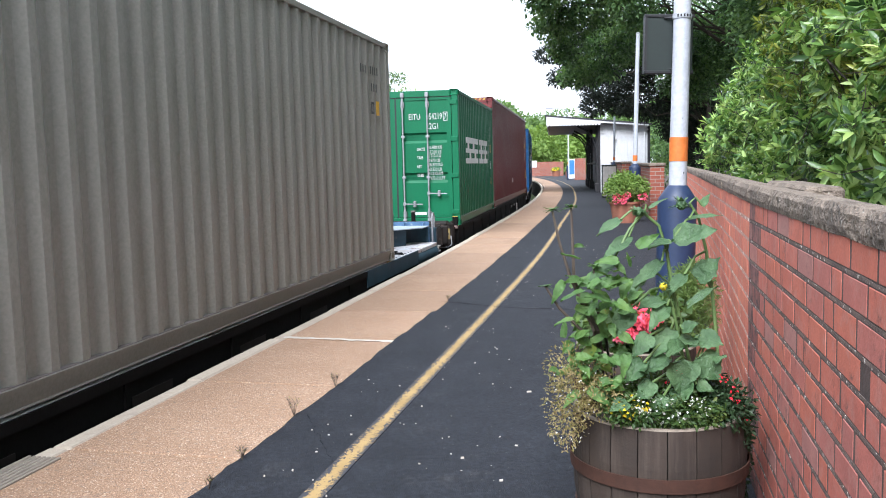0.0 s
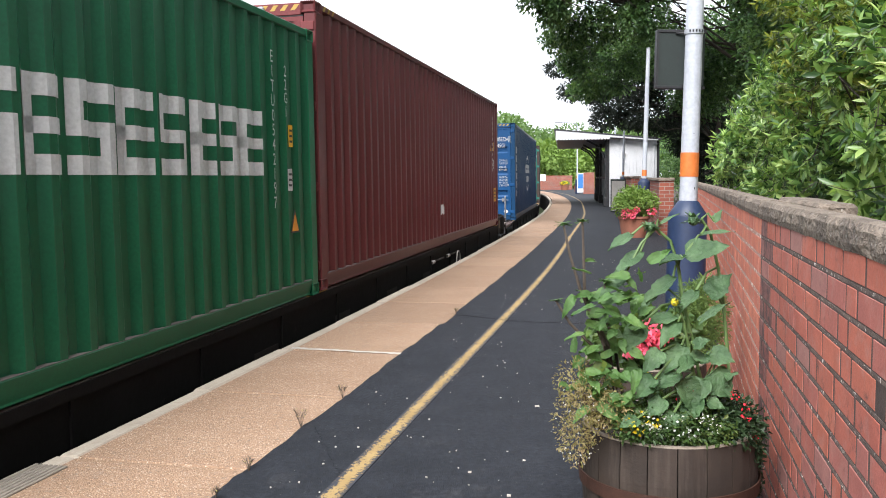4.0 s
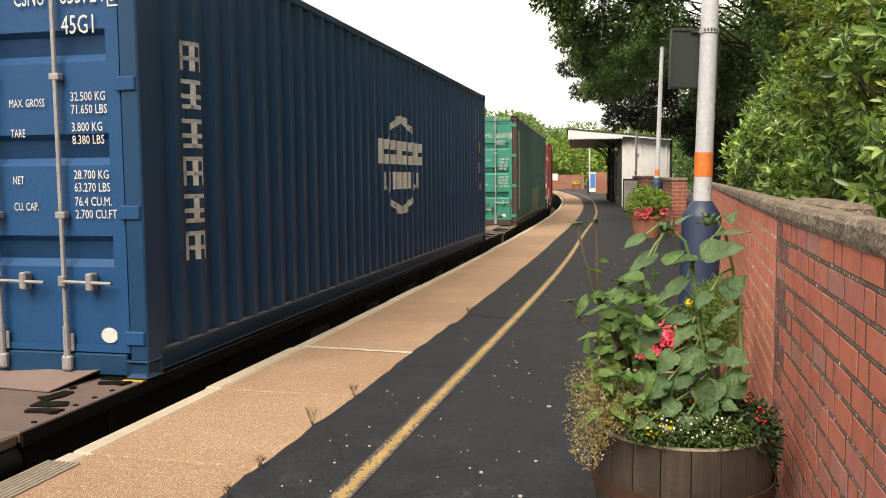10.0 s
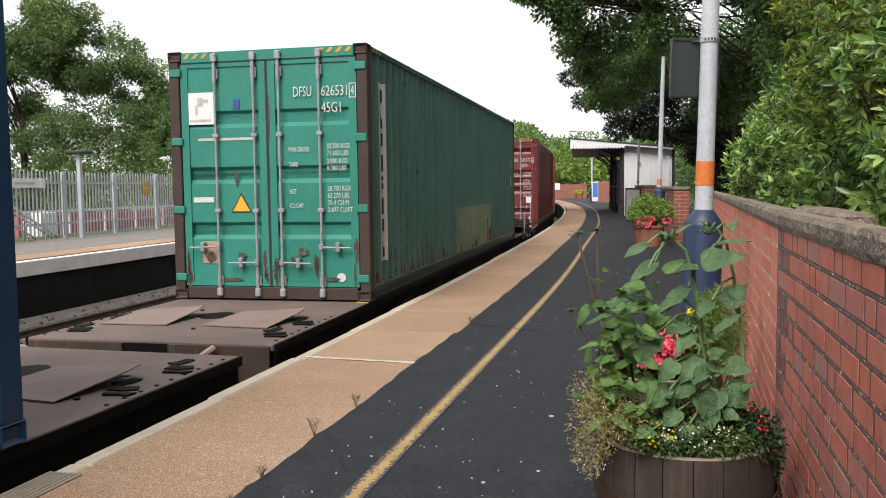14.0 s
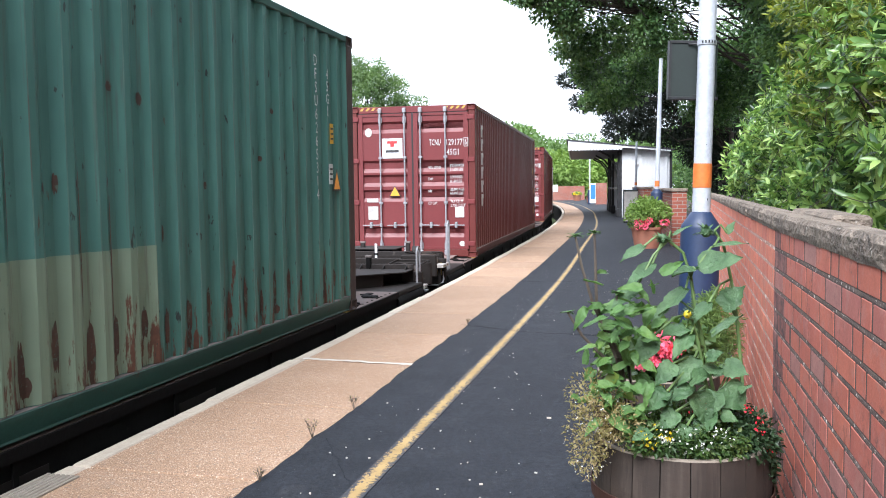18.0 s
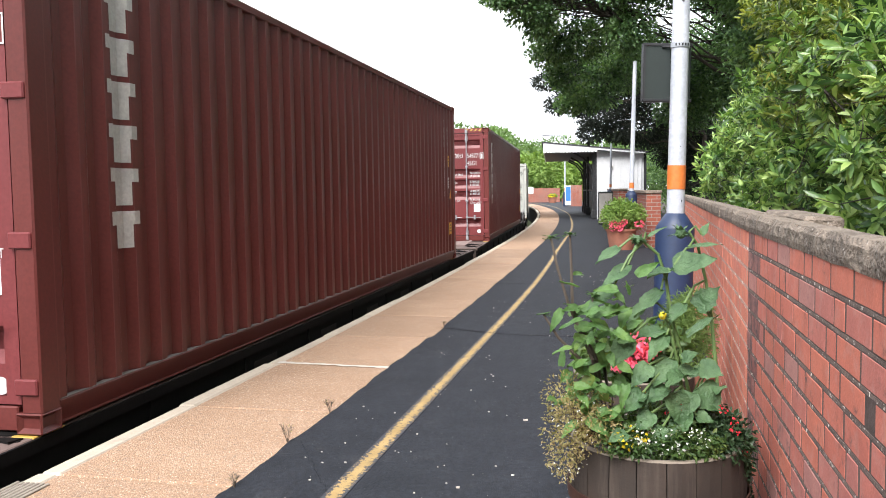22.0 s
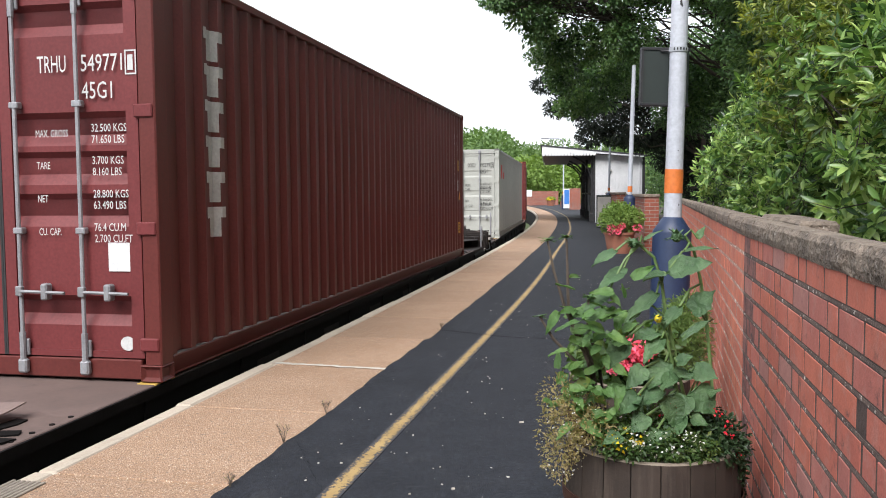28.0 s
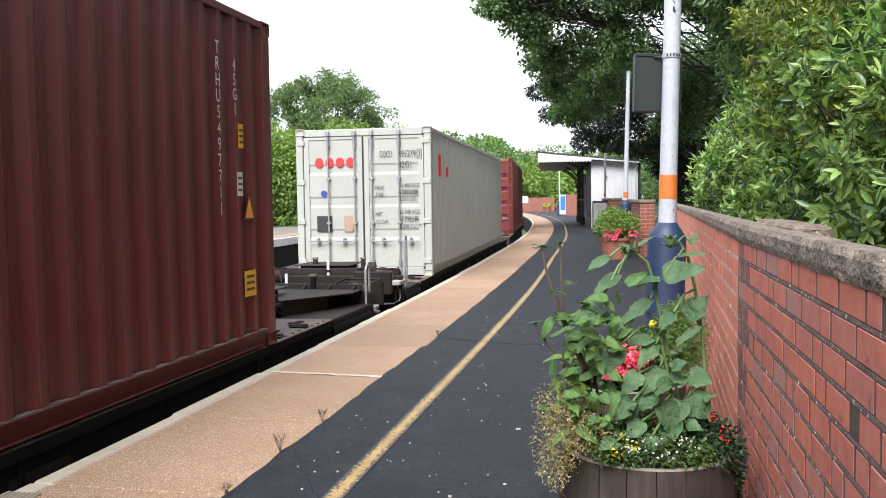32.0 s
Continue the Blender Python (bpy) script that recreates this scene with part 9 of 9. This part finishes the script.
# low crowded leaves between the sunflower stems
rr = random.Random(23)
low = thing("sunflower_seedlings", "crowded low sunflower leaves in the planter", "plant", Matrix.Translation((0.9, 2.95, 0.39)))
for k in range(20):
    b = Vector((rr.uniform(-0.14, 0.16), rr.uniform(-0.16, 0.06), rr.uniform(0.06, 0.34)))
    d = Vector((rr.uniform(-1, 1), rr.uniform(-1, 0.2), rr.uniform(-0.7, 0.3))).normalized()
    w = rr.uniform(0.035, 0.075)
    lf = part("leaf", heart_leaf(bmesh.new(), b, b + d * w * 1.35, w, UPV + Vector((rr.uniform(-0.6, 0.6), rr.uniform(-0.5, 0.5), rr.uniform(-0.3, 0.3))), rr.uniform(0, 0.3), rr.uniform(0, 0.2)), M["leaf_sun"], low)
    part("leaf_stalk", tube(bmesh.new(), [(b.x * 0.3, 0.05, 0.0), b * 0.6 + Vector((0, 0, 0.03)), b], 0.003, 5), M["stem"], lf)

# dahlia with tall seed heads
rr = random.Random(17)
dl = thing("dahlia_plant", "leafy dahlia with tall dry seed heads", "plant", Matrix.Translation((0.70, 2.98, 0.39)))
inv = dl.matrix_basis.inverted()
for pts in ([(0.70, 2.98, 0.38), (0.614, 2.920, 0.759), (0.531, 2.920, 0.949), (0.492, 2.920, 1.079), (0.469, 2.920, 1.187)], [(0.71, 2.98, 0.38), (0.628, 2.930, 0.757), (0.545, 2.930, 0.938), (0.541, 2.930, 1.077), (0.537, 2.930, 1.195)], [(0.70, 2.98, 0.38), (0.586, 2.900, 0.743), (0.488, 2.900, 0.844), (0.439, 2.900, 0.924)], [(0.72, 2.98, 0.38), (0.650, 2.920, 0.758), (0.610, 2.920, 0.879), (0.614, 2.920, 0.988)]):
    st = [inv @ Vector(p) for p in pts]
    s = part("stem", tube(bmesh.new(), st, [0.0085 - 0.0045 * i / (len(st) - 1) for i in range(len(st))], 6), M["stem_dark"], dl, "purple-brown stem")
    bm = bmesh.new()
    for k in range(14):
        a = rr.uniform(0, 6.28)
        d = Vector((math.cos(a), math.sin(a), rr.uniform(-0.3, 0.6))).normalized()
        heart_leaf(bm, st[-1], st[-1] + d * rr.uniform(0.018, 0.034), 0.013, Vector((0, 0, 1)))
    part("seed_head", bm, M["leaf_dahlia"], s)
for k in range(100):
    y = rr.uniform(2.80, 3.02)
    q = rr.random()
    b = Vector((0.49 + 0.23 * q + rr.uniform(-0.04, 0.06), y, rr.uniform(0.62, 0.96) if k % 3 else rr.uniform(0.55, 0.7) if k < 64 else rr.uniform(0.88, 1.06)))
    d = Vector((rr.uniform(-1, 0.9), rr.uniform(-0.8, 0.1), rr.uniform(-0.6, 0.5))).normalized()
    b, e = inv @ b, inv @ (b + d * rr.uniform(0.05, 0.10))
    part("leaf", heart_leaf(bmesh.new(), b, e, rr.uniform(0.03, 0.052), UPV + Vector((rr.uniform(-0.5, 0.5), rr.uniform(-0.4, 0.4), 0)), rr.uniform(0, 0.25), rr.uniform(0.05, 0.2)), M["leaf_dahlia"], dl)
lf = part("leaf", heart_leaf(bmesh.new(), inv @ Vector((0.595, 2.850, 0.718)), inv @ Vector((0.548, 2.840, 0.651)), 0.05, UPV), M["leaf_yellow"], dl, "yellowing leaf")
lf = part("leaf", heart_leaf(bmesh.new(), inv @ Vector((0.624, 2.850, 0.655)), inv @ Vector((0.663, 2.840, 0.625)), 0.04, UPV), M["leaf_yellow"], dl, "yellowing leaf")

rng = np.random.default_rng(71)


def cushion(name, label, blobs, count, lmin, lmax, ratio, mt, flowers=(), category="plant", upness=0.4):
    t = thing(name, label, category)
    part("foliage", blob_leaves("foliage", blobs, rng, count, lmin, lmax, ratio, mt, shell=0.15, clump=0.35, upness=upness), None, t)
    for nm, bl2, cnt, a, z, m2 in flowers:
        for q in bl2:
            part(nm, blob_leaves(nm, [q], rng, max(8, cnt // len(bl2)), a, z, 0.95, m2, shell=0.6, clump=0.72), None, t)
    return t


trailing = cushion("trailing_plant", "dry yellow-brown trailing plant spilling over the planter rim", [(0.57, 2.88, 0.58, 0.10, 0.10, 0.10), (0.51, 2.84, 0.53, 0.09, 0.09, 0.11), (0.49, 2.80, 0.46, 0.06, 0.06, 0.09), (0.61, 2.82, 0.54, 0.08, 0.08, 0.07), (0.53, 2.92, 0.63, 0.09, 0.09, 0.08)], 2900, 0.008, 0.018, 0.38, M["leaf_dry"], (("seed_fluff", [(0.50, 2.80, 0.50, 0.085, 0.08, 0.12), (0.54, 2.86, 0.60, 0.09, 0.09, 0.08)], 130, 0.004, 0.007, M["petal_white"]),))
for ob in trailing.children:
    if ob.name.startswith("seed_fluff"):
        tagged(ob, kind="stuff")
cushion("bedding_flowers", "low white and yellow bedding flowers", [(0.74, 2.80, 0.50, 0.13, 0.08, 0.055), (0.90, 2.78, 0.485, 0.13, 0.07, 0.05), (0.84, 2.92, 0.52, 0.2, 0.1, 0.07)], 3400, 0.012, 0.026, 0.5, M["leaf_small"], (("white_blossom", [(0.86, 2.76, 0.51, 0.12, 0.05, 0.04), (0.74, 2.79, 0.53, 0.05, 0.05, 0.03)], 170, 0.007, 0.012, M["petal_white"]), ("yellow_blossom", [(0.70, 2.78, 0.52, 0.06, 0.05, 0.03), (0.79, 2.98, 0.61, 0.05, 0.05, 0.03)], 110, 0.010, 0.016, M["petal_yellow"]), ("red_blossom", [(0.885, 2.86, 0.60, 0.03, 0.03, 0.035)], 60, 0.010, 0.016, M["petal_red"])))
# lowest dark leaf blobs are added to fill in the shade behind the barrel
cushion("fuchsia", "dark fuchsia with red flowers, low leaves added for shade", [(1.03, 2.92, 0.50, 0.09, 0.09, 0.09), (1.09, 2.90, 0.47, 0.08, 0.10, 0.09), (1.12, 2.92, 0.40, 0.05, 0.09, 0.10), (1.15, 3.04, 0.36, 0.06, 0.09, 0.12), (1.17, 3.08, 0.22, 0.06, 0.10, 0.15), (1.17, 3.14, 0.10, 0.06, 0.10, 0.10), (1.04, 2.80, 0.47, 0.06, 0.06, 0.05)], 4600, 0.014, 0.03, 0.5, M["leaf_dark"], (("red_blossom", [(1.07, 2.79, 0.53, 0.012, 0.01, 0.015), (1.11, 2.80, 0.46, 0.012, 0.01, 0.016), (1.06, 2.77, 0.565, 0.01, 0.01, 0.012), (1.03, 2.8, 0.6, 0.012, 0.01, 0.012)], 24, 0.007, 0.012, M["petal_red"]),))
cushion("geranium", "pink geranium in a half-barrel planter", [(0.98, 3.95, 0.56, 0.22, 0.2, 0.10), (1.12, 4.0, 0.60, 0.16, 0.16, 0.10)], 1500, 0.03, 0.055, 0.9, M["leaf_small"], (("pink_blossom", [(*(1.020, 3.750, 0.650), 0.07, 0.05, 0.05), (*(0.985, 3.750, 0.600), 0.05, 0.04, 0.04), (*(0.91, 3.750, 0.575), 0.03, 0.03, 0.03)], 620, 0.018, 0.03, M["petal_pink"]),))
pot = thing("plant_pot", "dark round plant pot beside the wall", "pot", pose(1.43, 4.45, 0))
part("pot_wall", lathe(bmesh.new(), [(0.10, 0), (0.15, 0.34), (0.165, 0.34), (0.165, 0.38), (0.14, 0.38), (0.13, 0.33), (0.001, 0.33)], 24), M["terracotta"], pot)
cushion("feathery_bush", "feathery yellow-green bush beside the wall", [(1.43, 4.40, 0.52, 0.13, 0.13, 0.17), (1.46, 4.38, 0.66, 0.10, 0.10, 0.16), (1.38, 4.40, 0.66, 0.08, 0.08, 0.12)], 4200, 0.025, 0.05, 0.12, M["leaf_rosemary"], upness=0.1)

# planter with a flowering bush farther along
tp = on_line(20.05, 2.98, 0.0)
pot = thing("planter_pot", "large round terracotta planter by the wall", "planter", tp)
part("pot_wall", lathe(bmesh.new(), [(0.26, 0), (0.33, 0.42), (0.35, 0.42), (0.35, 0.47), (0.31, 0.47), (0.3, 0.40), (0.001, 0.40)], 28), M["terracotta"], pot)
c = tp.translation
cushion("flowering_bush", "leafy bush with pink flowers in a planter", [(c.x - 0.15, c.y - 0.1, 0.72, 0.32, 0.3, 0.26), (c.x + 0.2, c.y, 0.74, 0.34, 0.3, 0.28), (c.x, c.y + 0.1, 0.88, 0.36, 0.3, 0.24)], 3600, 0.05, 0.085, 0.6, M["leaf_bright"], (("pink_blossom", [(c.x - 0.25, c.y - 0.32, 0.55, 0.1, 0.06, 0.1), (c.x - 0.05, c.y - 0.36, 0.62, 0.08, 0.05, 0.05), (c.x + 0.33, c.y - 0.3, 0.58, 0.09, 0.06, 0.05), (c.x - 0.12, c.y - 0.36, 0.50, 0.06, 0.05, 0.05)], 260, 0.035, 0.055, M["petal_pink"]),))
for s, o, mt, fl in ((81.5, 4.5, "terracotta", M["leaf_small"]), (93.0, 4.6, "terracotta", M["petal_yellow"])):
    tp = on_line(s, o, 0.0)
    pot = thing("planter_pot", "round planter at the far end of the platform", "planter", tp)
    part("pot_wall", lathe(bmesh.new(), [(0.36, 0), (0.46, 0.55), (0.48, 0.62), (0.42, 0.62), (0.40, 0.52), (0.001, 0.52)], 20), M[mt], pot)
    c = tp.translation
    cushion("potted_plant", "low plant in a far planter", [(c.x, c.y, 0.72, 0.5, 0.4, 0.26)], 700, 0.08, 0.14, 0.6, M["leaf_bright"], (("blossom", [(c.x - 0.1, c.y - 0.4, 0.76, 0.35, 0.1, 0.16)], 120, 0.06, 0.1, fl),))

# weeds at the edge of the slabs
for s, o, h in ((4.98, 1.03, 0.11), (5.62, 1.04, 0.09), (4.28, 1.06, 0.06), (3.92, 1.08, 0.05), (9.0, 1.05, 0.05)):
    wd = thing("weed", "small dry weed in the slab joint", "weed", on_line(s, o, 0.0), "weeds along the slab edge")
    bm = bmesh.new()
    for k in range(7):
        a = rr.uniform(0, 6.28)
        e = Vector((math.cos(a) * 0.35, math.sin(a) * 0.35, 1)).normalized() * h * rr.uniform(0.6, 1.1)
        tube(bm, [(0, 0, -0.004), e * 0.5, e], [0.0018, 0.0014, 0.0008], 4)
        for j in range(3):
            tube(bm, [e * rr.uniform(0.5, 0.9), e * 0.9 + Vector((rr.uniform(-0.02, 0.02), rr.uniform(-0.02, 0.02), 0.012))], 0.001, 4)
    part("stalk", bm, M["stem_dark"], wd)
    bm = bmesh.new()
    for k in range(10):
        p = Vector((rr.uniform(-0.3, 0.3) * h, rr.uniform(-0.3, 0.3) * h, rr.uniform(0.5, 1.0) * h))
        heart_leaf(bm, p, p + Vector((rr.uniform(-0.012, 0.012), rr.uniform(-0.012, 0.012), 0.006)), 0.005, Vector((0, 0, 1)))
    part("foliage", bm, M["leaf_dry"], wd)

cushion("potted_flowers", "low red flowers in a far planter", [(-8.0, 42.16, 0.62, 0.42, 0.42, 0.16)], 500, 0.08, 0.14, 0.6, M["leaf_small"], (("red_blossom", [(-8.15, 41.85, 0.72, 0.22, 0.1, 0.12)], 90, 0.06, 0.1, M["petal_red"]),))


# ---- bricks of the near wall: the closest ones singly, the rest joined ----
single = 0
joined = []
brick_cache = {}
rr = random.Random(91)
for wi, (m, length) in enumerate(brick_jobs):
    for a, b, c in bond(length, 14):
        z0 = c * COURSE + 0.0055
        near = (wi == 0 and a > 0.55) or (wi == 1 and b < 1.25)
        if near:
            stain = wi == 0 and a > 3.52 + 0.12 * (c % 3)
            key = (wi, stain, round(b - a, 3))
            if key not in brick_cache:
                brick_cache[key] = mesh_of("brick", bx(0, b - a, -0.10, 0.0, 0.0, BRICK_H, bevel=0.004), M["brick_stained" if stain else "brick" if wi == 0 else "brick_lit"])
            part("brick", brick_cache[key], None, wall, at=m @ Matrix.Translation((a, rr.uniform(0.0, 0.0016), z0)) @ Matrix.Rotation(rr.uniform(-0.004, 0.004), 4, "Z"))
            single += 1
        else:
            joined.append((wi, a, b, z0, rr.uniform(0.0, 0.003)))
vs, fs = [], []
for wi, a, b, z0, dy in joined:
    m = brick_jobs[wi][0]
    k = len(vs)
    for x, y, z in ((a, -0.05, z0), (b, -0.05, z0), (b, -0.05, z0 + BRICK_H), (a, -0.05, z0 + BRICK_H), (a + 0.003, dy, z0 + 0.003), (b - 0.003, dy, z0 + 0.003), (b - 0.003, dy, z0 + BRICK_H - 0.003), (a + 0.003, dy, z0 + BRICK_H - 0.003)):
        vs.append(m @ Vector((x, y, z)))
    fs += [(k + 5, k + 4, k + 7, k + 6), (k, k + 4, k + 5, k + 1), (k + 1, k + 5, k + 6, k + 2), (k + 2, k + 6, k + 7, k + 3), (k + 3, k + 7, k + 4, k)]
me = bpy.data.meshes.new("far_bricks")
me.from_pydata(vs, [], fs)
me.materials.append(M["brick_lit"])
fb = part("bricks", me, None, wall)
tagged(fb, "red bricks of the farther wall", kind="stuff")


# ---- motion of the train ----
def travelled(t):
    q = (t - 16) / 16
    return -1.2450 * q ** 6 + 0.8018 * q ** 5 + 2.7935 * q ** 4 - 1.9874 * q ** 3 - 6.4912 * q ** 2 + 50.4559 * q ** 1 - 0.0116


def motions():
    times = [float(i) for i in range(33)]
    for ob, mid, dy, dz in TRAIN:
        walk(ob, [(t, on_line(mid - travelled(t), TRACK_OFF, 0.0) @ Matrix.Translation((0, dy, dz))) for t in times])
    for ws, at in WHEELS:
        rows = []
        n = 230
        for i in range(n + 1):
            t = 32.0 * i / n
            rows.append((t, pose(*at) @ Matrix.Rotation(travelled(t) / 0.42, 4, "X")))
        walk(ws, rows)


motions()
